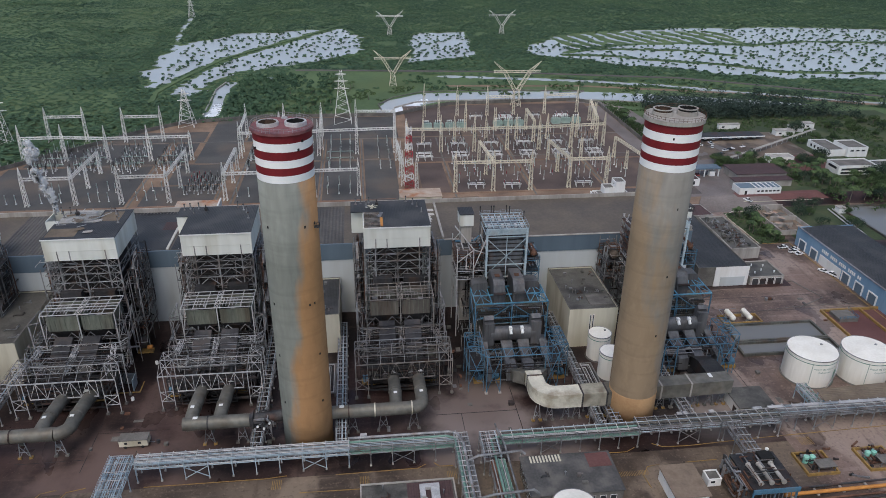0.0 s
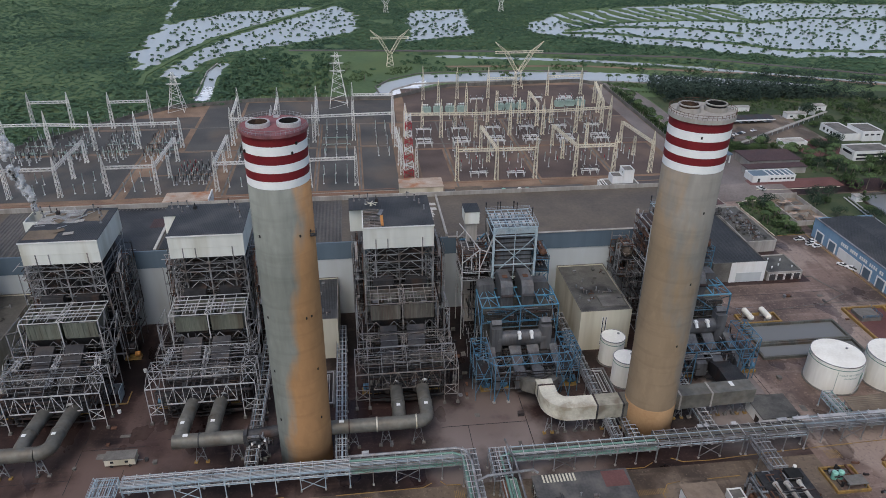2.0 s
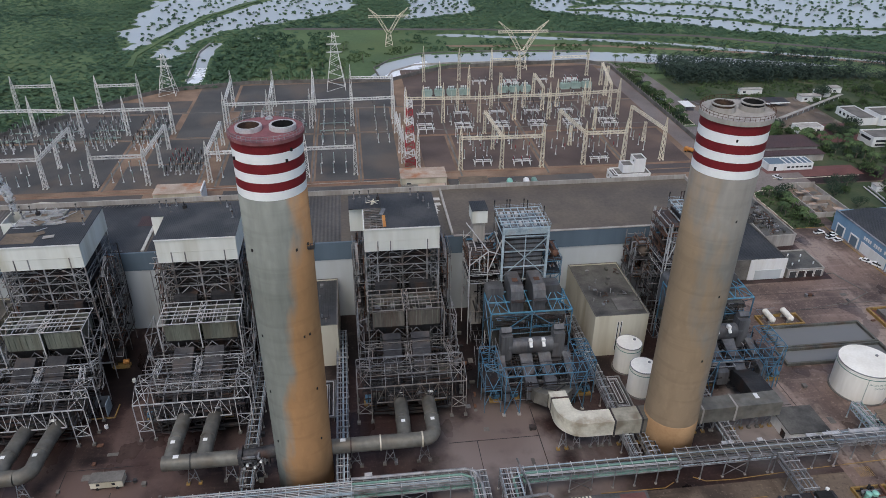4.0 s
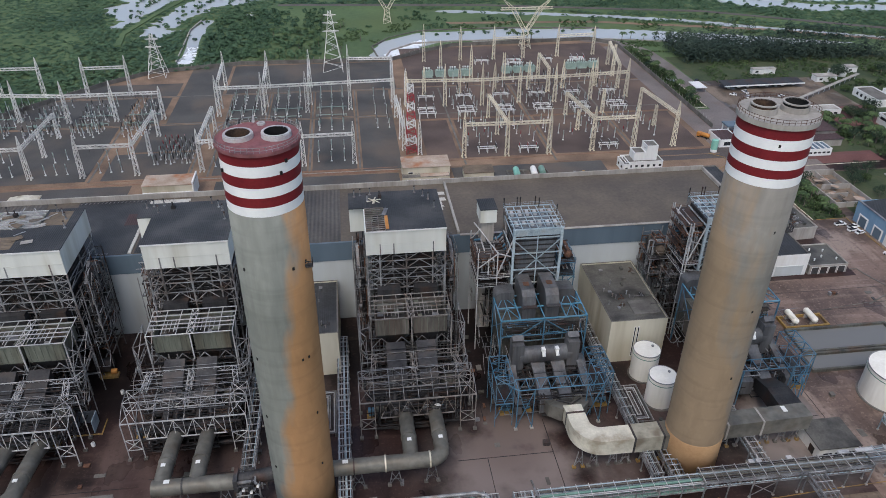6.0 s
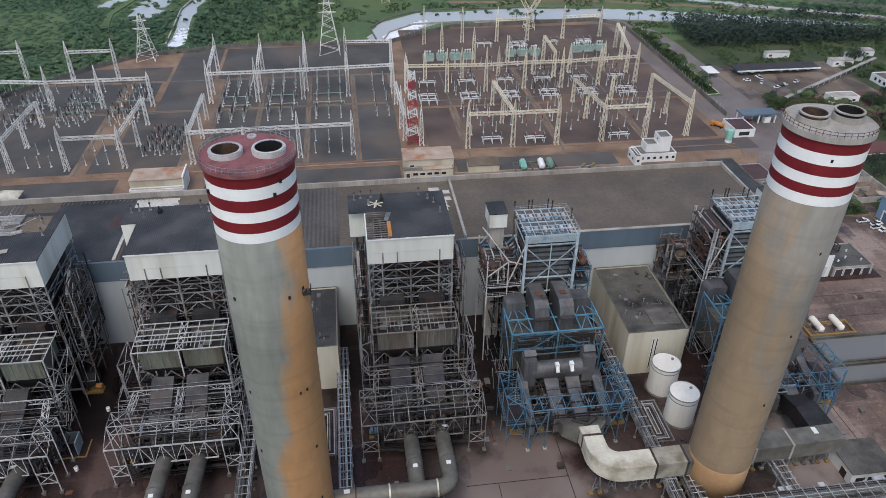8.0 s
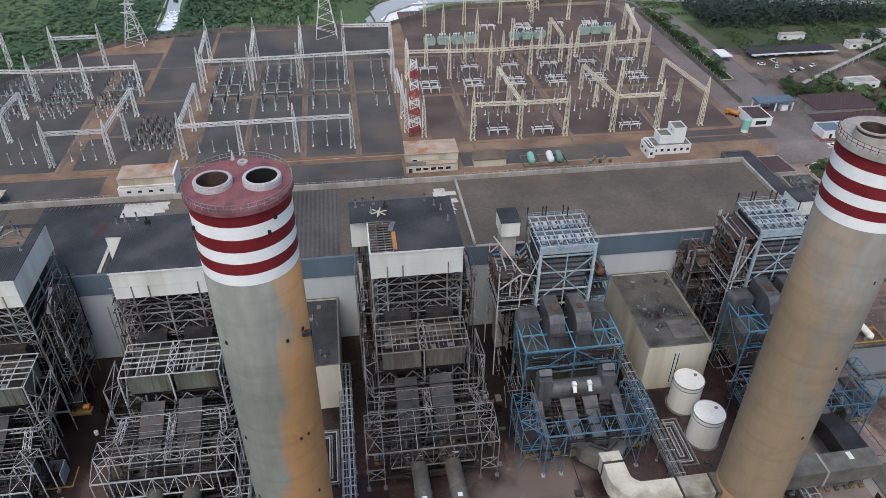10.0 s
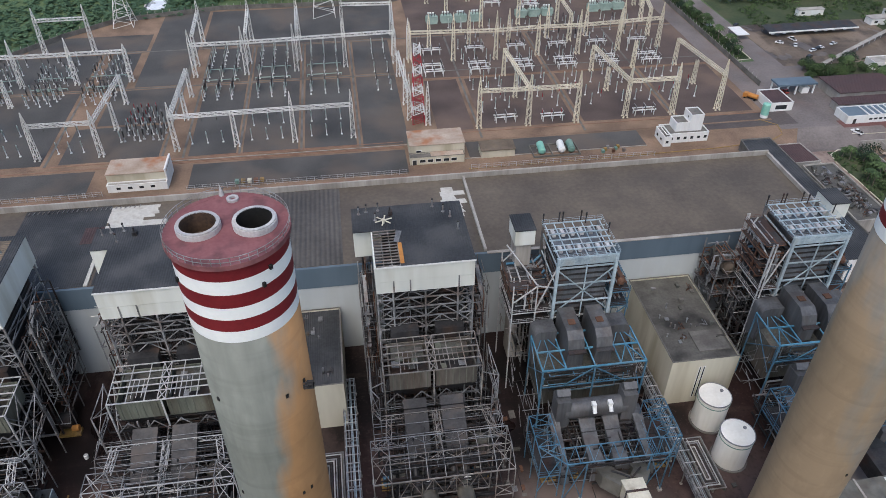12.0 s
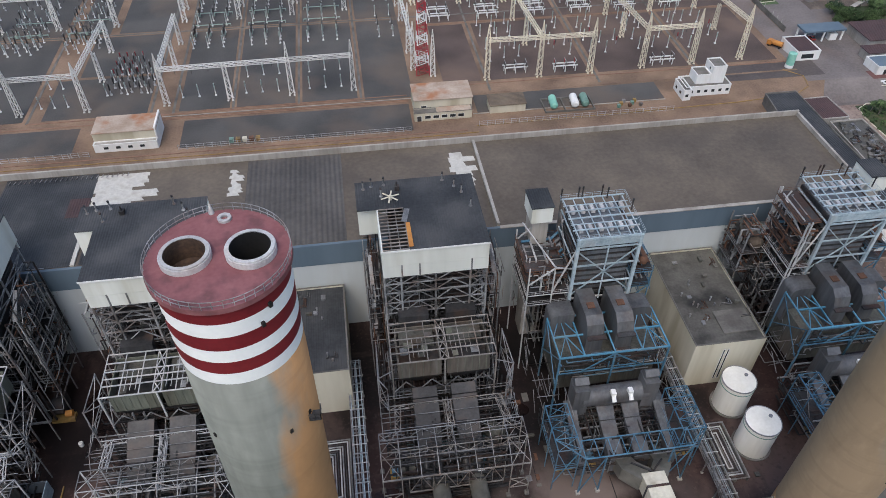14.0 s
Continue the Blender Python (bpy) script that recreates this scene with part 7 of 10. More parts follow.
# ---------------------------------------------------------------- pipe racks
def rack(name, axis, a0, a1, b0, b1, z, label, mat, pipes, bay=6.5, top=3.3, seed=1, rails=True):
    """A two-tier pipe rack along x or y: a0..a1 along its run, b0..b1 across. pipes: (offset, height, radius, material)."""
    P = (lambda a, b, c: (a, b, c)) if axis == "x" else (lambda a, b, c: (b, a, c))
    root = thing(name, P((a0 + a1) / 2, (b0 + b1) / 2, 0), label, "pipe rack", "pipe racks")
    n = max(1, round((a1 - a0) / bay))
    for i in range(n + 1):
        a = a0 + (a1 - a0) * i / n
        for b in (b0, b1):
            post = part("post", Shape().beam(P(a, b, 0.3), P(a, b, z + 0.4), 0.24), mat, root)
            part("footing", Shape().beam(P(a, b, 0), P(a, b, 0.45), 0.55), CONCRETE, post, "pale concrete footing")
        part("cross_beam", Shape().beam(P(a, b0, z - 0.2), P(a, b1, z - 0.2), 0.26).beam(P(a, b0, z - 1.8), P(a, b1, z - 1.8), 0.26), mat, root)
        if i % 5 == 2 and i < n:
            a2 = a0 + (a1 - a0) * (i + 1) / n
            part("brace", Shape().beam(P(a, b0, 0.6), P(a2, b0, z - 2), 0.16).beam(P(a2, b0, 0.6), P(a, b0, z - 2), 0.16), mat, root)
    for b in (b0, b1):
        part("side_rail", Shape().beam(P(a0, b, z), P(a1, b, z), 0.2).beam(P(a0, b, z - 1.7), P(a1, b, z - 1.7), 0.2), mat, root)
        part("side_lattice", Shape().truss(P(a0, b, z), P(a1, b, z), 1.7, max(2, round((a1 - a0) / 2.4)), 0.12, 0.11), mat, root)
    m = max(1, round((a1 - a0) / top))
    for i in range(m + 1):
        a = a0 + (a1 - a0) * i / m
        part("top_tie", Shape().beam(P(a, b0, z + 0.55), P(a, b1, z + 0.55), 0.15).beam(P(a, b0, z), P(a, b0, z + 0.6), 0.12).beam(P(a, b1, z), P(a, b1, z + 0.6), 0.12), STEEL_WHITE, root)
    for off, h, rad, pm in pipes:
        part("pipe", Shape().tube(P(a0 - 0.5, b0 + off, h), P(a1 + 0.5, b0 + off, h), rad, n=8), pm, root)
    if rails:
        part("handrail", Shape().rail([P(a0, b0 - 0.1, z), P(a1, b0 - 0.1, z)], 1.1, 3.2, 0.06), mat, root)
    return root


def pipes_for(w, z, n, seed, mats, rmax=0.17, low=None):
    """Pipes on two tiers; low: finish of the thick pipes on the lower tier."""
    r = random.Random(seed)
    up = max(3, round(n * 0.55))
    out = [(0.3 + (w - 0.6) * (i + r.uniform(-0.15, 0.15)) / (up - 1), z + 0.12 + r.uniform(-0.04, 0.1), r.uniform(0.08, rmax), r.choice(mats)) for i in range(up)]
    for i in range(n - up):
        thick = low is not None and i < 3
        out.append((0.3 + (w - 0.6) * (i + r.uniform(-0.1, 0.1)) / max(1, n - up - 1), z - 1.55 + r.uniform(0, 0.15), 0.3 if thick else r.uniform(0.1, rmax + 0.04), low if thick else r.choice(mats)))
    return out


def loops(root, x0, y0, x1, y1, z, n, step, r, mats):
    """Flat pipe loops nested in one another."""
    for i in range(n):
        k = i * step
        pts = [(x0 + k, y1, z), (x0 + k, y0 + k, z), (x1 - k, y0 + k, z), (x1 - k, y1 - k, z), (x0 + k + step * 0.6, y1 - k, z)]
        part("pipe_loop", Shape().pipe(pts, r, 8), mats[i % len(mats)], root)
    for x in (x0 + 0.3, (x0 + x1) / 2, x1 - 0.3):
        part("sleeper", Shape().box(x - 0.2, y0 - 0.2, 0, x + 0.2, y1, z - r), CONCRETE_DARK, root)


GREY_MIX = (STEEL, STEEL, DUCT, STEEL_WHITE, STEEL_DARK, STEEL_PALE)
COOL_MIX = (STEEL_PALE, STEEL, STEEL_PALE, STEEL_WHITE, STEEL)
rack("pipe_rack", "x", -66, -6, 165.2, 169.4, 6.6, "long grey steel pipe rack crossing the yard", STEEL_PALE, pipes_for(4.2, 6.6, 15, 1, COOL_MIX), seed=1)
rack("pipe_rack", "x", -6, 26, 165.4, 170.2, 6.4, "pipe rack with grey and sea-green pipes", STEEL, pipes_for(4.8, 6.4, 16, 2, GREY_MIX, low=PAINT_GREEN), seed=2)
rack("pipe_rack", "x", 39.5, 82, 165.0, 169.2, 6.4, "pipe rack with green lagged pipes and lattice ties", STEEL, pipes_for(4.2, 6.4, 15, 3, GREY_MIX, low=PAINT_GREEN), seed=3)
rack("pipe_rack", "x", 82, 128, 165.2, 170.2, 7.0, "long grey pipe rack in front of the tan chimney", STEEL, pipes_for(5.0, 7.0, 16, 4, GREY_MIX), seed=4)
rack("pipe_rack", "x", 128, 240, 167.2, 171.6, 7.0, "long grey pipe rack beside the white tanks", STEEL, pipes_for(4.4, 7.0, 15, 5, COOL_MIX), seed=5)
rack("pipe_rack", "y", 90, 168.5, -73.3, -67.2, 7.0, "pale blue-grey pipe rack turning towards the road", STEEL_PALE, pipes_for(6.1, 7.0, 18, 6, COOL_MIX), seed=6)
rack("pipe_rack", "y", 90, 168.5, 25.2, 29.4, 7.0, "pipe rack with sea-green pipes running to the road", STEEL, pipes_for(4.2, 7.0, 11, 7, (STEEL, PAINT_GREEN, STEEL_WHITE), low=PAINT_GREEN), seed=7, top=2.0)
rack("pipe_rack", "y", 158, 168.2, 33.0, 38.0, 7.0, "short ladder-like pipe rack at the crossing", STEEL, pipes_for(5.0, 7.0, 10, 8, GREY_MIX), seed=8, top=1.6)
rack("pipe_rack", "y", 90, 157.6, 34.6, 39.0, 5.2, "pipe rack with bundled green, white and rusty pipes", STEEL, [(0.25 + 0.44 * i, 5.55 + 0.12 * (i % 3), 0.19, (RUST, STEEL_WHITE, RUST, STEEL_WHITE, STEEL, PAINT_GREEN, PAINT_GREEN, STEEL_WHITE, PAINT_GREEN, PAINT_GREEN)[i]) for i in range(10)], seed=8, top=12, rails=False)
rack("pipe_rack", "y", 170.5, 236, -9.8, -6.6, 6.0, "narrow grey pipe rack running between boiler and chimney", STEEL, pipes_for(3.2, 6.0, 7, 9, GREY_MIX), seed=9, top=2.4)
rack("pipe_rack", "y", 170.5, 236, 70.4, 73.2, 6.0, "narrow grey pipe rack beside the blue boiler", STEEL, pipes_for(2.8, 6.0, 9, 10, GREY_MIX), seed=10, top=3.4)
rack("pipe_rack", "y", 170.5, 200, 100.2, 103.4, 5.0, "low grey cable rack under the grey duct", STEEL, pipes_for(3.2, 5.0, 6, 11, GREY_MIX), seed=11, top=2.0)
rack("pipe_rack", "y", 170, 182, 75.6, 79.0, 5.0, "low grey cable rack beside the tan chimney foot", STEEL, pipes_for(3.4, 5.0, 6, 12, GREY_MIX), seed=12, top=1.8)
rack("pipe_rack", "y", 152.5, 165, 109.6, 114.0, 7.0, "short pipe bridge to the pump deck", STEEL, pipes_for(4.4, 7.0, 8, 13, (STEEL, RUST, STEEL)), seed=13)
rack("pipe_rack", "y", 171.6, 183, 143.6, 147.0, 5.5, "pale green pipe bridge below the white tank", STEEL_PALE, pipes_for(3.4, 5.5, 8, 16, (PAINT_GREEN, STEEL_WHITE, STEEL)), seed=16, top=2.0)
rack("pipe_rack", "y", 172, 240, -34.8, -31.6, 5.5, "narrow grey pipe rack west of the rust-stained chimney", STEEL, pipes_for(3.2, 5.5, 6, 17, GREY_MIX), seed=17, top=2.4)
rack("pipe_rack", "y", 195, 240, -118.6, -114.8, 7.0, "blue-grey pipe rack beside the wrecked boiler", STEEL, pipes_for(3.8, 7.0, 8, 18, GREY_MIX), seed=18, top=2.4)
mf = thing("pipe_manifold", (77, 200, 0), "nested flat pipe loops on sleepers between tank and pipe rack", "pipe manifold", "pipe manifolds")
loops(mf, 73.8, 193.5, 80.4, 208.5, 1.2, 6, 0.55, 0.16, (STEEL, STEEL_DARK, STEEL_WHITE))
mf = thing("pipe_manifold", (-16, 212, 0), "nested flat pipe loops on sleepers beside the grey boiler", "pipe manifold", "pipe manifolds")
loops(mf, -20.5, 199.5, -10.6, 216.5, 1.6, 8, 0.6, 0.17, (STEEL, STEEL_WHITE, STEEL_DARK))
# big overhead pipe bends where the racks cross
for pts, rad, m, lb in (
        ([(-6, 169.6, 7.2), (24, 169.6, 7.2), (26.4, 168.5, 7.3), (27.6, 164, 7.4), (27.6, 92, 7.4)], 0.42, STEEL, "thick grey pipe bending over the rack"),
        ([(-6, 168.2, 6.9), (23, 168.2, 6.9), (25.4, 166.5, 7.2), (26.0, 92, 7.2)], 0.34, PAINT_GREEN, "thick sea-green pipe bending over the rack"),
        ([(38.4, 171.5, 7.3), (38.8, 167, 7.4), (39.6, 163, 7.3), (39.6, 92, 7.2)], 0.3, STEEL, "thick pale pipe bending off the rack"),
        ([(82, 167, 6.7), (40, 166.8, 6.7), (36, 165, 7.1), (36, 92, 7.1)], 0.34, PAINT_GREEN, "thick green pipe bending off the rack"),
        ([(28, 156.4, 7.6), (31, 157.6, 7.9), (43.5, 158.4, 7.9), (45, 158.4, 6.6)], 0.36, STEEL, "pale pipe crossing the racks"),
        ([(28.5, 141.6, 7.6), (33, 142.4, 7.9), (44, 143.0, 7.9), (45.5, 143.0, 6.4)], 0.36, STEEL, "pale pipe crossing the racks")):
    solid("pipe_run", Shape().pipe(pts, rad, 10), m, lb, "pipe", group="large pipes", at=pts[0])
# white lagged lengths on the long rack
for a, b in ((-2.5, -0.5), (96, 97.4), (98, 99.4), (106.5, 108), (121, 124), (126, 131), (134, 143), (150, 166)):
    solid("lagging_cover", Shape().box(a, 169.9, 7.32, b, 171.0, 7.62).box(a, 170.1, 7.0, a + 0.3, 170.8, 7.34).box(b - 0.3, 170.1, 7.0, b, 170.8, 7.34), STEEL_WHITE, "white flat lagging cover on the pipe rack", "cover", group="lagging covers", at=(a, 170, 7))

# ---------------------------------------------------------------- small works buildings in the foreground
building("flat_shed", -2.8, 128, 23.4, 153.6, 4.2, CONCRETE, ROOF_FLAT, "low flat-roofed shed with dark patched roof", parapet=0.3)
solid("roof_panel", Shape().box(10, 134, 3.92, 22.6, 153, 3.97), ROOF_RED, "dull red roof sheet area", "roof sheet", at=(16, 143, 3.9))
solid("roof_duct", Shape().box(13.5, 147, 3.97, 15, 151.5, 4.9).box(15, 150, 3.97, 19, 151.5, 4.9).box(16.5, 145, 3.97, 18.8, 149.6, 5.4), STEEL_WHITE, "white bent roof duct on a flat shed", "duct", at=(15, 149, 3.97))
roof_clutter(-1, 138, 20, 152, 3.92, 9, 21)
b2 = building("dark_shed", 43.6, 143.2, 69.6, 158.2, 5.2, CONCRETE_DARK, ROOF_SHED, "long dark-roofed shed with pale pilasters", windows=[("s", 45 + 3 * i, 1.0, 1.6, 2.6) for i in range(8)] + [("w", 145 + 2.6 * i, 0.8, 1.4, 2.8) for i in range(5)], over=0.4)
solid("roof_panel", Shape().box(62.5, 152.4, 5.46, 69.2, 158.0, 5.52), PLAZA, "red replacement roof sheet on the dark shed", "roof sheet", at=(66, 155, 5.45))
for i in range(10):
    solid("roof_strip", Shape().box(46 + i * 0.95, 155.6, 5.45, 46.5 + i * 0.95, 158.4, 5.49), PAINT_CREAM, "short pale translucent roof strip", "roof strip", group="roof strips", at=(46 + i * 0.95, 157, 5.45))
roof_clutter(47, 146, 60, 150, 5.45, 5, 22)
building("brown_roof_shed", 83.2, 139.2, 92.6, 151.2, 4.6, PAINT_WHITE, ROOF_PLAIN, "low white shed with a plain brown roof", windows=[("s", 84 + 2.4 * i, 1.2, 2.0, 1.4) for i in range(3)], over=0.5)
building("white_hut", 96.2, 146.8, 100.2, 150.6, 2.6, PAINT_WHITE, CONCRETE_DARK, "small white flat-roofed hut", windows=(("s", 97, 1.2, 1.2, 0.8),), parapet=0.15)
building("grey_shed", 119.6, 174.6, 131.4, 184.8, 4.2, PAINT_WHITE, ROOF_FLAT, "white shed with a flat grey roof near the duct", doors=(("w", 176.5, 0, 2.2, 2.6),), windows=[("s", 121 + 3.4 * i, 0.4, 2.6, 2.0) for i in range(3)], over=0.4)
building("control_hut", 200, 112, 214, 124, 4, PAINT_CREAM, ROOF_FLAT, "cream flat-roofed hut at the works edge")
# open canopy beside the big tanks
can = thing("tank_canopy", (168, 175, 0), "brown sheet canopy on posts over pumps", "canopy")
part("roof", Shape().add([(147.5, 171.4, 5.6), (190, 172.6, 5.6), (190, 180.4, 6.6), (147.5, 178.6, 6.6)] + [(147.5, 171.4, 5.8), (190, 172.6, 5.8), (190, 180.4, 6.8), (147.5, 178.6, 6.8)],
                         [(3, 2, 1, 0), (4, 5, 6, 7), (0, 1, 5, 4), (1, 2, 6, 5), (2, 3, 7, 6), (3, 0, 4, 7)]), ROOF_BROWN, can)
for i in range(8):
    for y in (172.4, 178.4):
        part("post", Shape().beam((148.5 + i * 5.6, y + 0.02 * i, 0), (148.5 + i * 5.6, y + 0.02 * i, 5.7 if y < 175 else 6.5), 0.28), STEEL_PALE, can)
pipework(can, 149, 172.5, 0.3, 189, 178.5, 3.6, 60, 93, (STEEL, PAINT_GREEN, STEEL_DARK, STEEL_BLUE))

# pump deck with three exchangers
pd = thing("pump_deck", (110, 144, 0), "dark equipment deck in a blue frame with three white exchangers", "equipment deck")
part("deck", Shape().box(103.8, 137, 6.6, 117, 151.4, 7.2), STEEL_DARK, pd)
for x in (104, 110.4, 116.8):
    for y in (137.2, 144, 151.2):
        part("column", Shape().beam((x, y, 0), (x, y, 7.0), 0.4), STEEL_BLUE, pd)
part("fascia", Shape().box(103.6, 136.6, 6.0, 117.2, 137.0, 7.5), STEEL_BLUE, pd, "blue edge beam")
for i, x in enumerate((106.5, 109.6, 113.2)):
    part("exchanger", Shape().tube((x, 138.8, 8.0), (x, 145.6, 8.0), 0.55, n=14).tube((x, 145.6, 8.0), (x, 146.2, 8.0), 0.75, n=14).tube((x, 138.4, 8.0), (x, 138.8, 8.0), 0.75, n=14), CONCRETE, pd, "pale stained exchanger tube")
part("motor_block", Shape().box(111, 147, 7.2, 115, 150.4, 8.8), BLACK, pd)
part("valve_head", Shape().tube((114.5, 150.6, 7.2), (114.5, 150.6, 9.2), 0.5, n=10), PAINT_WHITE, pd)
pipework(pd, 100.5, 137, 0.5, 104, 151, 8.5, 60, 94, (RUST, STEEL_DARK, STEEL, RUST))
pipework(pd, 104, 137.5, 7.3, 116.5, 151, 8.6, 22, 95, (STEEL_DARK, STEEL, RUST), 0.06, 0.16)
for i in range(9):
    part("drop_pipe", Shape().pipe([(106 + i * 1.2, 136.3, 6.4), (106 + i * 1.2, 136.0, 3 + 0.2 * (i % 3)), (107 + i * 1.2, 135.6, 0.2)], 0.14, 6), STEEL, pd)
# yellow bunds with green vessels
for x0_, sd in ((127.6, 1), (147.4, 2)):
    bb = thing("vessel_bund", (x0_ + 5, 152, 0), "yellow bund with green vessels and a grey canopy", "bund", "vessel bunds")
    for a, b, c, d in ((0, 0, 0.5, 9.5), (0.5, 0, 10, 0.5), (0.5, 9, 10, 9.5), (9.5, 0.5, 10, 9)):
        part("bund_side", Shape().box(x0_ + a, 147.5 + b, 0, x0_ + c, 147.5 + d, 0.9), PAINT_YELLOW, bb)
    for k in range(2):
        part("vessel", Shape().tube((x0_ + 2.2 + k * 1.9, 153, 0.3), (x0_ + 2.2 + k * 1.9, 153, 2.6), 0.85, n=14).tube((x0_ + 2.2 + k * 1.9, 153, 2.6), (x0_ + 2.2 + k * 1.9, 153, 2.95), 0.85, 0.3, n=14), PAINT_TEAL, bb, "green upright vessel")
    part("canopy", Shape().box(x0_ + 3.2, 147.9, 2.6, x0_ + 8.8, 151.4, 2.8), CONCRETE_DARK, bb, "flat grey canopy")
    for px_ in (3.4, 8.6):
        for py_ in (148.2, 151.1):
            part("post", Shape().beam((x0_ + px_, py_, 0), (x0_ + px_, py_, 2.6), 0.2), STEEL, bb)
    pipework(bb, x0_ + 1, 149, 0.2, x0_ + 9, 156, 2.5, 24, 96 + sd, (STEEL_DARK, STEEL, RUST))
op = [(116, 140.6, 0.9), (150, 141.2, 0.9), (230, 146, 0.9)]
solid("orange_pipe", Shape().pipe(op, 0.55, 10), PAINT_ORANGE, "long thick orange-yellow pipe on the ground", "pipe", at=op[0])
for k in range(14):
    x = 118 + k * 8
    solid("pipe_support", Shape().box(x, 139.6 + 0.045 * (x - 116), 0, x + 0.6, 142.2 + 0.045 * (x - 116), 0.45), CONCRETE, "low concrete pipe support block", "support", group="pipe supports", at=(x, 141, 0))
for y, m in ((138.4, RUST), (137.2, STEEL_DARK), (143.0, STEEL_DARK)):
    solid("ground_pipe", Shape().pipe([(118, y, 0.5), (160, y + 1, 0.5), (240, y + 5, 0.5)], 0.3, 8), m, "dark pipe lying along the works road", "pipe", group="ground pipes", at=(118, y, 0.5))
# scattered equipment and scrap on the apron
r_ = random.Random(33)
for k in range(26):
    x, y = r_.uniform(136, 175), r_.uniform(143.5, 160)
    s = Shape().beam((x, y, 0.3), (x + r_.uniform(-3, 3), y + r_.uniform(-2, 2), 0.3), 0.5).beam((x, y, 0), (x, y, 0.8), 0.4)
    solid("scrap_beam", s, r_.choice((RUST, STEEL_DARK, STEEL)), "rusty scrap steel lying on the apron", "scrap", group="scrap pieces", at=(x, y, 0))
for k in range(90):
    x, y = r_.choice(((r_.uniform(-118, 120), r_.uniform(171, 199)), (r_.uniform(132, 186), r_.uniform(173, 260)), (r_.uniform(-38, -29), r_.uniform(186, 240)), (r_.uniform(28, 34), r_.uniform(198, 240))))
    if math.hypot(x + 18.7, y - 181.7) < 9 or math.hypot(x - 86.3, y - 181.7) < 9 or (138 < x < 179 and 206 < y < 237) or math.hypot(x - 155.6, y - 195.4) < 10 or math.hypot(x - 174.9, y - 193.4) < 10:
        continue
    w, d, h = r_.uniform(0.5, 1.8), r_.uniform(0.5, 1.6), r_.uniform(0.3, 1.3)
    s = Shape().box(x - w / 2, y - d / 2, 0, x + w / 2, y + d / 2, h * 0.85).box(x - w / 2 - 0.08, y - d / 2 - 0.08, h * 0.85, x + w / 2 + 0.08, y + d / 2 + 0.08, h)
    solid("yard_box", s, r_.choice((STEEL, STEEL_DARK, CONCRETE_DARK, RUST, CASING)), "small equipment box standing in the yard", "equipment box", group="yard boxes", at=(x, y, 0))

# kerbs and road paint
for pth, lb in (([(-64, 163.2), (-30, 163.0), (-24, 163.6)], 1), ([(-10, 162.6), (14, 162.8), (16.5, 164.2)], 2), ([(19, 164.6), (20.5, 163.0), (24.5, 162.8)], 3), ([(60, 163.4), (78, 163.2), (81, 164.8)], 4), ([(87, 166.0), (90, 164.2), (98, 163.9), (119, 165.0), (240, 168.6)], 5), ([(-20, 156.5), (8, 156.0), (20, 156.0)], 6), ([(-95, 158), (-92, 163.6), (-88, 164.6)], 7), ([(-80, 164.6), (-85, 163.4), (-88, 156)], 8), ([(80, 148), (79.5, 153), (82, 156.4), (86, 157)], 9), ([(94, 157), (104, 157.2)], 10)):
    struct("kerb_%d" % lb, strip(pth, 0.2, 0.03, 0.14), PAINT_YELLOW, "yellow painted road kerb")
for x0_, y0_, n_ in ((70.8, 153.2, 22), (-3, 157.6, 6), (22.4, 157.2, 6), (133.5, 160.5, 9), (-28, 158.5, 6)):
    for k in range(n_):
        solid("road_stripe", Shape().box(x0_ + k * 0.5, y0_, 0.04, x0_ + k * 0.5 + 0.15, y0_ + (2.0 if n_ > 10 else 3.6), 0.052), PAINT_YELLOW, "worn yellow road stripe", "road marking", group="road stripes", at=(x0_ + k * 0.5, y0_, 0.04))

# site trailer
tr = thing("site_trailer", (-71, 182, 0), "cream box trailer with a grey roof parked in the yard", "trailer")
part("body", Shape().box(-75.2, 180.3, 0.7, -66.8, 183.7, 2.9), PAINT_CREAM, tr)
part("roof", Shape().box(-75.35, 180.15, 2.9, -66.65, 183.85, 3.1), CONCRETE_DARK, tr)
for x in (-73.6, -69.6):
    part("window", Shape().box(x, 180.22, 1.6, x + 0.9, 180.3, 2.3), GLASS_DARK, tr)
for x in (-73.5, -68.4):
    part("wheel", Shape().tube((x, 180.2, 0.45), (x, 183.8, 0.45), 0.45, n=14), RUBBER, tr)
part("tow_bar", Shape().beam((-66.8, 182, 0.7), (-65.2, 182, 0.6), 0.2), STEEL, tr)

# slab joints and cover plates in the boiler yard
for k, (a, b, c, d) in enumerate(((48.6, 171.5, 48.85, 199), (22, 186.4, 48.6, 186.6), (30.2, 171.5, 30.4, 186.4), (-60, 190.2, -36, 190.4), (-84, 171.2, -83.8, 199), (-83.8, 188, -62, 188.2), (-104, 176.4, -84, 176.6), (-70, 171.2, -69.8, 179), (66.5, 196, 66.7, 226), (31.6, 200, 31.8, 240), (-36.4, 186, -36.2, 236), (104, 190.4, 130, 190.6), (131.2, 172, 131.4, 204), (150, 238.6, 205, 238.8), (141, 250, 190, 250.2))):
    struct("trim_joint_%d" % (k + 1), Shape().box(a, b, 0.0, c, d, 0.045), BOILER, "narrow dark joint between yard slabs")
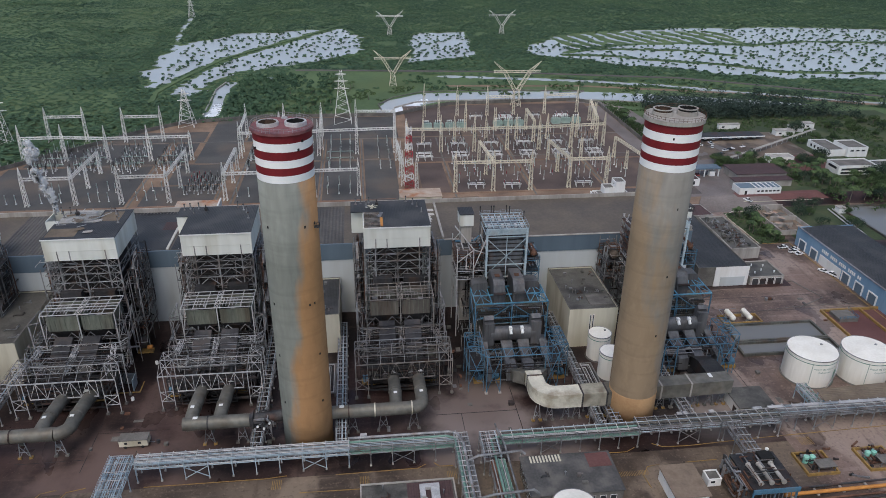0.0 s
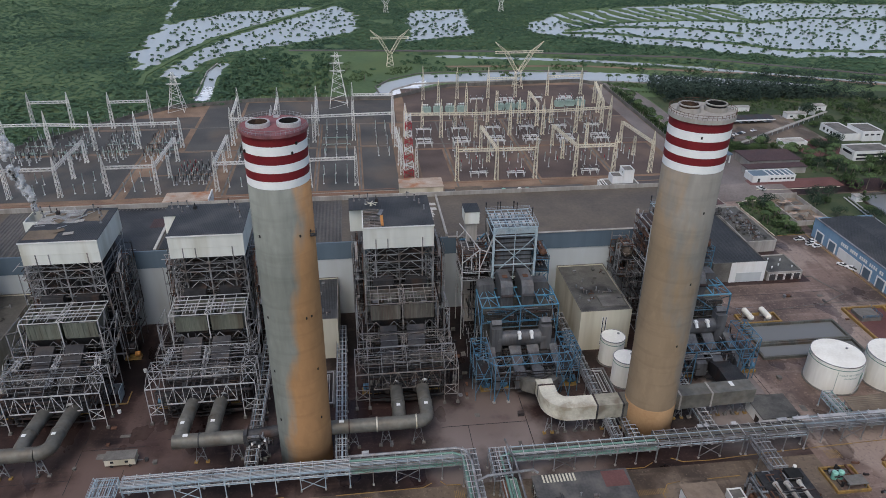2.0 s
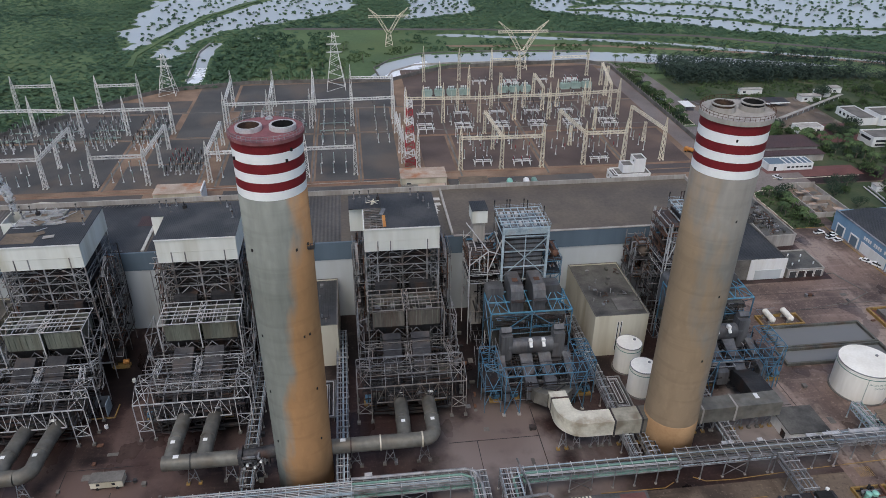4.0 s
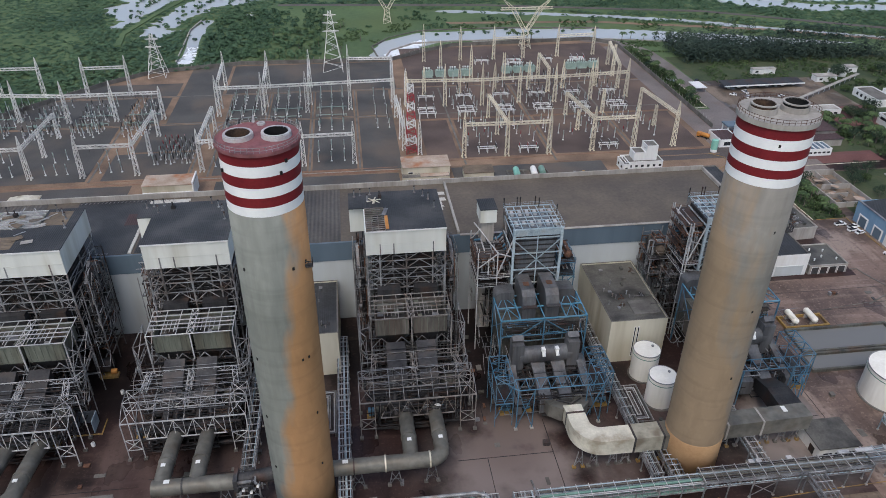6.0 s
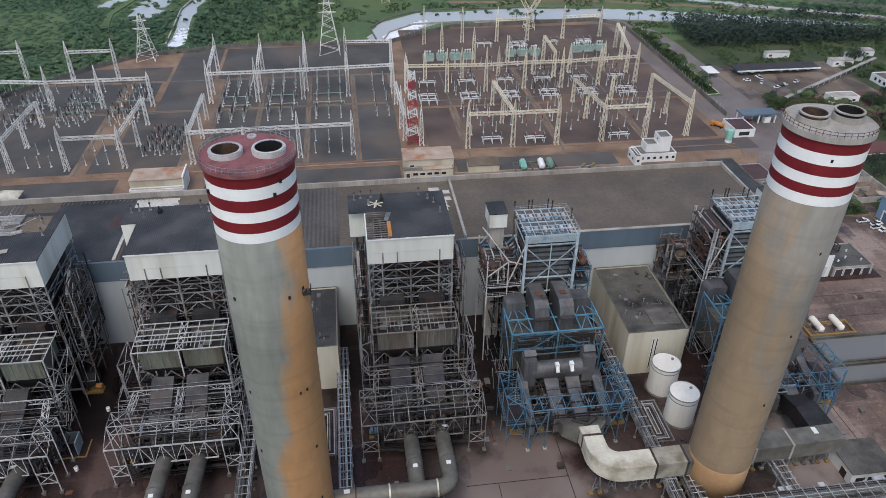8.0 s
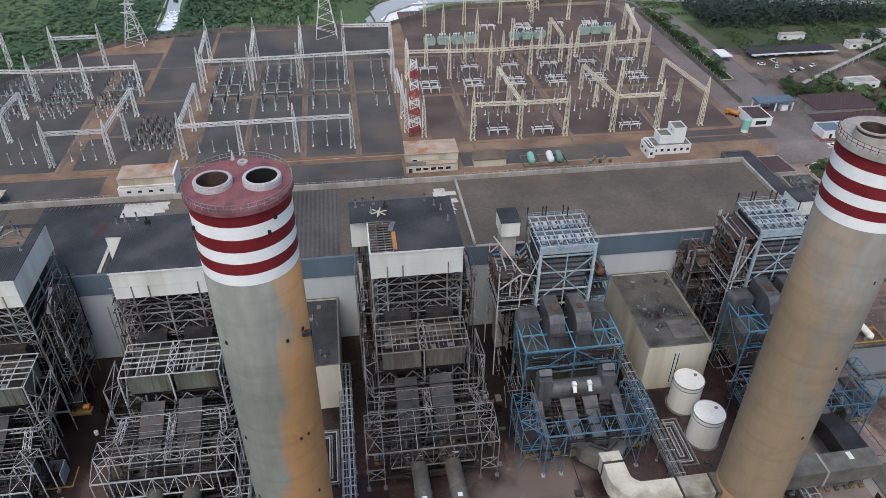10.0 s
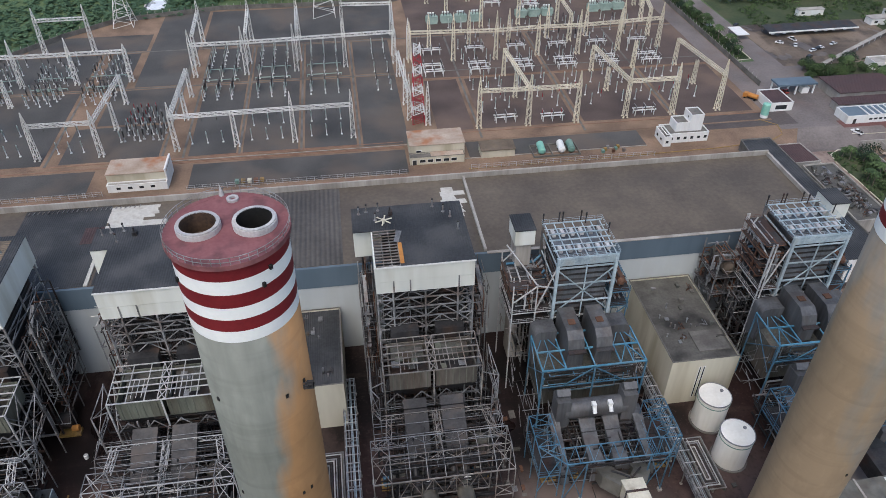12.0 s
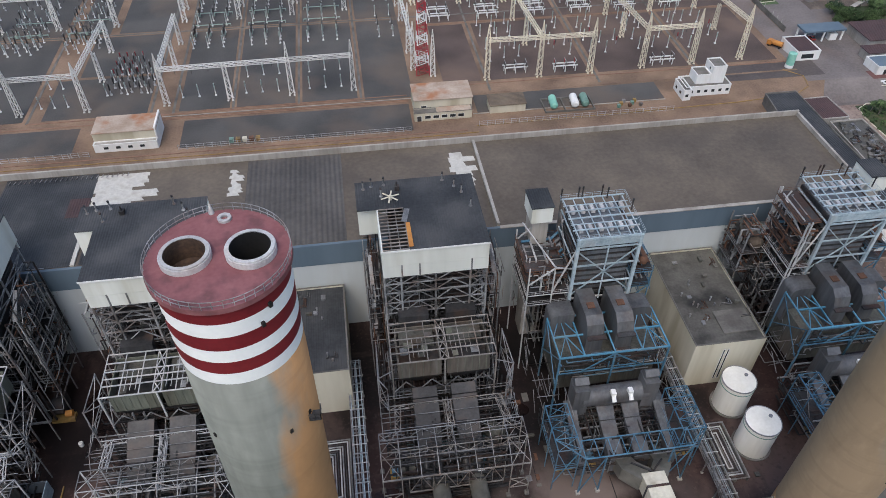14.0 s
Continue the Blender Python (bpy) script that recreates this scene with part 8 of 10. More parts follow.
for x, y, w, d in ((40.5, 173.4, 3.2, 1.2), (44.2, 175.6, 1.0, 2.4), (33, 190, 1.6, 1.6), (-57, 186.5, 2.6, 1.4), (-79, 184, 2.2, 2.2), (-74.5, 192.6, 3.0, 1.2), (35.4, 207, 2.0, 2.0), (33.4, 222, 1.6, 2.6), (-34, 204, 1.4, 2.2), (122, 203, 2.2, 1.6), (137.5, 181, 1.8, 2.8), (183, 246, 2.4, 1.6)):
    solid("cover_plate", Shape().box(x, y, 0, x + w, y + d, 0.1).box(x + 0.15, y + 0.15, 0.1, x + w - 0.15, y + d - 0.15, 0.16), CONCRETE_DARK, "low concrete cover plate in the yard", "cover", group="yard cover plates", at=(x, y, 0))


# ---------------------------------------------------------------- switchyard ground
Shape.level = None
TERRACOTTA = material("terracotta_cover", (0.16, 0.085, 0.06), (0.3, 0.18, 0.125), 0.3, 2, 0.85)
k_ = 10
for x0_, y0_, x1_, y1_, m_ in (
        (-236, 374.5, -127, 410, GRAVEL), (-212, 410, -127, 441, GRAVEL), (-120, 374.5, -81, 404, GRAVEL), (-112, 406, -81, 441, GRAVEL), (-69, 374.5, -49.6, 441, GRAVEL), (-47, 374.5, -24.2, 441, GRAVEL), (-21.4, 374.5, 0.4, 441, GRAVEL), (3.2, 372.5, 22.5, 441, GRAVEL),
        (-205, 444, -127, 486, GRAVEL), (-121, 444, -107, 486, GRAVEL), (-103, 444, -78, 548, GRAVEL), (-70, 444, -49.6, 486, GRAVEL), (-47, 444, -24.2, 486, GRAVEL), (-21.4, 444, 0.4, 486, GRAVEL), (3.2, 444, 22.5, 486, GRAVEL),
        (-166, 489, -105, 512, GRAVEL), (-76, 489, 28, 543, GRAVEL), (-66, 349.5, 20, 367.5, GRAVEL), (-170, 351, -104, 367.5, GRAVEL), (46, 357.5, 122, 370, GRAVEL), (152, 366, 196, 378, SLAB_GREY),
        (36, 381, 52, 432, GRAVEL_BROWN), (56, 381, 98, 432, GRAVEL_BROWN), (102, 381, 142, 432, GRAVEL_BROWN), (146, 381, 182, 432, GRAVEL_BROWN),
        (34, 435, 98, 487, GRAVEL_BROWN), (101, 435, 185.8, 487, GRAVEL_BROWN), (36, 490, 185.8, 572, GRAVEL_BROWN), (186, 404, 196.6, 562, ASPHALT)):
    slab("pavement_%d" % k_, x0_, y0_, x1_, y1_, 0.05, m_, "dark crushed-stone bed of the switchyard" if m_ is GRAVEL else "brown crushed-stone bed of the switchyard" if m_ is GRAVEL_BROWN else "worn paved strip beside the switchyard")
    k_ += 1
# cable trenches
n_t = 1
for x in (-125, -79.5, -71, -48.3, -22.8, 1.8, 54, 100, 144):
    struct("trim_trench_%d" % n_t, Shape().box(x - 0.5, 373, 0.0, x + 0.5, 486, 0.1), CONCRETE_DARK, "dull concrete cable trench cover")
    n_t += 1
for y in (371.5, 442.5, 487.5):
    struct("trim_trench_%d" % n_t, Shape().box(-180, y - 0.5, 0.0, 186, y + 0.5, 0.1), EARTH if y < 400 else CONCRETE_DARK, "concrete cable trench across the yard")
    n_t += 1
for y, a, b in ((371.0, -100, 22), (356.6, 44, 122)):
    struct("kerb_%d" % (20 + n_t), Shape().box(a, y, 0, b, y + 0.3, 0.25), CONCRETE, "pale kerb beside the yard road")
    n_t += 1
struct("kerb_40", strip([(44, 348.6), (100, 349.2), (150, 350.5), (176, 353), (184, 358), (186, 366), (180, 372)], 0.35, 0.0, 0.22), PAINT_YELLOW, "yellow kerb of the service road")
struct("kerb_41", strip([(-200, 343.6), (-60, 343.8), (20, 344.0), (44, 344.4)], 0.3, 0.0, 0.2), PAINT_YELLOW, "yellow kerb of the service road")

# perimeter walls
PERIM = [(-240, 412), (-190.9, 467.8), (-152, 513), (-128, 533.5), (-72, 546), (28, 544), (50, 560), (75, 574), (181, 580), (197.2, 565), (197.4, 463), (197.0, 404)]
struct("wall_perimeter", strip(PERIM, 0.4, 0.0, 2.6), CONCRETE_DARK, "dark concrete perimeter wall of the switchyard")
ps = 1
for (ax, ay), (bx, by) in zip(PERIM[:-1], PERIM[1:]):
    n = max(1, int(math.hypot(bx - ax, by - ay) / 4))
    for i in range(n):
        x, y = ax + (bx - ax) * i / n, ay + (by - ay) * i / n
        solid("wall_post", Shape().beam((x, y, 2.5), (x, y, 3.6), 0.18).beam((x, y, 3.6), (x + 0.25, y + 0.35, 3.95), 0.14), CONCRETE, "pale concrete post on the perimeter wall", "post", group="wall posts", at=(x, y, 2.5))
fn = thing("chain_fence", (-20, 348.6, 0), "thin grey chain fence with posts beside the yard road", "fence")
for a, b in ((-104, -97), (-66, 19), (45, 122)):
    n = int((b - a) / 3)
    for i in range(n + 1):
        part("post", Shape().beam((a + (b - a) * i / n, 348.4, 0), (a + (b - a) * i / n, 348.4, 2.2), 0.14), STEEL_WHITE, fn)
    for z in (0.4, 1.2, 2.1):
        part("wire", Shape().beam((a, 348.4, z), (b, 348.4, z), 0.07), STEEL_WHITE, fn)
fn2 = thing("chain_fence", (-150, 347.5, 0), "thin grey chain fence with posts beside the dark strip", "fence")
for i in range(30):
    part("post", Shape().beam((-190 + i * 3.0, 348.2, 0), (-190 + i * 3.0, 348.2, 2.2), 0.14), STEEL_WHITE, fn2)
for z in (0.4, 1.2, 2.1):
    part("wire", Shape().beam((-190, 348.2, z), (-103, 348.2, z), 0.07), STEEL_WHITE, fn2)


# ---------------------------------------------------------------- gantries
def column_shape(x, y, beam_z, peak, cream):
    s = Shape()
    w = 1.5 if peak > 15 else 1.3
    s.lattice((x, y, 0.3), (x, y, beam_z), w * 1.25, w * 1.25, 9, 0.24, 0.14, w * 0.85, w * 0.85)
    if peak > beam_z + 1:
        s.lattice((x, y, beam_z), (x, y, peak), w * 0.85, w * 0.85, 4, 0.2, 0.12, 0.12, 0.12)
    for a, b in ((-1, -1), (1, -1), (1, 1), (-1, 1)):
        s.box(x + a * w * 0.62 - 0.35, y + b * w * 0.62 - 0.35, 0, x + a * w * 0.62 + 0.35, y + b * w * 0.62 + 0.35, 0.4)
    return s


def gantry(name, cols, beams, label, cream=False):
    """cols: x, y, beam height, peak; beams: index pairs of columns."""
    m = LATTICE_CREAM if cream else LATTICE
    root = thing("gantry", (cols[0][0], cols[0][1], 0), label, "gantry", "switchyard gantries")
    for x, y, bz, pk in cols:
        part("lattice_column", column_shape(x, y, bz, pk, cream), m, root)
    for i, j in beams:
        a, b = cols[i], cols[j]
        p, q = Vector((a[0], a[1], a[2] - 0.6)), Vector((b[0], b[1], b[2] - 0.6))
        part("lattice_beam", Shape().lattice(p, q, 1.2, 1.3, max(4, int((q - p).length / 1.5)), 0.22, 0.13), m, root)
        # insulator strings hanging from the beam
        for k in (0.25, 0.5, 0.75):
            c = p.lerp(q, k) - Vector((0, 0, 0.7))
            part("insulator_string", Shape().tube(c, c - Vector((0, 0, 2.0)), 0.13, n=6), PORCELAIN, root)
    return root


BZ = 16.0
gantry("g", [(-178, 380, BZ, 22), (-153, 380, BZ, 22), (-154.5, 405.5, 13, 13), (-155, 430, 13.6, 13.6)], [(0, 1), (1, 3)], "pale grey lattice gantry with a tie beam")
gantry("g", [(-129, 379.5, BZ, 21.5), (-104, 379.5, BZ, 21), (-102.6, 402, 13, 13), (-103.4, 427, 14.5, 14.5)], [(0, 1), (1, 3)], "pale grey lattice gantry with a tie beam")
gantry("g", [(-74, 380, BZ, 22), (-49.5, 380.5, BZ, 16.5), (-25.4, 381, BZ, 23), (-0.7, 381.4, BZ, 22), (-73.7, 407.5, 13, 13), (-74.5, 430.5, 14, 14)], [(0, 1), (1, 2), (2, 3), (0, 5)], "long pale grey lattice gantry of four columns")
gantry("g", [(-208, 455, BZ, 24), (-183, 455, BZ, 24), (-156, 451, BZ, 24), (-130.8, 451.3, BZ, 23.5), (-105.5, 451.7, BZ, 19)], [(0, 1), (1, 2), (2, 3), (3, 4)], "long pale grey lattice gantry across the western bays")
gantry("g", [(-75.2, 452.4, 17, 24), (-50.3, 452.4, 17, 24.5), (-25.8, 453.4, 17, 24), (-1.2, 454.9, 17, 25), (24, 456, 17, 18.5)], [(0, 1), (1, 2), (2, 3), (3, 4)], "long pale grey lattice gantry across the middle bays")
gantry("g", [(-157, 492.8, 18, 24), (-132.4, 493.5, 18, 24.4)], [(0, 1)], "pale grey lattice portal at the back of the yard")
for x, y2 in ((-76.6, 497), (-50.6, 496), (-25.2, 496.4)):
    gantry("g", [(x, y2, 17.5, 24), (x + 0.8, 465.5, 16.5, 17)], [(0, 1)], "pale grey lattice mast with a tie back to the gantry")
gantry("g", [(-1.2, 496, 18, 26), (25.6, 494, 18, 19.5), (24.2, 466, 17, 17.5)], [(0, 1), (1, 2)], "pale grey lattice portal with a rear tie")
gantry("g", [(-207, 496, 18, 24), (-183, 496, 18, 24)], [(0, 1)], "pale grey lattice portal at the western wall")
gantry("g", [(25, 394, 13, 21.5), (24.6, 409, 13, 22.5), (24.2, 440, 13, 14)], [(0, 1), (1, 2)], "pale lattice masts in a line with a tie beam")
gantry("g", [(32.5, 388, 13, 20.5), (31.6, 459.8, 16, 21.5)], [], "two slim pale lattice masts beside the red mast")
CZ = 18.0
gantry("g", [(54.3, 382, CZ, 24), (76.2, 381.4, CZ, 24), (98, 381.3, CZ, 24.3), (76.5, 408.8, 13, 13), (76.2, 433.4, 14, 14)], [(0, 1), (1, 2), (1, 4)], "cream lattice gantry of three columns with tie beam", True)
gantry("g", [(121.2, 382.6, CZ, 24), (143.4, 382.8, CZ, 24.5), (121.6, 410.2, 12, 12), (121.2, 432.7, 13.5, 13.5)], [(0, 1), (0, 3)], "cream lattice gantry with two columns and tie beam", True)
gantry("g", [(165.6, 383.7, CZ, 24.3), (166.1, 411.5, 12, 12), (165.8, 434, 14, 14), (143.5, 434, 14, 14)], [(0, 2)], "cream lattice gantry running back into the yard", True)
gantry("g", [(31.8, 456, BZ, 21), (54.2, 454.7, BZ, 25), (76.2, 453.3, BZ, 25.5), (98.8, 455, BZ, 21.5), (120.4, 454.4, BZ, 23.5), (143, 456.3, BZ, 22.5), (166.2, 458.4, BZ, 23.5)], [(0, 1), (1, 2), (2, 3), (3, 4), (4, 5), (5, 6)], "long cream lattice gantry across the eastern bays", True)
gantry("g", [(121.5, 500, 16, 17), (120.8, 472, 15.5, 16)], [(0, 1)], "cream lattice tie frame behind the long gantry", True)
gantry("g", [(175.8, 521, 16, 17), (166.4, 474, 15.5, 16), (171, 497, 15.5, 16)], [(0, 1)], "cream lattice tie frame beside the eastern wall", True)
gantry("g", [(76.9, 498.3, 17, 23), (98.5, 499, 17, 18)], [], "two slim cream lattice masts", True)
gantry("g", [(100, 541, 15, 23), (121, 541.5, 15, 17)], [(0, 1)], "cream lattice portal before the canal wall", True)
gantry("g", [(146, 543, 15, 22), (172.8, 545, 15, 20)], [(0, 1)], "cream lattice portal before the canal wall", True)
gantry("g", [(51, 540.6, 17, 25.5), (76.6, 541.4, 17, 23.3), (60, 520, 14, 20), (180, 520, 14, 15)], [], "slim cream lattice masts before the canal", True)
gantry("g", [(44, 474, 12, 18), (66, 476, 12, 18), (88, 476, 12, 18), (110, 478, 12, 18), (132, 478, 12, 18), (154, 480, 12, 18)], [], "row of slim cream lattice masts", True)

# red and white radio mast
ms = thing("radio_mast", (28.5, 391, 0), "tall red and white banded lattice mast", "mast")
for i in range(8):
    z0, z1 = i * 4.5, (i + 1) * 4.5
    w0, w1 = 5.4 - 0.36 * i, 5.4 - 0.36 * (i + 1)
    part("mast_section", Shape().lattice((28.5, 391, z0), (28.5, 391, z1), w0, w0, 3, 0.34, 0.2, w1, w1).lattice((28.5, 391, z0 + 0.4), (28.5, 391, z1 - 0.4), w0 * 0.5, w0 * 0.5, 3, 0.14, 0.12), RED_MAST if i % 2 == 0 else PAINT_WHITE, ms, "red section" if i % 2 == 0 else "white section")
part("antenna", Shape().tube((28.5, 391, 36), (28.5, 391, 39), 0.08, n=6), STEEL, ms)


# ---------------------------------------------------------------- transmission pylons
def pylon(x, y, h, w, label, mat=LATTICE, arms=((0.62, 7), (0.76, 6), (0.9, 5))):
    root = thing("transmission_pylon", (x, y, 0), label, "pylon", "transmission pylons")
    part("tower_body", Shape().lattice((x, y, 0), (x, y, h * 0.6), w, w, 7, 0.32, 0.19, w * 0.42, w * 0.42).lattice((x, y, h * 0.6), (x, y, h), w * 0.42, w * 0.42, 6, 0.28, 0.16, w * 0.12, w * 0.12), mat, root)
    for k, a in arms:
        for sd in (-1, 1):
            part("cross_arm", Shape().lattice((x, y, h * k), (x + sd * a, y, h * k), 1.0, 1.0, 4, 0.2, 0.14, 0.15, 0.15), mat, root)
    return root


def delta_pylon(x, y, h, span, label, mat=LATTICE, horns=True):
    """A Y-shaped pylon: narrow waist, two splayed limbs, a long level arm and two horns."""
    root = thing("transmission_pylon", (x, y, 0), label, "pylon", "transmission pylons")
    zw, za = h * 0.36, h * 0.78
    part("waist", Shape().lattice((x, y, 0), (x, y, zw), h * 0.2, h * 0.2, 6, 0.32, 0.18, h * 0.1, h * 0.1), mat, root)
    for sd in (-1, 1):
        part("limb", Shape().lattice((x + sd * h * 0.03, y, zw), (x + sd * span * 0.27, y, za), h * 0.07, h * 0.07, 7, 0.26, 0.15), mat, root)
        if horns:
            part("horn", Shape().lattice((x + sd * span * 0.27, y, za), (x + sd * span * 0.5, y, h), h * 0.06, h * 0.06, 5, 0.24, 0.14, 0.2, 0.2), mat, root)
    part("cross_arm", Shape().lattice((x - span / 2, y, za), (x + span / 2, y, za), 1.4, 1.5, 16, 0.22, 0.13), mat, root)
    return root


pylon(-11, 530, 38.5, 13, "tall grey lattice pylon at the back wall of the switchyard", arms=((0.66, 5.5), (0.8, 5), (0.93, 4)))
pylon(-123.5, 529, 27, 11, "grey lattice pylon at the corner of the switchyard", arms=((0.7, 5), (0.88, 4)))
pylon(-236, 494, 37, 9, "tall grey lattice pylon at the western wall")
delta_pylon(32.5, 645, 31, 33, "broad Y-shaped lattice pylon standing on the green field", LATTICE_CREAM)
delta_pylon(128, 566, 36, 38, "broad cream Y-shaped lattice pylon beside the canal", LATTICE_CREAM)
delta_pylon(42.5, 908, 29, 33, "far pale Y-shaped lattice pylon over the mangroves")
delta_pylon(182, 910, 29, 33, "far pale Y-shaped lattice pylon over the mangroves")
pylon(-223, 1067, 27, 8, "far slim lattice pylon over the mangroves", arms=((0.6, 5), (0.75, 5), (0.9, 4)))


# ---------------------------------------------------------------- switchyard apparatus
def sheds(s, x, y, z0, z1, r, n=5):
    """A ribbed porcelain column."""
    prof = []
    for i in range(n):
        a, b = z0 + (z1 - z0) * i / n, z0 + (z1 - z0) * (i + 0.9) / n
        prof += [(r, a), (r * 0.62, b)]
    return s.lathe((x, y, 0), prof, 8)


def make_post(pale, h):
    root = thing("post_insulator", (0, 0, 0), "pale grey post insulator on a slim steel stand" if pale else "dark brown post insulator on a slim steel stand", "insulator", "post insulators")
    part("stand", Shape().beam((0, 0, 0.2), (0, 0, h * 0.5), 0.28).box(-0.4, -0.4, 0, 0.4, 0.4, 0.28), PAINT_WHITE if pale else STEEL_WHITE, root)
    part("porcelain", sheds(Shape(), 0, 0, h * 0.5, h, 0.3), PORCELAIN_PALE if pale else PORCELAIN, root)
    return root


def make_breaker():
    root = thing("circuit_breaker", (0, 0, 0), "circuit breaker with dark porcelain columns and grey cabinet", "circuit breaker", "circuit breakers")
    part("stand", Shape().beam((-0.9, 0, 0), (-0.9, 0, 2.0), 0.22).beam((0.9, 0, 0), (0.9, 0, 2.0), 0.22).beam((-1.2, 0, 2.0), (1.2, 0, 2.0), 0.3), STEEL, root)
    part("cabinet", Shape().box(-0.5, -0.45, 0.4, 0.5, 0.45, 1.8).box(-0.56, -0.5, 1.8, 0.56, 0.5, 1.9), TRANSFORMER_GREEN, root, "grey-green control cabinet")
    for x in (-0.8, 0.8):
        part("porcelain", sheds(Shape(), x, 0, 2.1, 4.4, 0.34), PORCELAIN, root)
    part("head", Shape().tube((-1.4, 0, 4.7), (1.4, 0, 4.7), 0.3, n=8), PORCELAIN, root)
    return root


def make_breaker_tall():
    root = thing("circuit_breaker", (0, 0, 0), "tall dark breaker pole on a pale stand", "circuit breaker", "tall breaker poles")
    part("stand", Shape().beam((0, 0, 0), (0, 0, 2.2), 0.45).box(-0.5, -0.5, 0, 0.5, 0.5, 0.3), STEEL_WHITE, root)
    part("porcelain", sheds(Shape(), 0, 0, 2.2, 5.4, 0.36, 6), PORCELAIN, root)
    part("arm", Shape().beam((-0.1, -0.9, 5.5), (0.1, 0.9, 5.7), 0.24), STEEL, root)
    return root


def make_switch(red=False):
    root = thing("disconnector", (0, 0, 0), "white disconnector frame with red posts" if red else "white disconnector frame with two long beams", "disconnector", "disconnector frames")
    for y in (-1.2, 1.2):
        part("frame_beam", Shape().beam((-5.2, y, 2.8), (5.2, y, 2.8), 0.42), PAINT_WHITE, root)
    for x in (-4.4, 0, 4.4):
        for y in (-1.2, 1.2):
            part("leg", Shape().beam((x, y, 0), (x, y, 2.8), 0.3), PAINT_WHITE, root)
            part("insulator", sheds(Shape(), x, y, 3.0, 4.8, 0.24, 4), RED_MAST if red and y > 0 else PORCELAIN, root)
        part("blade", Shape().beam((x, -1.6, 4.9), (x, 1.6, 5.0), 0.16), STEEL_WHITE, root)
    return root


def make_transformer():
    root = thing("transformer", (0, 0, 0), "pale green power transformer with radiators and bushings", "transformer", "power transformers")
    part("tank_body", Shape().box(-2.6, -1.8, 0.5, 2.6, 1.8, 4.0).box(-2.8, -2.0, 3.9, 2.8, 2.0, 4.15).box(-3, -2.2, 0, 3, 2.2, 0.5), TRANSFORMER_GREEN, root)
    for sd in (-1, 1):
        for i in range(7):
            part("radiator_fin", Shape().box(sd * 3.1 - 0.4, -1.7 + i * 0.52, 0.8, sd * 3.1 + 0.4, -1.55 + i * 0.52, 3.8), TRANSFORMER_GREEN, root)
    part("conservator", Shape().tube((-2.2, 1.4, 5.2), (1.8, 1.4, 5.2), 0.55, n=12).beam((-1.5, 1.4, 4.1), (-1.5, 1.4, 4.8), 0.2).beam((1.2, 1.4, 4.1), (1.2, 1.4, 4.8), 0.2), PAINT_WHITE, root)
    for x in (-1.6, 0, 1.6):
        part("bushing", sheds(Shape(), x, -0.8, 4.1, 6.6, 0.26, 5), PORCELAIN, root)
    return root


def place(proto, spots):
    """First thing to the first spot, copies to the others: x, y, turn."""
    for i, (x, y, a) in enumerate(spots):
        m = pose(x, y, 0.05, 0, 0, a)
        if i:
            copy_thing(proto, m)
        else:
            proto.matrix_basis = m


r6 = random.Random(61)
pale, dark, brk, tall = [], [], [], []
for xc in (-62, -37.2, -12.0, 13.0):
    for dx in (-6.4, 0, 6.4):
        x = xc + dx
        if xc > 10 and dx < 0:
            continue
        for y in (425, 446, 470, 476):
            pale.append((x + r6.uniform(-0.3, 0.3), y, 0))
        for y in (432, 439, 462):
            dark.append((x, y + r6.uniform(-0.5, 0.5), 0))
        if xc < 0:
            brk.append((x, 435.5, 90))
            brk.append((x, 455.5, 90))
    for dx in (-6.4, 0, 6.4):
        if xc < 0:
            pale.append((xc + dx, 384.5, 0))
            if xc > -40:
                pale.append((xc + dx, 398 + r6.uniform(-1, 1), 0))
for xc in (-190, -167, -142, -117):
    for dx in (-7, -2.3, 2.3, 7):
        for y in (432, 440, 449, 458, 466, 474):
            (dark if r6.random() < 0.55 else pale).append((xc + dx + r6.uniform(-0.8, 0.8), y + r6.uniform(-1.4, 1.4), 0))
        tall.append((xc + dx, 436 + r6.uniform(-1, 1), 0))
        if abs(dx) > 3:
            tall.append((xc + dx, 462 + r6.uniform(-1, 1), 0))
    for dx in (-5, 0, 5):
        brk.append((xc + dx, 445 + r6.uniform(-1, 1), 0))
        pale.append((xc + dx, 383.5, 0))
        if xc > -185:
            pale.append((xc + dx, 399 + r6.uniform(-2, 2), 0))
for i in range(5):
    for j in range(5):
        tall.append((-97 + i * 3.9 + 0.6 * j, 391 + j * 5.2 + r6.uniform(-0.7, 0.7), 20))
        if (i + j) % 2 == 0:
            pale.append((-98.4 + i * 3.9 + 0.6 * j, 390 + j * 5.2, 0))
for xc in (65, 87.5, 110, 132, 154.5):
    for dx in (-6.5, 0, 6.5):
        for y in (398, 416, 428):
            if r6.random() < 0.6:
                pale.append((xc + dx, y + r6.uniform(-2, 2), 0))
        for y in (448, 468, 484, 500):
            (pale if r6.random() < 0.6 else dark).append((xc + dx + r6.uniform(-0.6, 0.6), y + r6.uniform(-2, 2), 0))
        if r6.random() < 0.6:
            tall.append((xc + dx, 476 + r6.uniform(-2, 2), 0))
for xc in (-190, -167, -142, -117):
    for dx in (-4.6, 0, 4.6):
        for y in (428, 436, 453, 462, 479):
            pale.append((xc + dx + r6.uniform(-0.4, 0.4), y + r6.uniform(-0.8, 0.8), 0))
for xc in (-62, -37.2, -12.0):
    for dx in (-6.4, 0, 6.4):
        for y in (429, 451, 465, 481):
            pale.append((xc + dx, y + r6.uniform(-0.3, 0.3), 0))
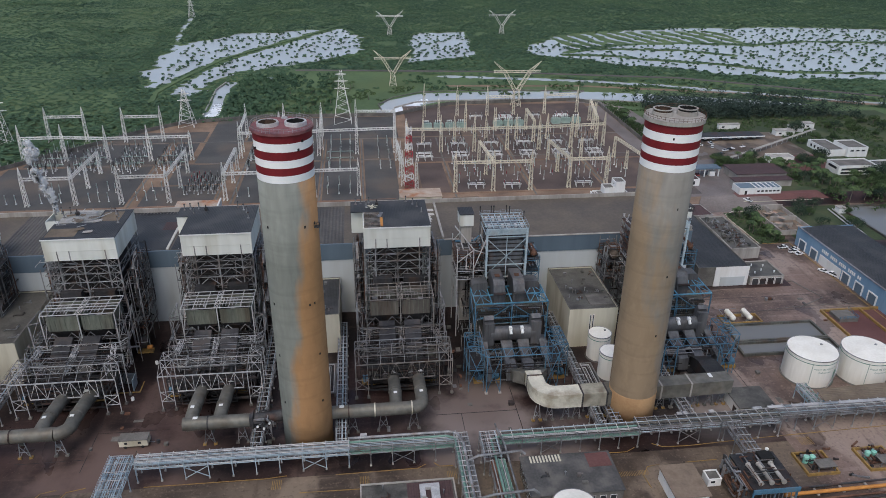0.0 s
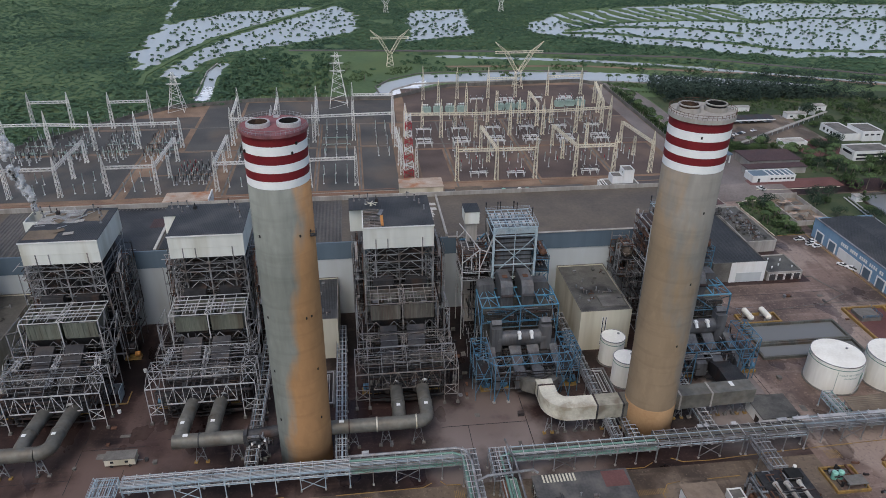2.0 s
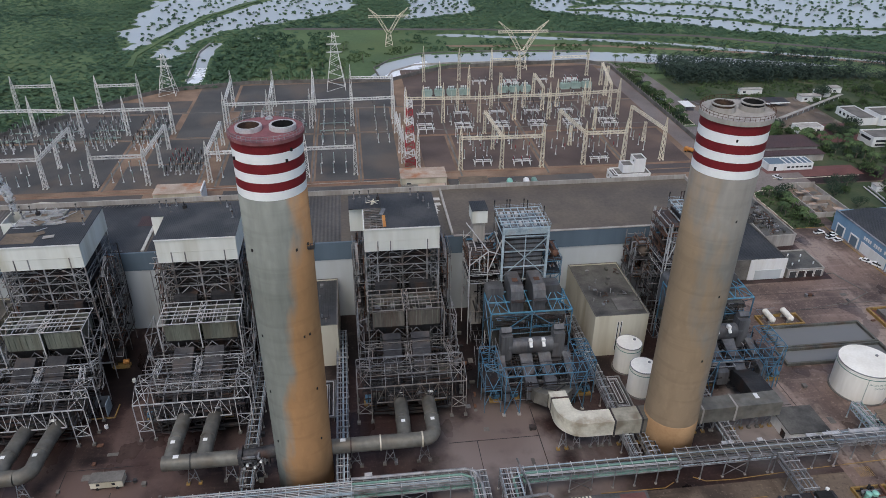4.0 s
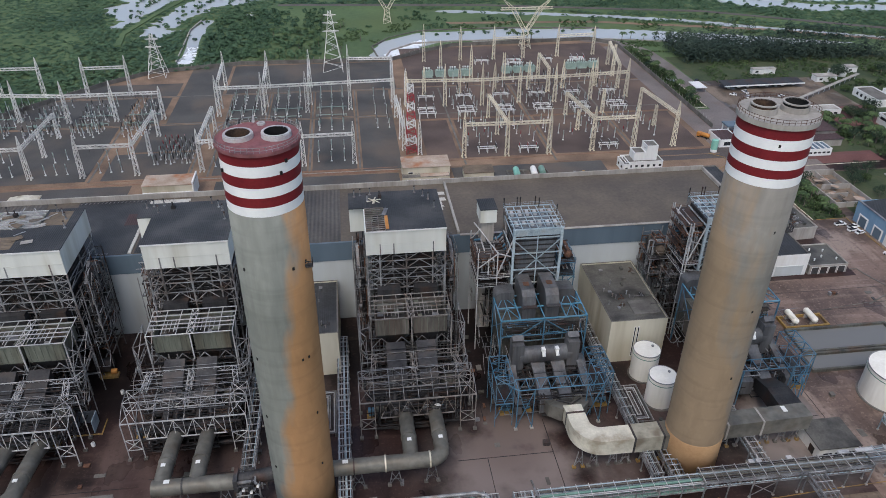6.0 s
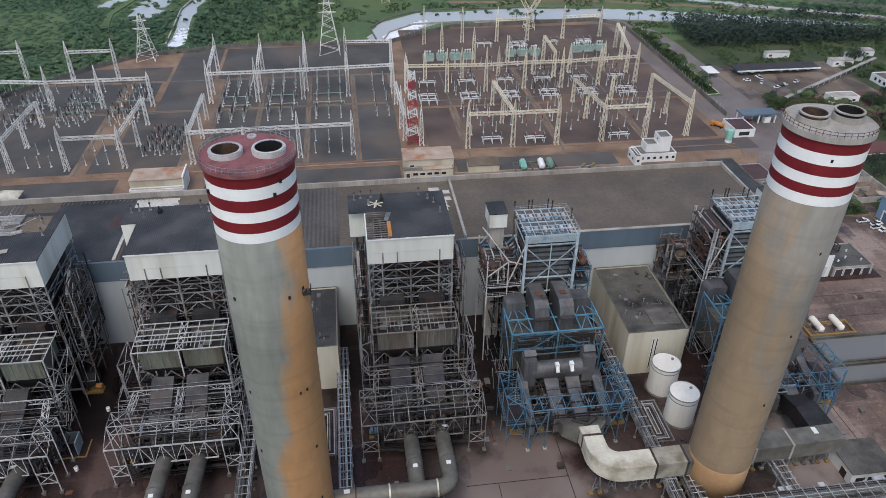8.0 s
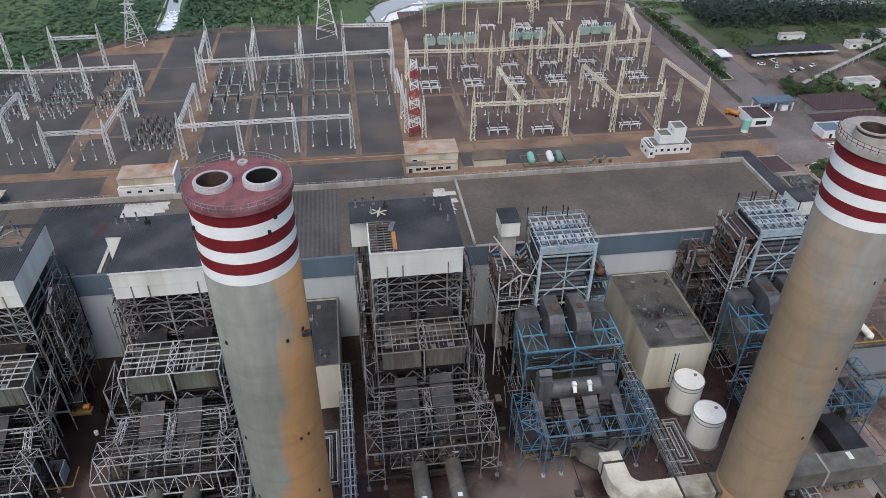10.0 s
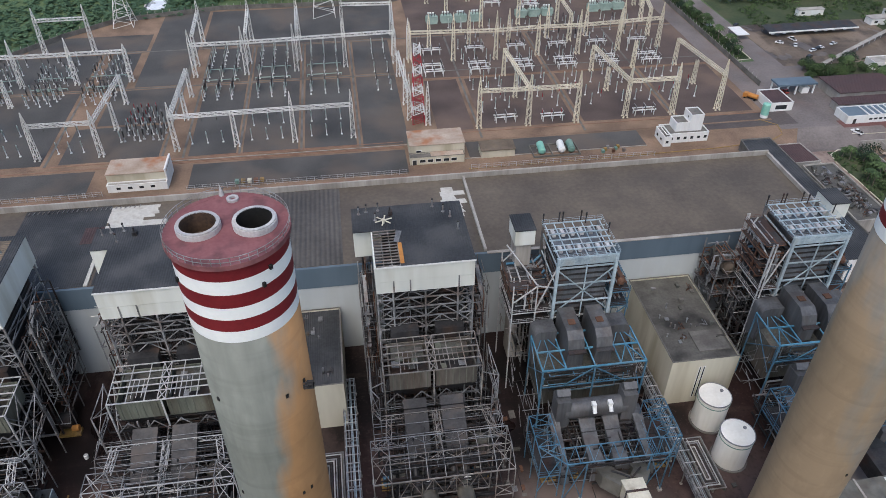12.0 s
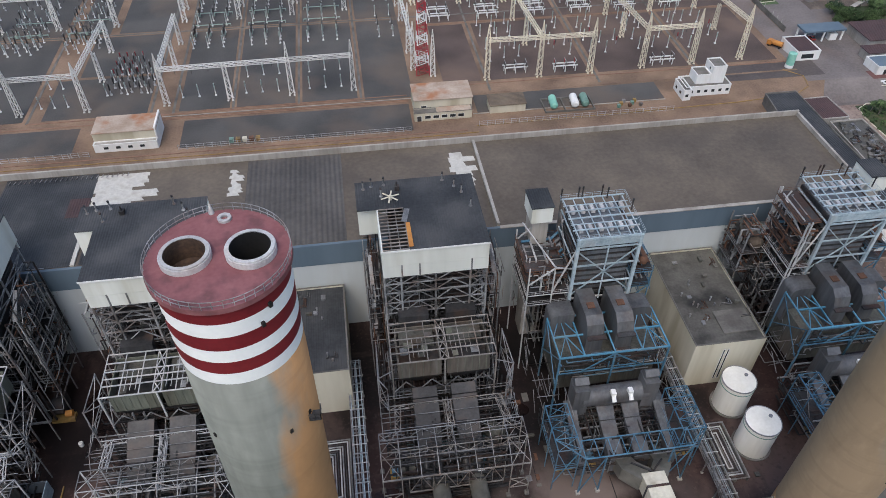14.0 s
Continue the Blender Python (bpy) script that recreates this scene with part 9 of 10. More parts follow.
for xc in (65, 87.5, 110, 132, 154.5):
    for dx in (-6.5, 0, 6.5):
        for y in (407, 421, 454, 494):
            pale.append((xc + dx + r6.uniform(-0.5, 0.5), y + r6.uniform(-2, 2), 0))
pale.sort(key=lambda p: p[1])
place(make_post(True, 5.6), pale[:170])
# the farther rows, too many to tell apart
rear_stands, rear_tops = Shape(), Shape()
for x, y, a in pale[170:]:
    rear_stands.beam((x, y, 0.2), (x, y, 2.8), 0.28).box(x - 0.4, y - 0.4, 0, x + 0.4, y + 0.4, 0.28)
    sheds(rear_tops, x, y, 2.8, 5.6, 0.3)
solid("insulator_stands", rear_stands, PAINT_WHITE, "white steel stands in the rear insulator rows", "insulator", "stuff")
solid("insulator_columns", rear_tops, PORCELAIN_PALE, "pale porcelain columns in the rear insulator rows", "insulator", "stuff")
place(make_post(False, 4.8), dark[:290])
place(make_breaker(), brk)
place(make_breaker_tall(), tall)
frames_ = [(67, 386, 0), (130.5, 384, 0)]
for xc in (42, 65, 87.5, 110, 132, 154.5):
    frames_ += [(xc, 437.5, 0), (xc, 444.5, 0), (xc + 2, 464, 0)]
    if xc > 80:
        frames_ += [(xc + 2, 530, 0)]
place(make_switch(), frames_)
place(make_switch(True), [(88, 384.5, 0), (112, 524, 0), (156, 526, 0)])
place(make_transformer(), [(50, 508, 0), (58.5, 508.5, 0), (67, 508.5, 0), (75.5, 508.8, 0), (103, 511, 0), (111, 511.5, 0), (119, 512, 0), (148, 515, 0), (156, 516, 0), (164, 516.5, 0)])
red_posts = thing("post_insulator", (0, 0, 0), "red painted post on a slim stand", "insulator", "red posts")
part("stand", Shape().beam((0, 0, 0), (0, 0, 1.6), 0.26), STEEL_WHITE, red_posts)
part("porcelain", sheds(Shape(), 0, 0, 1.6, 3.6, 0.26), RED_MAST, red_posts)
place(red_posts, [(-98 + (i % 4) * 3.2, 405 + (i // 4) * 7, 0) for i in range(12)] + [(60 + i * 9.5, 404 + 5 * (i % 3), 0) for i in range(12)])

# low green pipe runs along the breakers
for xc in (-190, -167, -142, -117, -62, -37.2, -12.0):
    for y in (444.6, 457.0):
        solid("air_pipe", Shape().beam((xc - 8.5, y, 1.3), (xc + 8.5, y, 1.3), 0.32).beam((xc - 8.4, y, 0), (xc - 8.4, y, 1.3), 0.2).beam((xc + 8.4, y, 0), (xc + 8.4, y, 1.3), 0.2).beam((xc, y, 0), (xc, y, 1.3), 0.2), TRANSFORMER_GREEN, "low grey-green pipe run between breakers", "pipe", group="breaker pipes", at=(xc, y, 0))
# red cable duct covers along the yard road
for i_, (y, a, b) in enumerate(((369.2, -180, 20), (370.3, -100, 20), (372.9, -125, 0), (374.0, -60, 20), (346.3, -180, 40), (378.6, 34, 184), (433.6, 34, 184))):
    struct("trim_duct_%d" % (i_ + 1), Shape().box(a, y - 0.25, 0.0, b, y + 0.25, 0.14), TERRACOTTA, "reddish cable duct cover in the ground")
# service buildings on the yard road
building("relay_house", 21.4, 358.5, 43.8, 370.6, 6.6, PAINT_CREAM, ROOF_RUST, "cream relay house with a rust-stained flat roof", parapet=0.15, windows=(("s", 24, 3, 2, 1.2),), over=0.3)
building("relay_annex", 21.0, 354.6, 43.2, 358.4, 3.4, PAINT_CREAM, CONCRETE_DARK, "low cream annex with openings before the relay house", windows=[("s", 25 + 3.2 * i, 1.0, 2.2, 1.2) for i in range(5)], doors=(("s", 22, 0, 1.6, 2.2),), parapet=0.2)
solid("roof_panel", Shape().box(29.5, 354.8, 3.42, 43.0, 358.2, 3.56), ROOF_RUST, "rusty sheet on the annex roof", "roof sheet", at=(36, 356, 3.4))
building("relay_house", -95.4, 353.0, -73.2, 364.0, 6.4, PAINT_CREAM, ROOF_RUST, "cream relay house with a worn pale roof", parapet=0.15, windows=(("s", -86, 0.8, 4.5, 1.6),), doors=(("s", -90, 0, 2, 2.4),), over=0.2)
building("relay_annex", -95.4, 350.6, -73.2, 352.9, 3.2, PAINT_WHITE, CONCRETE, "low white annex with small openings", windows=[("s", -92 + 4.2 * i, 1.2, 1.6, 1.0) for i in range(4)], parapet=0.2)
struct("wall_gable", Shape().box(-73.6, 352.5, 0, -73.1, 364.2, 7.6).box(-73.7, 352.4, 7.6, -73.0, 364.3, 7.75), PAINT_WHITE, "tall thin white end wall of the relay house")
building("pump_shed", 50.6, 356.2, 64.6, 363.0, 3.3, PAINT_CREAM, ROOF_BROWN, "small shed with a pinkish brown sheet roof", slopes=0.6, over=0.3)
building("control_block", 130.0, 357.2, 149.0, 366.0, 4.3, PAINT_WHITE, CONCRETE_DARK, "white two-level control block with square windows", windows=[("s", 132 + 3.0 * i, 1.5, 1.3, 1.2) for i in range(6)] + [("w", 358.5, 1.5, 1.2, 1.2), ("w", 362, 1.5, 1.2, 1.2)], parapet=0.3)
building("control_wing", 128.2, 354.6, 131.4, 364.2, 4.6, PAINT_WHITE, CONCRETE_DARK, "white wing of the control block", windows=(("s", 129, 1.6, 1.2, 1.2), ("w", 357, 1.6, 1.5, 1.2), ("w", 361, 1.6, 1.5, 1.2)), parapet=0.3)
building("control_tower", 134.8, 359.6, 140.6, 366.2, 8.0, PAINT_WHITE, CONCRETE_DARK, "white middle storey of the control block", parapet=0.3)
building("control_tower", 140.7, 359.4, 146.4, 366.4, 11.4, PAINT_WHITE, CONCRETE_DARK, "tall white stair tower of the control block", parapet=0.3, windows=(("w", 361.5, 9.2, 1.0, 0.8),))
cn = thing("yard_canopy", (-146, 351, 0), "cream folded canopy roof on posts", "canopy")
for a, b, z0, z1 in ((-152, -146, 3.4, 4.2), (-146, -138.6, 4.2, 3.6)):
    part("roof_leaf", Shape().add([(a, 346.5, z0), (b, 346.5, z1), (b, 355, z1), (a, 355, z0), (a, 346.5, z0 + 0.2), (b, 346.5, z1 + 0.2), (b, 355, z1 + 0.2), (a, 355, z0 + 0.2)], [(3, 2, 1, 0), (4, 5, 6, 7), (0, 1, 5, 4), (1, 2, 6, 5), (2, 3, 7, 6), (3, 0, 4, 7)]), DUCT_CREAM, cn)
for x in (-151.5, -139):
    for y in (347, 354.5):
        part("post", Shape().beam((x, y, 0), (x, y, 3.5), 0.22), STEEL, cn)
for i, (x, m) in enumerate(((76, PAINT_TEAL), (84.5, PAINT_WHITE), (88.6, PAINT_GREEN))):
    t_ = thing("fuel_tank", (x, 358, 0), "horizontal fuel tank on saddles in a low bund", "tank", "fuel tanks")
    part("vessel", Shape().tube((x - 0.2, 355.2, 1.9), (x + 0.3, 361.2, 1.9), 1.5, n=16).tube((x - 0.25, 354.6, 1.9), (x - 0.2, 355.2, 1.9), 0.8, 1.5, n=16), m, t_)
    for y in (356, 360):
        part("saddle", Shape().box(x - 1.2, y, 0, x + 1.2, y + 0.4, 0.8), CONCRETE, t_)
bd = Shape()
for a, b, c, d in ((72, 353.2, 92, 353.6), (72, 362.4, 92, 362.8), (72, 353.6, 72.4, 362.4), (91.6, 353.6, 92, 362.4), (80, 353.6, 80.4, 362.4)):
    bd.box(a, b, 0, c, d, 0.8)
solid("tank_bund", bd, CONCRETE_DARK, "low dark bund wall around fuel tanks", "bund", at=(82, 358, 0))
for k in range(7):
    x, y = 101 + k * 1.5, 353 + (k % 3) * 1.6
    solid("cabinet", Shape().box(x, y, 0, x + 1.1, y + 1.1, 1.2).box(x - 0.06, y - 0.06, 1.2, x + 1.16, y + 1.16, 1.3), (PAINT_GREEN, PAINT_YELLOW, STEEL, RUST)[k % 4], "small painted cabinet beside the yard road", "cabinet", group="road cabinets", at=(x, y, 0))
for k in range(5):
    x = -48 + k * 2.4
    solid("cabinet", Shape().box(x, 350.2, 0, x + 1.5, 351.8, 1.3).box(x - 0.06, 350.1, 1.3, x + 1.56, 351.9, 1.42), (PAINT_GREEN, PAINT_YELLOW, PAINT_CREAM, RUST, PAINT_YELLOW)[k], "small painted pump cabinet beside the fence", "cabinet", group="road cabinets", at=(x, 350, 0))


# ---------------------------------------------------------------- sheds east of the hall
Shape.level = "yard"
def slanted(name, outline, h, wall_mat, roof_mat, label, parapet=0.5):
    """A flat-roofed building on a four-cornered plan."""
    cx = sum(p[0] for p in outline) / len(outline)
    cy = sum(p[1] for p in outline) / len(outline)
    root = thing(name, (cx, cy, 0), label, "building")
    part("wall", Shape().prism(outline, 0, h - parapet), wall_mat, root)
    part("roof", Shape().prism([(cx + (x - cx) * 0.97, cy + (y - cy) * 0.985) for x, y in outline], h - parapet, h - parapet + 0.12), roof_mat, root)
    for p, q in zip(outline, outline[1:] + outline[:1]):
        part("parapet", Shape().beam((p[0], p[1], h - parapet / 2), (q[0], q[1], h - parapet / 2), 0.4, parapet + 0.2), wall_mat, root)
    return root


slanted("long_shed", [(144, 261.2), (166.9, 261.2), (166.2, 339), (154, 339)], 9.2, CONCRETE_DARK, ROOF_DARK, "long shed with a dark flat roof beside the hall", 0.3)
struct("wall_shed_front", Shape().box(151.8, 260.8, 0, 167.2, 261.15, 9.3), PAINT_WHITE, "white front wall of the long shed")
struct("door_shed", Shape().box(154.5, 260.6, 0.2, 165.5, 260.8, 4.2).box(154.3, 260.55, 4.2, 165.7, 260.82, 4.45), CLAD_GREY, "wide grey roller shutter of the long shed")
slanted("maroon_roof_block", [(168.0, 324.2), (181.0, 324.4), (180.2, 338.6), (168.2, 338.4)], 5.8, CONCRETE, ROOF_RED, "low block with a dull maroon roof", 0.3)
slanted("workshop", [(171.6, 285.0), (186.0, 285.6), (185.2, 322.6), (172.4, 322.4)], 5.6, CONCRETE, ROOF_FLAT, "low workshop with a cluttered dark roof", 0.5)
roof_clutter(173.5, 287, 182, 320, 5.2, 110, 41)
building("shed_white_doors", 168.4, 260.6, 184.0, 275.4, 3.9, CONCRETE, ROOF_FLAT, "pale grey garage block with dark flat roof and wide doors", doors=[("s", 169.5 + 3.6 * i, 0, 2.8, 3.0) for i in range(4)], parapet=0.3)
for x, y in ((172, 264), (176, 266), (179, 270), (174, 271), (181, 264)):
    solid("roof_vent", Shape().tube((x, y, 3.9), (x, y, 4.7), 0.25, n=10).tube((x, y, 4.7), (x, y, 4.95), 0.36, 0.12, n=10), PAINT_WHITE, "white mushroom roof vent", "roof vent", group="roof vents", at=(x, y, 3.9))
# warehouse
wh = thing("warehouse", (226, 260, 0), "blue warehouse with a broad dark roof and white-framed doors", "warehouse")
part("wall_upper", Shape().box(211.6, 205, 4.8, 212.0, 298.4, 9.4).box(212, 297.9, 4.8, 240, 298.4, 9.4).box(212, 205, 4.8, 240, 205.5, 9.4), PAINT_BLUE, wh, "blue sheet upper wall")
part("wall_lower", Shape().box(211.7, 205.1, 0, 212.0, 298.3, 4.8).box(212, 297.95, 0, 240, 298.3, 4.8).box(212, 205.1, 0, 240, 205.4, 4.8), PAINT_BLUE, wh)
part("roof", Shape().add([(212, 205.4, 8.9), (226, 205.4, 10.0), (226, 298, 10.0), (212, 298, 8.9), (240, 205.4, 8.9), (240, 298, 8.9)], [(0, 1, 2, 3), (1, 4, 5, 2)]), ROOF_DARK, wh, "dark low-pitched sheet roof")
part("gutter", Shape().box(211.3, 205, 9.4, 212.2, 298.4, 9.65), STEEL, wh)
for i, y in enumerate((290, 280.5, 256, 247, 238, 222, 212)):
    d = part("door", Shape().box(211.5, y, 0, 211.7, y + 4.4, 4.4), CLAD_BLUE, wh, "grey-blue roller door")
    part("door_frame", Shape().box(211.4, y - 0.7, 0, 211.72, y, 5.0).box(211.4, y + 4.4, 0, 211.72, y + 5.1, 5.0).box(211.4, y, 4.4, 211.72, y + 4.4, 5.0), PAINT_WHITE, d, "white door surround")
part("white_panel", Shape().box(211.45, 262, 0, 211.7, 278, 4.6), PAINT_WHITE, wh, "white lower wall panel")
for i in range(22):
    if i % 5 != 4:
        part("sign_bar", Shape().box(211.4, 276.5 - i * 1.3, 6.1, 211.6, 277.3 - i * 1.3, 7.5), PAINT_WHITE, wh, "white sign lettering bar")
for i in range(4):
    part("window", Shape().box(211.5, 264 + i * 3.0, 2.6, 211.62, 266.2 + i * 3.0, 4.2), GLASS_DARK, wh)
struct("kerb_50", strip([(209.8, 205), (209.8, 300), (196, 300)], 0.4, 0.03, 0.18), PAINT_YELLOW, "yellow kerb along the warehouse")
struct("kerb_51", strip([(186.5, 262), (189.5, 262), (190.5, 258), (194.5, 247), (180, 240)], 0.5, 0.03, 0.2), CONCRETE_DARK, "dark broken kerb across the apron")
struct("kerb_52", strip([(150, 237.5), (180, 241), (205, 241)], 0.25, 0.03, 0.12), CONCRETE_DARK, "low worn kerb across the apron")

# ruined block
ru = thing("ruined_block", (218, 323, 0), "roofless ruined block with broken pale walls", "ruin")
for a, b, c, d, h in ((210, 309, 229, 309.5, 2.6), (210, 340.5, 229, 341, 3.2), (210, 309.5, 210.5, 340.5, 2.8), (228.5, 309.5, 229, 340.5, 2.2), (210.5, 318, 222, 318.4, 2.4), (214, 326, 228.5, 326.4, 2.8), (217, 309.5, 217.4, 318, 1.8), (219, 326.4, 219.4, 340.5, 2.6)):
    part("wall_piece", Shape().box(a, b, 0, c, d, h), CONCRETE, ru)
part("floor", Shape().box(210.5, 309.5, 0.02, 228.5, 340.5, 0.2), ROOF_PLAIN, ru, "brown rubble-strewn floor")
for k in range(9):
    x, y = r_.uniform(212, 222), r_.uniform(311, 333)
    part("roof_remnant", Shape().beam((x, y, 2.4 + 0.05 * k), (x + r_.uniform(2, 5), y + r_.uniform(-1, 3), 2.0 + 0.05 * k), r_.uniform(1.5, 4), 0.12), r_.choice((ROOF_PLAIN, ROOF_RUST, CONCRETE_DARK)), ru, "broken remnant of a roof sheet")
for k in range(14):
    x, y = r_.uniform(212, 225), r_.uniform(311, 336)
    part("rubble", Shape().beam((x, y, 0.4), (x + r_.uniform(-3, 3), y + r_.uniform(-3, 3), r_.uniform(0.4, 2)), r_.uniform(0.3, 1.0), 0.3), r_.choice((CONCRETE, ROOF_BROWN, CONCRETE_DARK)), ru)

# ---------------------------------------------------------------- entrance and office quarter
slab("pavement_60", 221, 424, 302, 480, 0.03, YARD_TAN, "tan gravel car park")
slab("pavement_61", 212, 344, 300, 353, 0.03, YARD_TAN, "tan side road past the reservoir")
slab("pavement_62", 214, 353, 266, 366, 0.06, PLAZA, "red paved forecourt")
slab("pavement_63", 272, 398, 304, 428, 0.06, PLAZA, "red paved office forecourt")
slab("pavement_64", 216, 341, 262, 344, 0.05, GRASS_DARK, "green lawn strip")
slab("pavement_65", 194.5, 300, 209, 339, 0.05, GRASS_DARK, "green overgrown verge")
slab("pavement_66", 216, 299, 262, 341, 0.03, GRASS_DARK, "green overgrown plot behind the warehouse")
slab("pavement_67", 196, 340, 232, 372, 0.04, ASPHALT, "broad worn entrance road")
slab("pavement_68", 186, 340, 197, 404, 0.035, ASPHALT, "worn paved strip inside the gate")
slab("pavement_69", 198.5, 436, 208, 560, 0.1, GRASS_DARK, "planted verge beside the entrance road")
slab("pavement_70", 221.5, 354, 420, 532, -0.06, GRASS_DARK, "overgrown lawns of the office quarter")
for i, pth in enumerate(([(208.4, 436), (208.4, 562)], [(198.2, 434), (208.4, 435)], [(194.3, 300), (194.3, 318), (193.6, 330), (195, 337), (200, 340), (208, 339.5)], [(187.5, 300), (187.5, 318), (187, 338), (187.5, 341)], [(214, 353), (222, 352), (262, 352.6)])):
    struct("kerb_%d" % (60 + i), strip(pth, 0.4, 0.02, 0.2), PAINT_CREAM, "pale painted road kerb")

gt = thing("gate_canopy", (209, 396, 0), "grey-blue flat gate canopy on pillars", "gate")
part("roof", Shape().box(199.6, 392.6, 4.8, 219.4, 400.2, 5.5), CLAD_BLUE, gt)
for x in (200.4, 209.4, 218.4):
    for y in (393.4, 399.4):
        part("pillar", Shape().box(x - 0.3, y - 0.3, 0, x + 0.3, y + 0.3, 4.8), PAINT_WHITE, gt)
part("booth", Shape().box(213, 393.6, 0, 216.5, 396.4, 3.0), PAINT_WHITE, gt)
building("guard_house", 188.8, 378.2, 199.4, 392.2, 4.2, PAINT_WHITE, ROOF_RED, "white guard house with a maroon roof", windows=(("s", 191, 1, 5.5, 2.0),), parapet=0.3)
tt = thing("teal_vessel", (183.6, 374, 0), "upright teal water vessel with white foot", "tank")
part("shell", Shape().tube((183.6, 374, 1.4), (183.6, 374, 6.4), 1.7, n=24).tube((183.6, 374, 6.4), (183.6, 374, 6.9), 1.7, 0.5, n=24), PAINT_TEAL, tt)
part("foot", Shape().tube((183.6, 374, 0), (183.6, 374, 1.4), 1.72, n=24), PAINT_WHITE, tt)
building("maroon_hall", 224.8, 382.6, 256.0, 399.4, 4.8, CONCRETE, ROOF_RED, "long low hall under a maroon sheet roof", over=0.8, windows=[("s", 227 + 4 * i, 1.2, 2.4, 1.4) for i in range(7)])
building("maroon_annex", 219.0, 373.4, 254.4, 379.6, 3.9, CONCRETE, ROOF_RED, "low annex with a dark maroon roof", over=0.6)
lw = building("long_white_office", 216.4, 362.4, 241.6, 371.6, 3.8, PAINT_WHITE, CLAD_BLUE, "long white office with glazed roof strips", windows=[("s", 227 + 2.4 * i, 1.4, 1.6, 0.9) for i in range(6)], doors=(("s", 219.5, 0, 1.4, 2.3),), parapet=0.2)
for i in range(5):
    solid("roof_rib", Shape().box(226.5 + i * 3, 362.6, 3.62, 226.9 + i * 3, 371.4, 4.05), PAINT_WHITE, "white rib between glazed roof strips", "roof rib", group="roof ribs", at=(226.5 + i * 3, 367, 3.6))
building("office_block", 321.2, 421, 335.4, 437.4, 6.6, PAINT_WHITE, CONCRETE_DARK, "tall white office block with a grey flat roof", windows=[("s", 323 + 4 * i, 3.8, 2.4, 1.0) for i in range(3)], parapet=0.5)
building("office_wing", 308.6, 423, 321.0, 446.5, 4.6, PAINT_WHITE, CONCRETE_DARK, "white office wing with grey roof", windows=[("w", 425 + 4 * i, 1.4, 1.8, 1.8) for i in range(5)], parapet=0.4)
building("office_block", 293.6, 388.4, 318.6, 401.4, 6.0, PAINT_WHITE, CONCRETE_DARK, "white office block with dark ribbon windows", windows=(("w", 390.5, 3.2, 8.5, 1.5), ("s", 295.5, 3.0, 20, 1.3), ("s", 295.5, 0.8, 20, 1.2)), parapet=0.5)
building("office_block", 319.2, 385, 350, 398.6, 5.6, PAINT_WHITE, ROOF_FLAT, "long white office block with ribbon windows", windows=(("s", 321, 1.0, 26, 1.2), ("s", 321, 3.2, 26, 1.2)), parapet=0.5)
building("white_bungalow", 263.4, 413.4, 279.4, 421.5, 3.9, PAINT_WHITE, CONCRETE, "white flat-roofed bungalow among trees", windows=[("s", 265 + 3.4 * i, 1.2, 2, 1.2) for i in range(4)], parapet=0.3)
building("white_hut", 257.2, 332.6, 261.6, 336.4, 3.0, PAINT_WHITE, CONCRETE, "small white hut with flat roof by the reservoir", over=0.3)
for x, y, w_, d_ in ((299, 470, 14, 6), (316, 478, 9, 7), (265, 489, 16, 3.5), (330, 486, 8, 6)):
    building("far_house", x, y, x + w_, y + d_, 3.6, PAINT_WHITE, CONCRETE, "small white house beyond the car park", over=0.3, windows=(("s", x + 2, 1.2, 2, 1.2),))
cp = thing("car_shelter", (258, 466, 0), "long dark car shelter with a white front edge", "car shelter")
part("roof", Shape().add([(231.5, 460.8, 2.8), (285.5, 461.8, 2.8), (285.5, 471.6, 3.5), (231.5, 470.6, 3.5), (231.5, 460.8, 2.95), (285.5, 461.8, 2.95), (285.5, 471.6, 3.65), (231.5, 470.6, 3.65)], [(3, 2, 1, 0), (4, 5, 6, 7), (0, 1, 5, 4), (1, 2, 6, 5), (2, 3, 7, 6), (3, 0, 4, 7)]), STEEL_DARK, cp)
part("front_edge", Shape().beam((231.4, 460.7, 2.8), (285.6, 461.7, 2.8), 0.5, 0.7), PAINT_WHITE, cp)
for i in range(10):
    part("post", Shape().beam((233 + i * 5.7, 469.8, 0), (233 + i * 5.7, 469.8, 3.4), 0.2), STEEL, cp)
wk = thing("covered_walk", (284, 447, 0), "long straight pale covered walkway roof on posts", "walkway")
part("roof", strip([(238.2, 418.4), (331, 475)], 2.2, 2.9, 0.25), CONCRETE, wk)
for i in range(16):
    k = (i + 0.5) / 16
    part("post", Shape().beam((238.2 + 92.8 * k, 418.4 + 56.6 * k, 0), (238.2 + 92.8 * k, 418.4 + 56.6 * k, 2.9), 0.2), PAINT_WHITE, wk)
sh = thing("bus_shelter", (216, 466, 0), "white flat roofed shelter beside the road", "shelter")
part("roof", Shape().box(212, 459, 3.0, 219, 471, 3.3), PAINT_WHITE, sh)
for x in (212.5, 218.5):
    for y in (459.5, 470.5):
        part("post", Shape().beam((x, y, 0), (x, y, 3.0), 0.2), STEEL, sh)


def ground_at(x, y):
    """Height of the ground on the east side."""
    return -DROP * low_share(x, y)


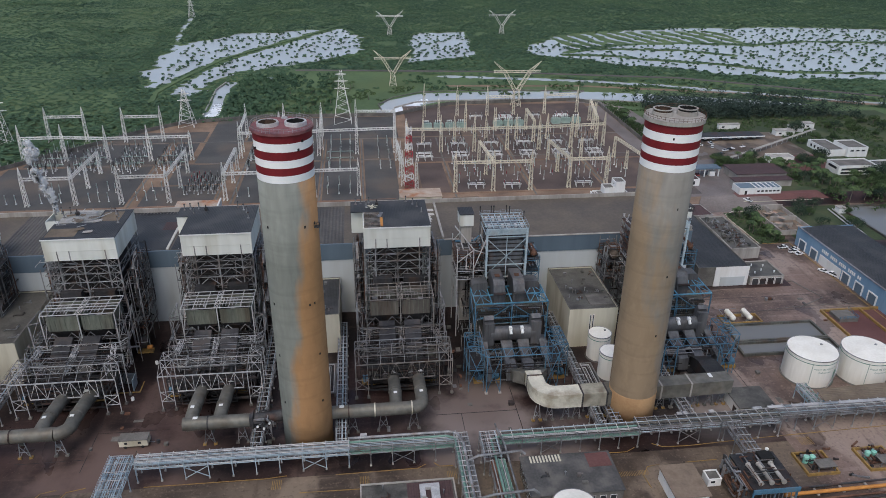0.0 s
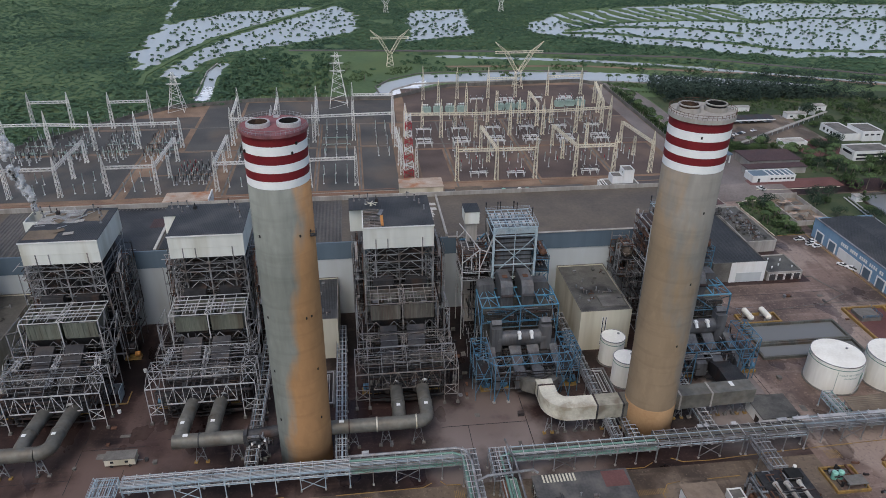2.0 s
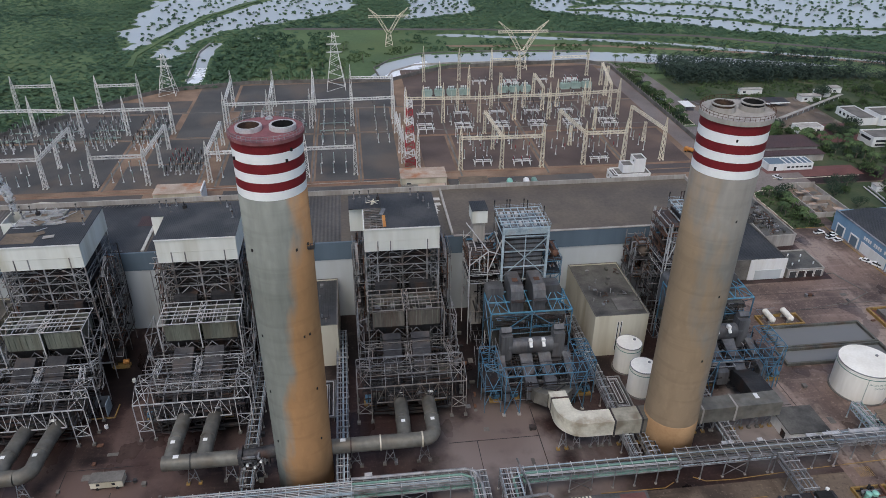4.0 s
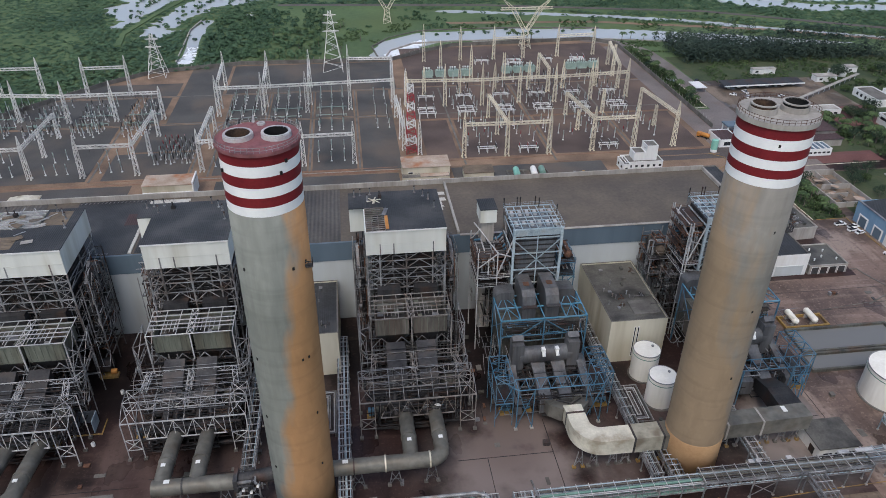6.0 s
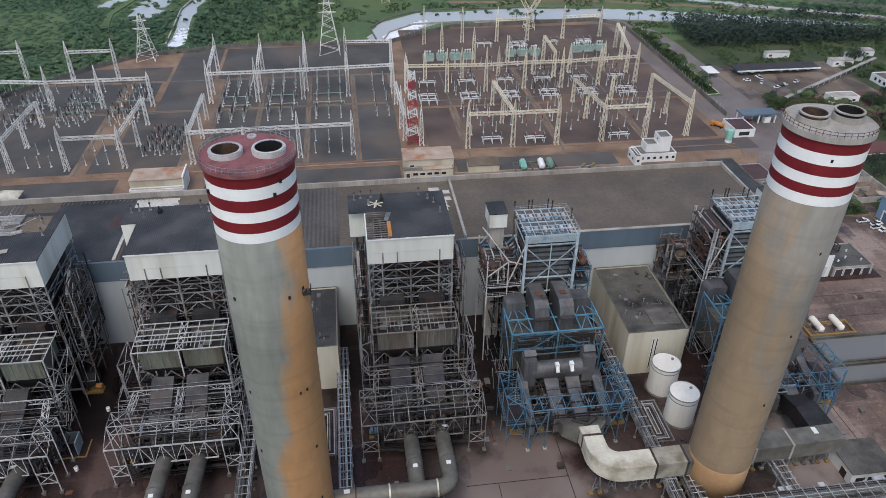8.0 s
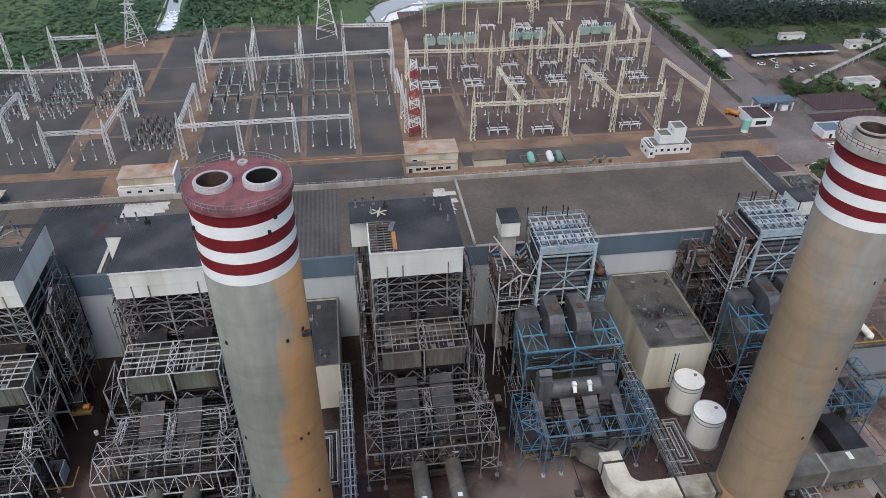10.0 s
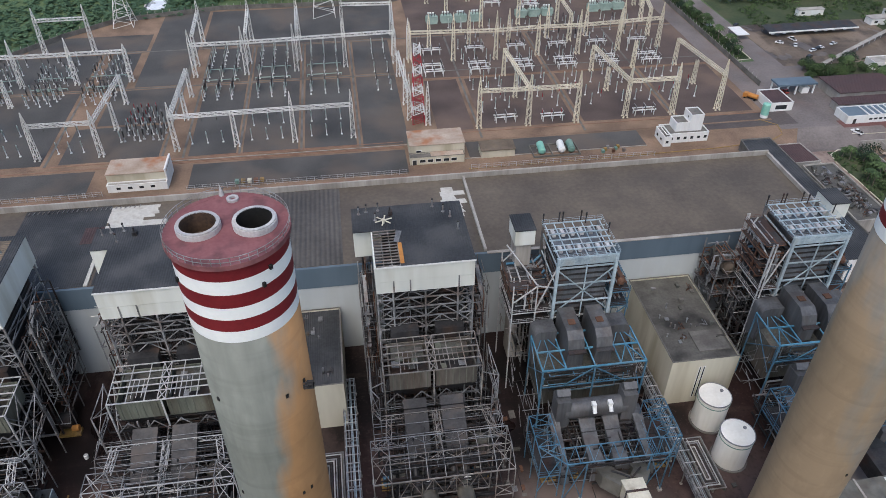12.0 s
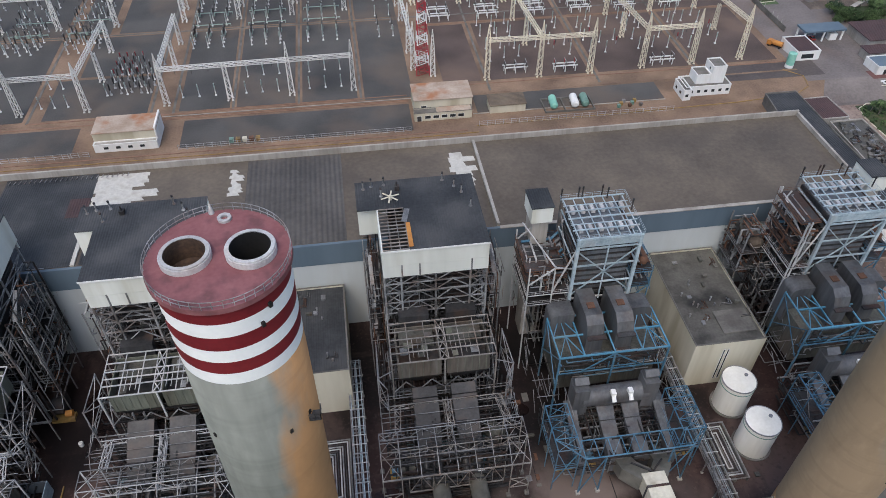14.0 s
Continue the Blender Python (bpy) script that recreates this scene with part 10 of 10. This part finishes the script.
# ---------------------------------------------------------------- vehicles
Shape.level = None
CAR_WHITE = material("white_car_paint", (0.75, 0.76, 0.77), (0.82, 0.83, 0.84), 0.5, 2, 0.25, spec=0.5)
CAR_DARK = material("dark_car_paint", (0.03, 0.035, 0.045), (0.05, 0.055, 0.065), 0.5, 2, 0.25, spec=0.5)
CAR_RED = material("red_car_paint", (0.25, 0.03, 0.03), (0.32, 0.05, 0.04), 0.5, 2, 0.3, spec=0.5)


def profile_body(s, prof, w):
    m = len(prof)
    v = [(x, -w / 2, z) for x, z in prof] + [(x, w / 2, z) for x, z in prof]
    return s.add(v, [(i, (i + 1) % m, m + (i + 1) % m, m + i) for i in range(m)] + [tuple(range(m - 1, -1, -1)), tuple(range(m, 2 * m))])


def make_car(paint, pickup, label):
    root = thing("pickup" if pickup else "car", (0, 0, 0), label, "car", "parked vehicles")
    L = 5.2 if pickup else 4.4
    if pickup:
        prof = [(-2.6, 0.4), (2.6, 0.4), (2.6, 0.95), (1.3, 1.1), (0.2, 1.1), (-0.1, 1.1), (-2.6, 1.1)]
        cab = [(1.2, 1.1), (0.75, 1.75), (-0.5, 1.8), (-0.75, 1.1)]
    else:
        prof = [(-2.2, 0.35), (2.2, 0.35), (2.2, 0.75), (1.2, 0.95), (-1.7, 0.98), (-2.2, 0.9)]
        cab = [(1.15, 0.95), (0.5, 1.42), (-0.9, 1.45), (-1.7, 0.98)]
    part("body", profile_body(Shape(), prof, 1.8), paint, root)
    part("cabin", profile_body(Shape(), cab, 1.6), GLASS_DARK, root, "dark glazed cabin")
    part("roof_skin", Shape().box(cab[2][0] + 0.05, -0.75, cab[2][1] - 0.03, cab[1][0] - 0.05, 0.75, cab[2][1] + 0.05), paint, root)
    if pickup:
        part("load_bed", Shape().box(-2.5, -0.78, 1.08, -0.85, 0.78, 1.12), BLACK, root)
    for x in (-L * 0.3, L * 0.31):
        for y in (-0.82, 0.82):
            part("wheel", Shape().tube((x, y - 0.11, 0.34), (x, y + 0.11, 0.34), 0.34, n=14), RUBBER, root)
    return root


def park(proto, spots):
    for i, (x, y, a) in enumerate(spots):
        x, y, z = settle((x, y, 0.06), "yard")
        m = pose(x, y, z, 0, 0, a)
        if i:
            copy_thing(proto, m)
        else:
            proto.matrix_basis = m


park(make_car(CAR_WHITE, True, "white pickup truck parked on the works road"), [(203.4, 294.5, 5), (207.6, 291.8, 8), (213.6 - 3.2, 265.6, 115), (206, 289.4, 10), (243, 456, 100), (216.5, 353.5, 120)])
park(make_car(CAR_WHITE, False, "white car parked on tan ground"), [(208.4, 269.4, 120), (207.6, 287.0, 12), (240.5, 448, 60), (246, 440, 20), (252, 443, 15), (262, 447, 25), (233.5, 452.5, 150), (236, 466, 90), (243, 466.2, 90), (249, 466.3, 90), (262, 466.5, 90), (268, 466.5, 90), (273, 467, 90), (280, 467, 90)])
park(make_car(CAR_DARK, False, "dark car parked on tan ground"), [(249.5, 441.6, 15), (256, 466.4, 90), (222, 480, 40), (240, 433, 30)])
park(make_car(CAR_RED, False, "dark red car parked by the gate"), [(206, 396, 90)])
for x, y, a, m_, lb in ((186.0, 391.6, 130, PAINT_ORANGE, "orange tanker truck parked by the wall"), (205.2, 482, 100, CAR_WHITE, "white delivery truck on the entrance road")):
    tk = thing("truck", (0, 0, 0), lb, "truck")
    part("cab", Shape().box(1.6, -1.15, 0.6, 3.4, 1.15, 2.7).box(3.35, -1.0, 1.6, 3.45, 1.0, 2.5), m_, tk)
    part("load_body", Shape().tube((-3.2, 0, 1.9), (1.4, 0, 1.9), 1.1, n=16) if m_ is PAINT_ORANGE else Shape().box(-3.4, -1.2, 0.9, 1.4, 1.2, 3.1), m_, tk)
    part("chassis", Shape().box(-3.3, -0.5, 0.55, 3.2, 0.5, 0.85), BLACK, tk)
    for wx in (-2.4, 2.4):
        for wy in (-1.0, 1.0):
            part("wheel", Shape().tube((wx, wy - 0.15, 0.5), (wx, wy + 0.15, 0.5), 0.5, n=14), RUBBER, tk)
    tk.matrix_basis = pose(x, y, 0.06, 0, 0, a)


# ---------------------------------------------------------------- trees
def make_palm(h, seed):
    r = random.Random(seed)
    root = thing("palm_tree", (0, 0, 0), "palm tree with a slim trunk and drooping fronds", "palm tree", "palm trees")
    pts = [(0, 0, 0), (0.15, 0.1, h * 0.35), (0.45, 0.2, h * 0.7), (0.6, 0.35, h)]
    s = Shape()
    for i, (p, q) in enumerate(zip(pts[:-1], pts[1:])):
        s.tube(p, q, 0.24 - 0.04 * i, 0.2 - 0.04 * i, n=8)
    part("trunk", s, BARK, root)
    f = Shape()
    top = Vector(pts[-1])
    for i in range(15):
        a = 2 * math.pi * i / 15 + r.uniform(-0.2, 0.2)
        lift = r.uniform(-0.1, 0.9)
        length = r.uniform(2.4, 3.4)
        side = Vector((-math.sin(a), math.cos(a), 0))
        prev = None
        for k in range(6):
            t = k / 5
            c = top + Vector((math.cos(a), math.sin(a), 0)) * (length * t) + Vector((0, 0, lift * 1.6 * t - (1.2 + lift) * 1.3 * t * t))
            w = 0.55 * math.sin(math.pi * (0.12 + 0.86 * t)) + 0.04
            row = (c - side * w - Vector((0, 0, 0.25 * w)), c + Vector((0, 0, 0.1)), c + side * w - Vector((0, 0, 0.25 * w)))
            if prev:
                f.add([tuple(v) for v in prev + row], [(0, 1, 4, 3), (1, 2, 5, 4)])
            prev = row
    part("crown", f, LEAF_TREE, root, "drooping green fronds")
    return root


def make_tree(h, w, seed, mat, label):
    r = random.Random(seed)
    rs = np.random.RandomState(seed)
    root = thing("tree", (0, 0, 0), label, "tree", "broadleaf trees")
    s = Shape().tube((0, 0, 0), (0.1, 0.05, h * 0.45), 0.28, 0.18, n=8)
    lobes = []
    for i in range(6):
        a = i * 1.05 + r.uniform(-0.3, 0.3)
        e = (w * 0.5 * math.cos(a), w * 0.5 * math.sin(a), h * r.uniform(0.55, 0.85))
        s.tube((0.1, 0.05, h * r.uniform(0.3, 0.45)), e, 0.13, 0.04, n=6)
        lobes.append((e, w * r.uniform(0.34, 0.5)))
    lobes.append(((0, 0, h * 0.86), w * 0.42))
    part("trunk", s, BARK, root)
    f = Shape()
    for c, rad in lobes:
        for k in range(105):
            d = Vector(rs.normal(size=3)).normalized() * rad * (0.55 + 0.5 * rs.rand())
            d.z *= 0.8
            p = Vector(c) + d
            n = (d.normalized() + Vector(rs.normal(size=3)) * 0.5).normalized()
            t = n.cross(Vector(rs.normal(size=3))).normalized() * (0.18 + 0.16 * rs.rand())
            b = n.cross(t).normalized() * (0.16 + 0.14 * rs.rand())
            f.add([tuple(p - t - b * 0.4), tuple(p + t * 0.3 - b), tuple(p + t), tuple(p + b)], [(0, 1, 2, 3)])
    part("crown", f, mat, root, "uneven leafy crown")
    return root


def plant(protos, spots, seed):
    r = random.Random(seed)
    used = set()
    for x, y in spots:
        i = r.randrange(len(protos))
        k = r.uniform(0.8, 1.2)
        x, y, z = settle((x, y, 0.0), "yard" if y < 362 else None)
        m = pose(x, y, z, 0, 0, r.uniform(0, 360))
        if i in used:
            ob = copy_thing(protos[i], m)
        else:
            used.add(i)
            ob = protos[i]
            ob.matrix_basis = m
        ob.scale = (k, k, k)
    for i, p in enumerate(protos):
        if i not in used:
            p.matrix_basis = pose(300 + 4 * i, 372, 0)


r7 = random.Random(77)
BLOCKS = ((205, 425, 304, 476), (212, 343, 268, 373), (216, 372, 258, 402), (262, 412, 282, 424), (291, 383, 352, 404), (305, 418, 339, 449), (208, 305, 230, 341), (260, 292, 332, 343), (292, 418, 308, 433), (270, 396, 306, 428))


def free_spots(n, x0, y0, x1, y1, ignore=()):
    out = []
    for _ in range(n * 8):
        x, y = r7.uniform(x0, x1), r7.uniform(y0, y1)
        if not any(a <= x <= c and b <= y <= d for j, (a, b, c, d) in enumerate(BLOCKS) if j not in ignore):
            out.append((x, y))
        if len(out) == n:
            break
    return out


palm_spots = free_spots(48, 258, 344, 345, 400) + [(201 + 5.5 * r7.random(), 440 + 7.5 * i) for i in range(15)] + [(197 + r7.uniform(0, 11), 303 + 3.2 * i) for i in range(11)] + free_spots(8, 236, 400, 262, 424)
palm_spots += [(-60 + r7.uniform(0, 70), 560 + r7.uniform(0, 90)) for _ in range(22)] + [(120 + i * 3.5, 584 + r7.uniform(-1.5, 1.5)) for i in range(6)] + [(205 + 9 * i, 577 + r7.uniform(-4, 4)) for i in range(6)]
plant([make_palm(7.5, 1), make_palm(6.0, 2), make_palm(5.0, 3)], palm_spots, 5)
tree_spots = free_spots(30, 262, 344, 350, 412) + free_spots(20, 236, 402, 300, 426, ignore=(9,)) + free_spots(30, 304, 430, 420, 500) + [(200 + 6 * r7.random(), 445 + 9 * i) for i in range(10)] + [(197 + r7.uniform(0, 11), 302 + 7 * i) for i in range(5)]
tree_spots += free_spots(12, 216, 300, 262, 341, ignore=(7,)) + [(224 + r7.uniform(0, 10), 404 + r7.uniform(0, 18)) for _ in range(10)]
plant([make_tree(5.5, 4.6, 11, LEAF_TREE, "leafy green tree in the office quarter"), make_tree(4.2, 3.8, 12, LEAF_TREE, "small green leafy tree"), make_tree(7.0, 5.6, 13, LEAF_DARK, "large dark green leafy tree"), make_tree(3.0, 3.4, 14, LEAF_TREE, "low green bushy tree")], tree_spots, 6)
for x, y, k in ((314, 379, 1.7), (319, 380, 1.6), (324, 378, 1.7), (309, 381, 1.2)):
    t_ = make_tree(5.4, 5.2, int(x), LEAF_DARK, "big dark round-crowned tree before the office")
    t_.matrix_basis = pose(x, y, 0, 0, 0, x * 7 % 360)
    t_.scale = (k, k, k)
# undergrowth in the office quarter
X, Y, rs = jitter(232, 430, 345, 520, 3.6, 21)
inb = np.zeros(len(X), bool)
for j, (a, b, c, d) in enumerate(BLOCKS):
    inb |= (X > a) & (X < c) & (Y > b) & (Y < d)
keep = ~inb & (waves(X, Y, 11, 7) > -0.3) & (seg_dist(X, Y, [(238, 418), (331, 475)]) > 4) & (wet(X, Y) > 3) & (X > 234)
leaves("undergrowth", np.stack([X[keep], Y[keep], np.array([ground_at(a, b) - 0.1 for a, b in zip(X[keep], Y[keep])]), 1.0 + rs.rand(keep.sum()) * 1.2, 0.8 + 1.4 * rs.rand(keep.sum())], -1), 1.0, 18, 0.5, LEAF_TREE, "patchy green shrubs and undergrowth around the offices", "shrub", seed=22)
X, Y, rs = jitter(199.5, 207.5, 438, 560, 1.8, 23)
leaves("hedge", np.stack([X, Y, np.full(len(X), 0.0), 0.8 + rs.rand(len(X)) * 0.6, 0.7 + 0.9 * rs.rand(len(X))], -1), 1.0, 22, 0.35, LEAF_TREE, "clipped green shrubs along the entrance road", "hedge", seed=24)
X, Y, rs = jitter(195.5, 209, 300, 339, 2.2, 25)
leaves("verge_shrub", np.stack([X * (1 + GROW), Y + (Y - 45) * GROW, np.full(len(X), -DROP), 0.9 + rs.rand(len(X)) * 0.9, 0.6 + 1.4 * rs.rand(len(X))], -1)[::2], 1.0, 22, 0.4, LEAF_TREE, "overgrown green shrubs on the verge", "shrub", seed=26)
# grass and reeds in the northern field
X, Y, rs = jitter(-20, 330, 545, 640, 3.2, 27)
keep = (wet(X, Y) > 1.5) & (waves(X, Y, 13, 3) > 0.2) & (np.abs(X - 196) > 5) & ((Y > 590) | (X > 200)) & (X < 330)
leaves("field_shrub", np.stack([X[keep], Y[keep], np.full(keep.sum(), -0.2), 0.9 + rs.rand(keep.sum()) * 1.0, 0.5 + 1.2 * rs.rand(keep.sum())], -1), 1.0, 12, 0.55, LEAF_TREE, "low green shrubs dotted over the field", "shrub", seed=28)


# ---------------------------------------------------------------- steam escaping behind the wrecked boiler house
def steam_material():
    m = bpy.data.materials.new("thin_white_steam")
    m.use_nodes = True
    n, l = m.node_tree.nodes, m.node_tree.links
    b = n["Principled BSDF"]
    b.inputs["Base Color"].default_value = (0.93, 0.94, 0.95, 1)
    b.inputs["Roughness"].default_value = 1.0
    b.inputs["Specular IOR Level"].default_value = 0.0
    geo = n.new("ShaderNodeNewGeometry")
    t = n.new("ShaderNodeTexNoise")
    t.inputs["Scale"].default_value, t.inputs["Detail"].default_value = 0.55, 5
    l.new(geo.outputs["Position"], t.inputs["Vector"])
    r = n.new("ShaderNodeMapRange")
    r.inputs["From Min"].default_value, r.inputs["From Max"].default_value = 0.36, 0.6
    r.inputs["To Min"].default_value, r.inputs["To Max"].default_value = 0.0, 0.42
    l.new(t.outputs["Fac"], r.inputs["Value"])
    thin = n.new("ShaderNodeBsdfTranslucent")
    thin.inputs["Color"].default_value = (0.95, 0.96, 0.97, 1)
    both = n.new("ShaderNodeMixShader")
    both.inputs[0].default_value = 0.5
    l.new(b.outputs[0], both.inputs[1])
    l.new(thin.outputs[0], both.inputs[2])
    clear = n.new("ShaderNodeBsdfTransparent")
    veil = n.new("ShaderNodeMixShader")
    l.new(r.outputs["Result"], veil.inputs[0])
    l.new(clear.outputs[0], veil.inputs[1])
    l.new(both.outputs[0], veil.inputs[2])
    l.new(veil.outputs[0], n["Material Output"].inputs["Surface"])
    return m


plume = Shape()
r8 = random.Random(88)
for k in range(270):
    u = r8.random()
    if 0.62 < u < 0.74:
        continue
    wide = 0.4 + 2.2 * min(u, 0.5) if u < 0.62 else 1.5 * math.sin(math.pi * (u - 0.7) / 0.34) + 0.4
    c = Vector((-113.8 - 5.5 * u + 0.9 * math.sin(u * 8) + r8.gauss(0, 0.45 * wide), 264.5 + r8.gauss(0, 0.45 * wide), 42.0 + 28.5 * u + r8.gauss(0, 0.5)))
    s_ = (0.4 + 0.5 * wide) * r8.uniform(0.4, 1.25)
    plume.lathe(c, [(s_ * math.sin(math.pi * q / 6) * r8.uniform(0.85, 1.15) + 0.01, -s_ * math.cos(math.pi * q / 6)) for q in range(7)], 12)
solid("steam_plume", plume, steam_material(), "thin white steam rising behind a boiler house", "steam", "stuff", at=(-114.2, 264.5, 42.0))

# ---------------------------------------------------------------- plant standing beside the wrecked boiler house
Shape.level = "yard"
scr = thing("screen_box", (-80, 211, 0), "faded blue sheet enclosure with one side open", "enclosure")
part("back_sheet", Shape().box(-83.4, 213.6, 0.1, -78.6, 213.8, 4.4), BOILER_BLUE, scr)
part("side_sheet", Shape().box(-78.6, 209.2, 0.1, -78.4, 213.8, 4.4), STEEL_PALE, scr, "pale blue side sheet")
part("side_sheet", Shape().box(-83.6, 209.2, 0.1, -83.4, 213.8, 3.6), BOILER_BLUE, scr)
part("kerb", Shape().box(-84.6, 208.4, 0, -76.2, 208.7, 0.3).box(-76.5, 208.7, 0, -76.2, 214.4, 0.3), PAINT_YELLOW, scr, "yellow edge kerb")
fan2 = thing("draught_fan", (-80.5, 234, 0), "dark draught fan on a yellow plinth", "fan")
part("plinth", Shape().box(-83, 232.2, 0, -77.6, 234.6, 0.8), PAINT_YELLOW, fan2, "yellow painted plinth")
part("casing", Shape().tube((-82.4, 235.4, 3.0), (-79.6, 235.4, 3.0), 2.2, n=20).box(-82.2, 235.4, 0.6, -79.8, 238.6, 4.4), BOILER, fan2)
part("motor", Shape().tube((-79.6, 233.6, 1.8), (-77.9, 233.6, 1.8), 0.8, n=14), PAINT_ORANGE, fan2, "orange-brown motor")
for x, y in ((-77.6, 204.4), (-74.6, 225.0)):
    dm = thing("drum", (x, y, 0), "white drum bundle standing on the wet yard", "drum", "white drums")
    part("barrel", Shape().tube((x, y, 0), (x, y, 1.1), 0.55, n=14).tube((x, y, 1.1), (x, y, 1.2), 0.55, 0.4, n=14), PAINT_WHITE, dm)
    part("lid", Shape().tube((x, y, 1.2), (x, y, 1.28), 0.32, n=12), STEEL_WHITE, dm)
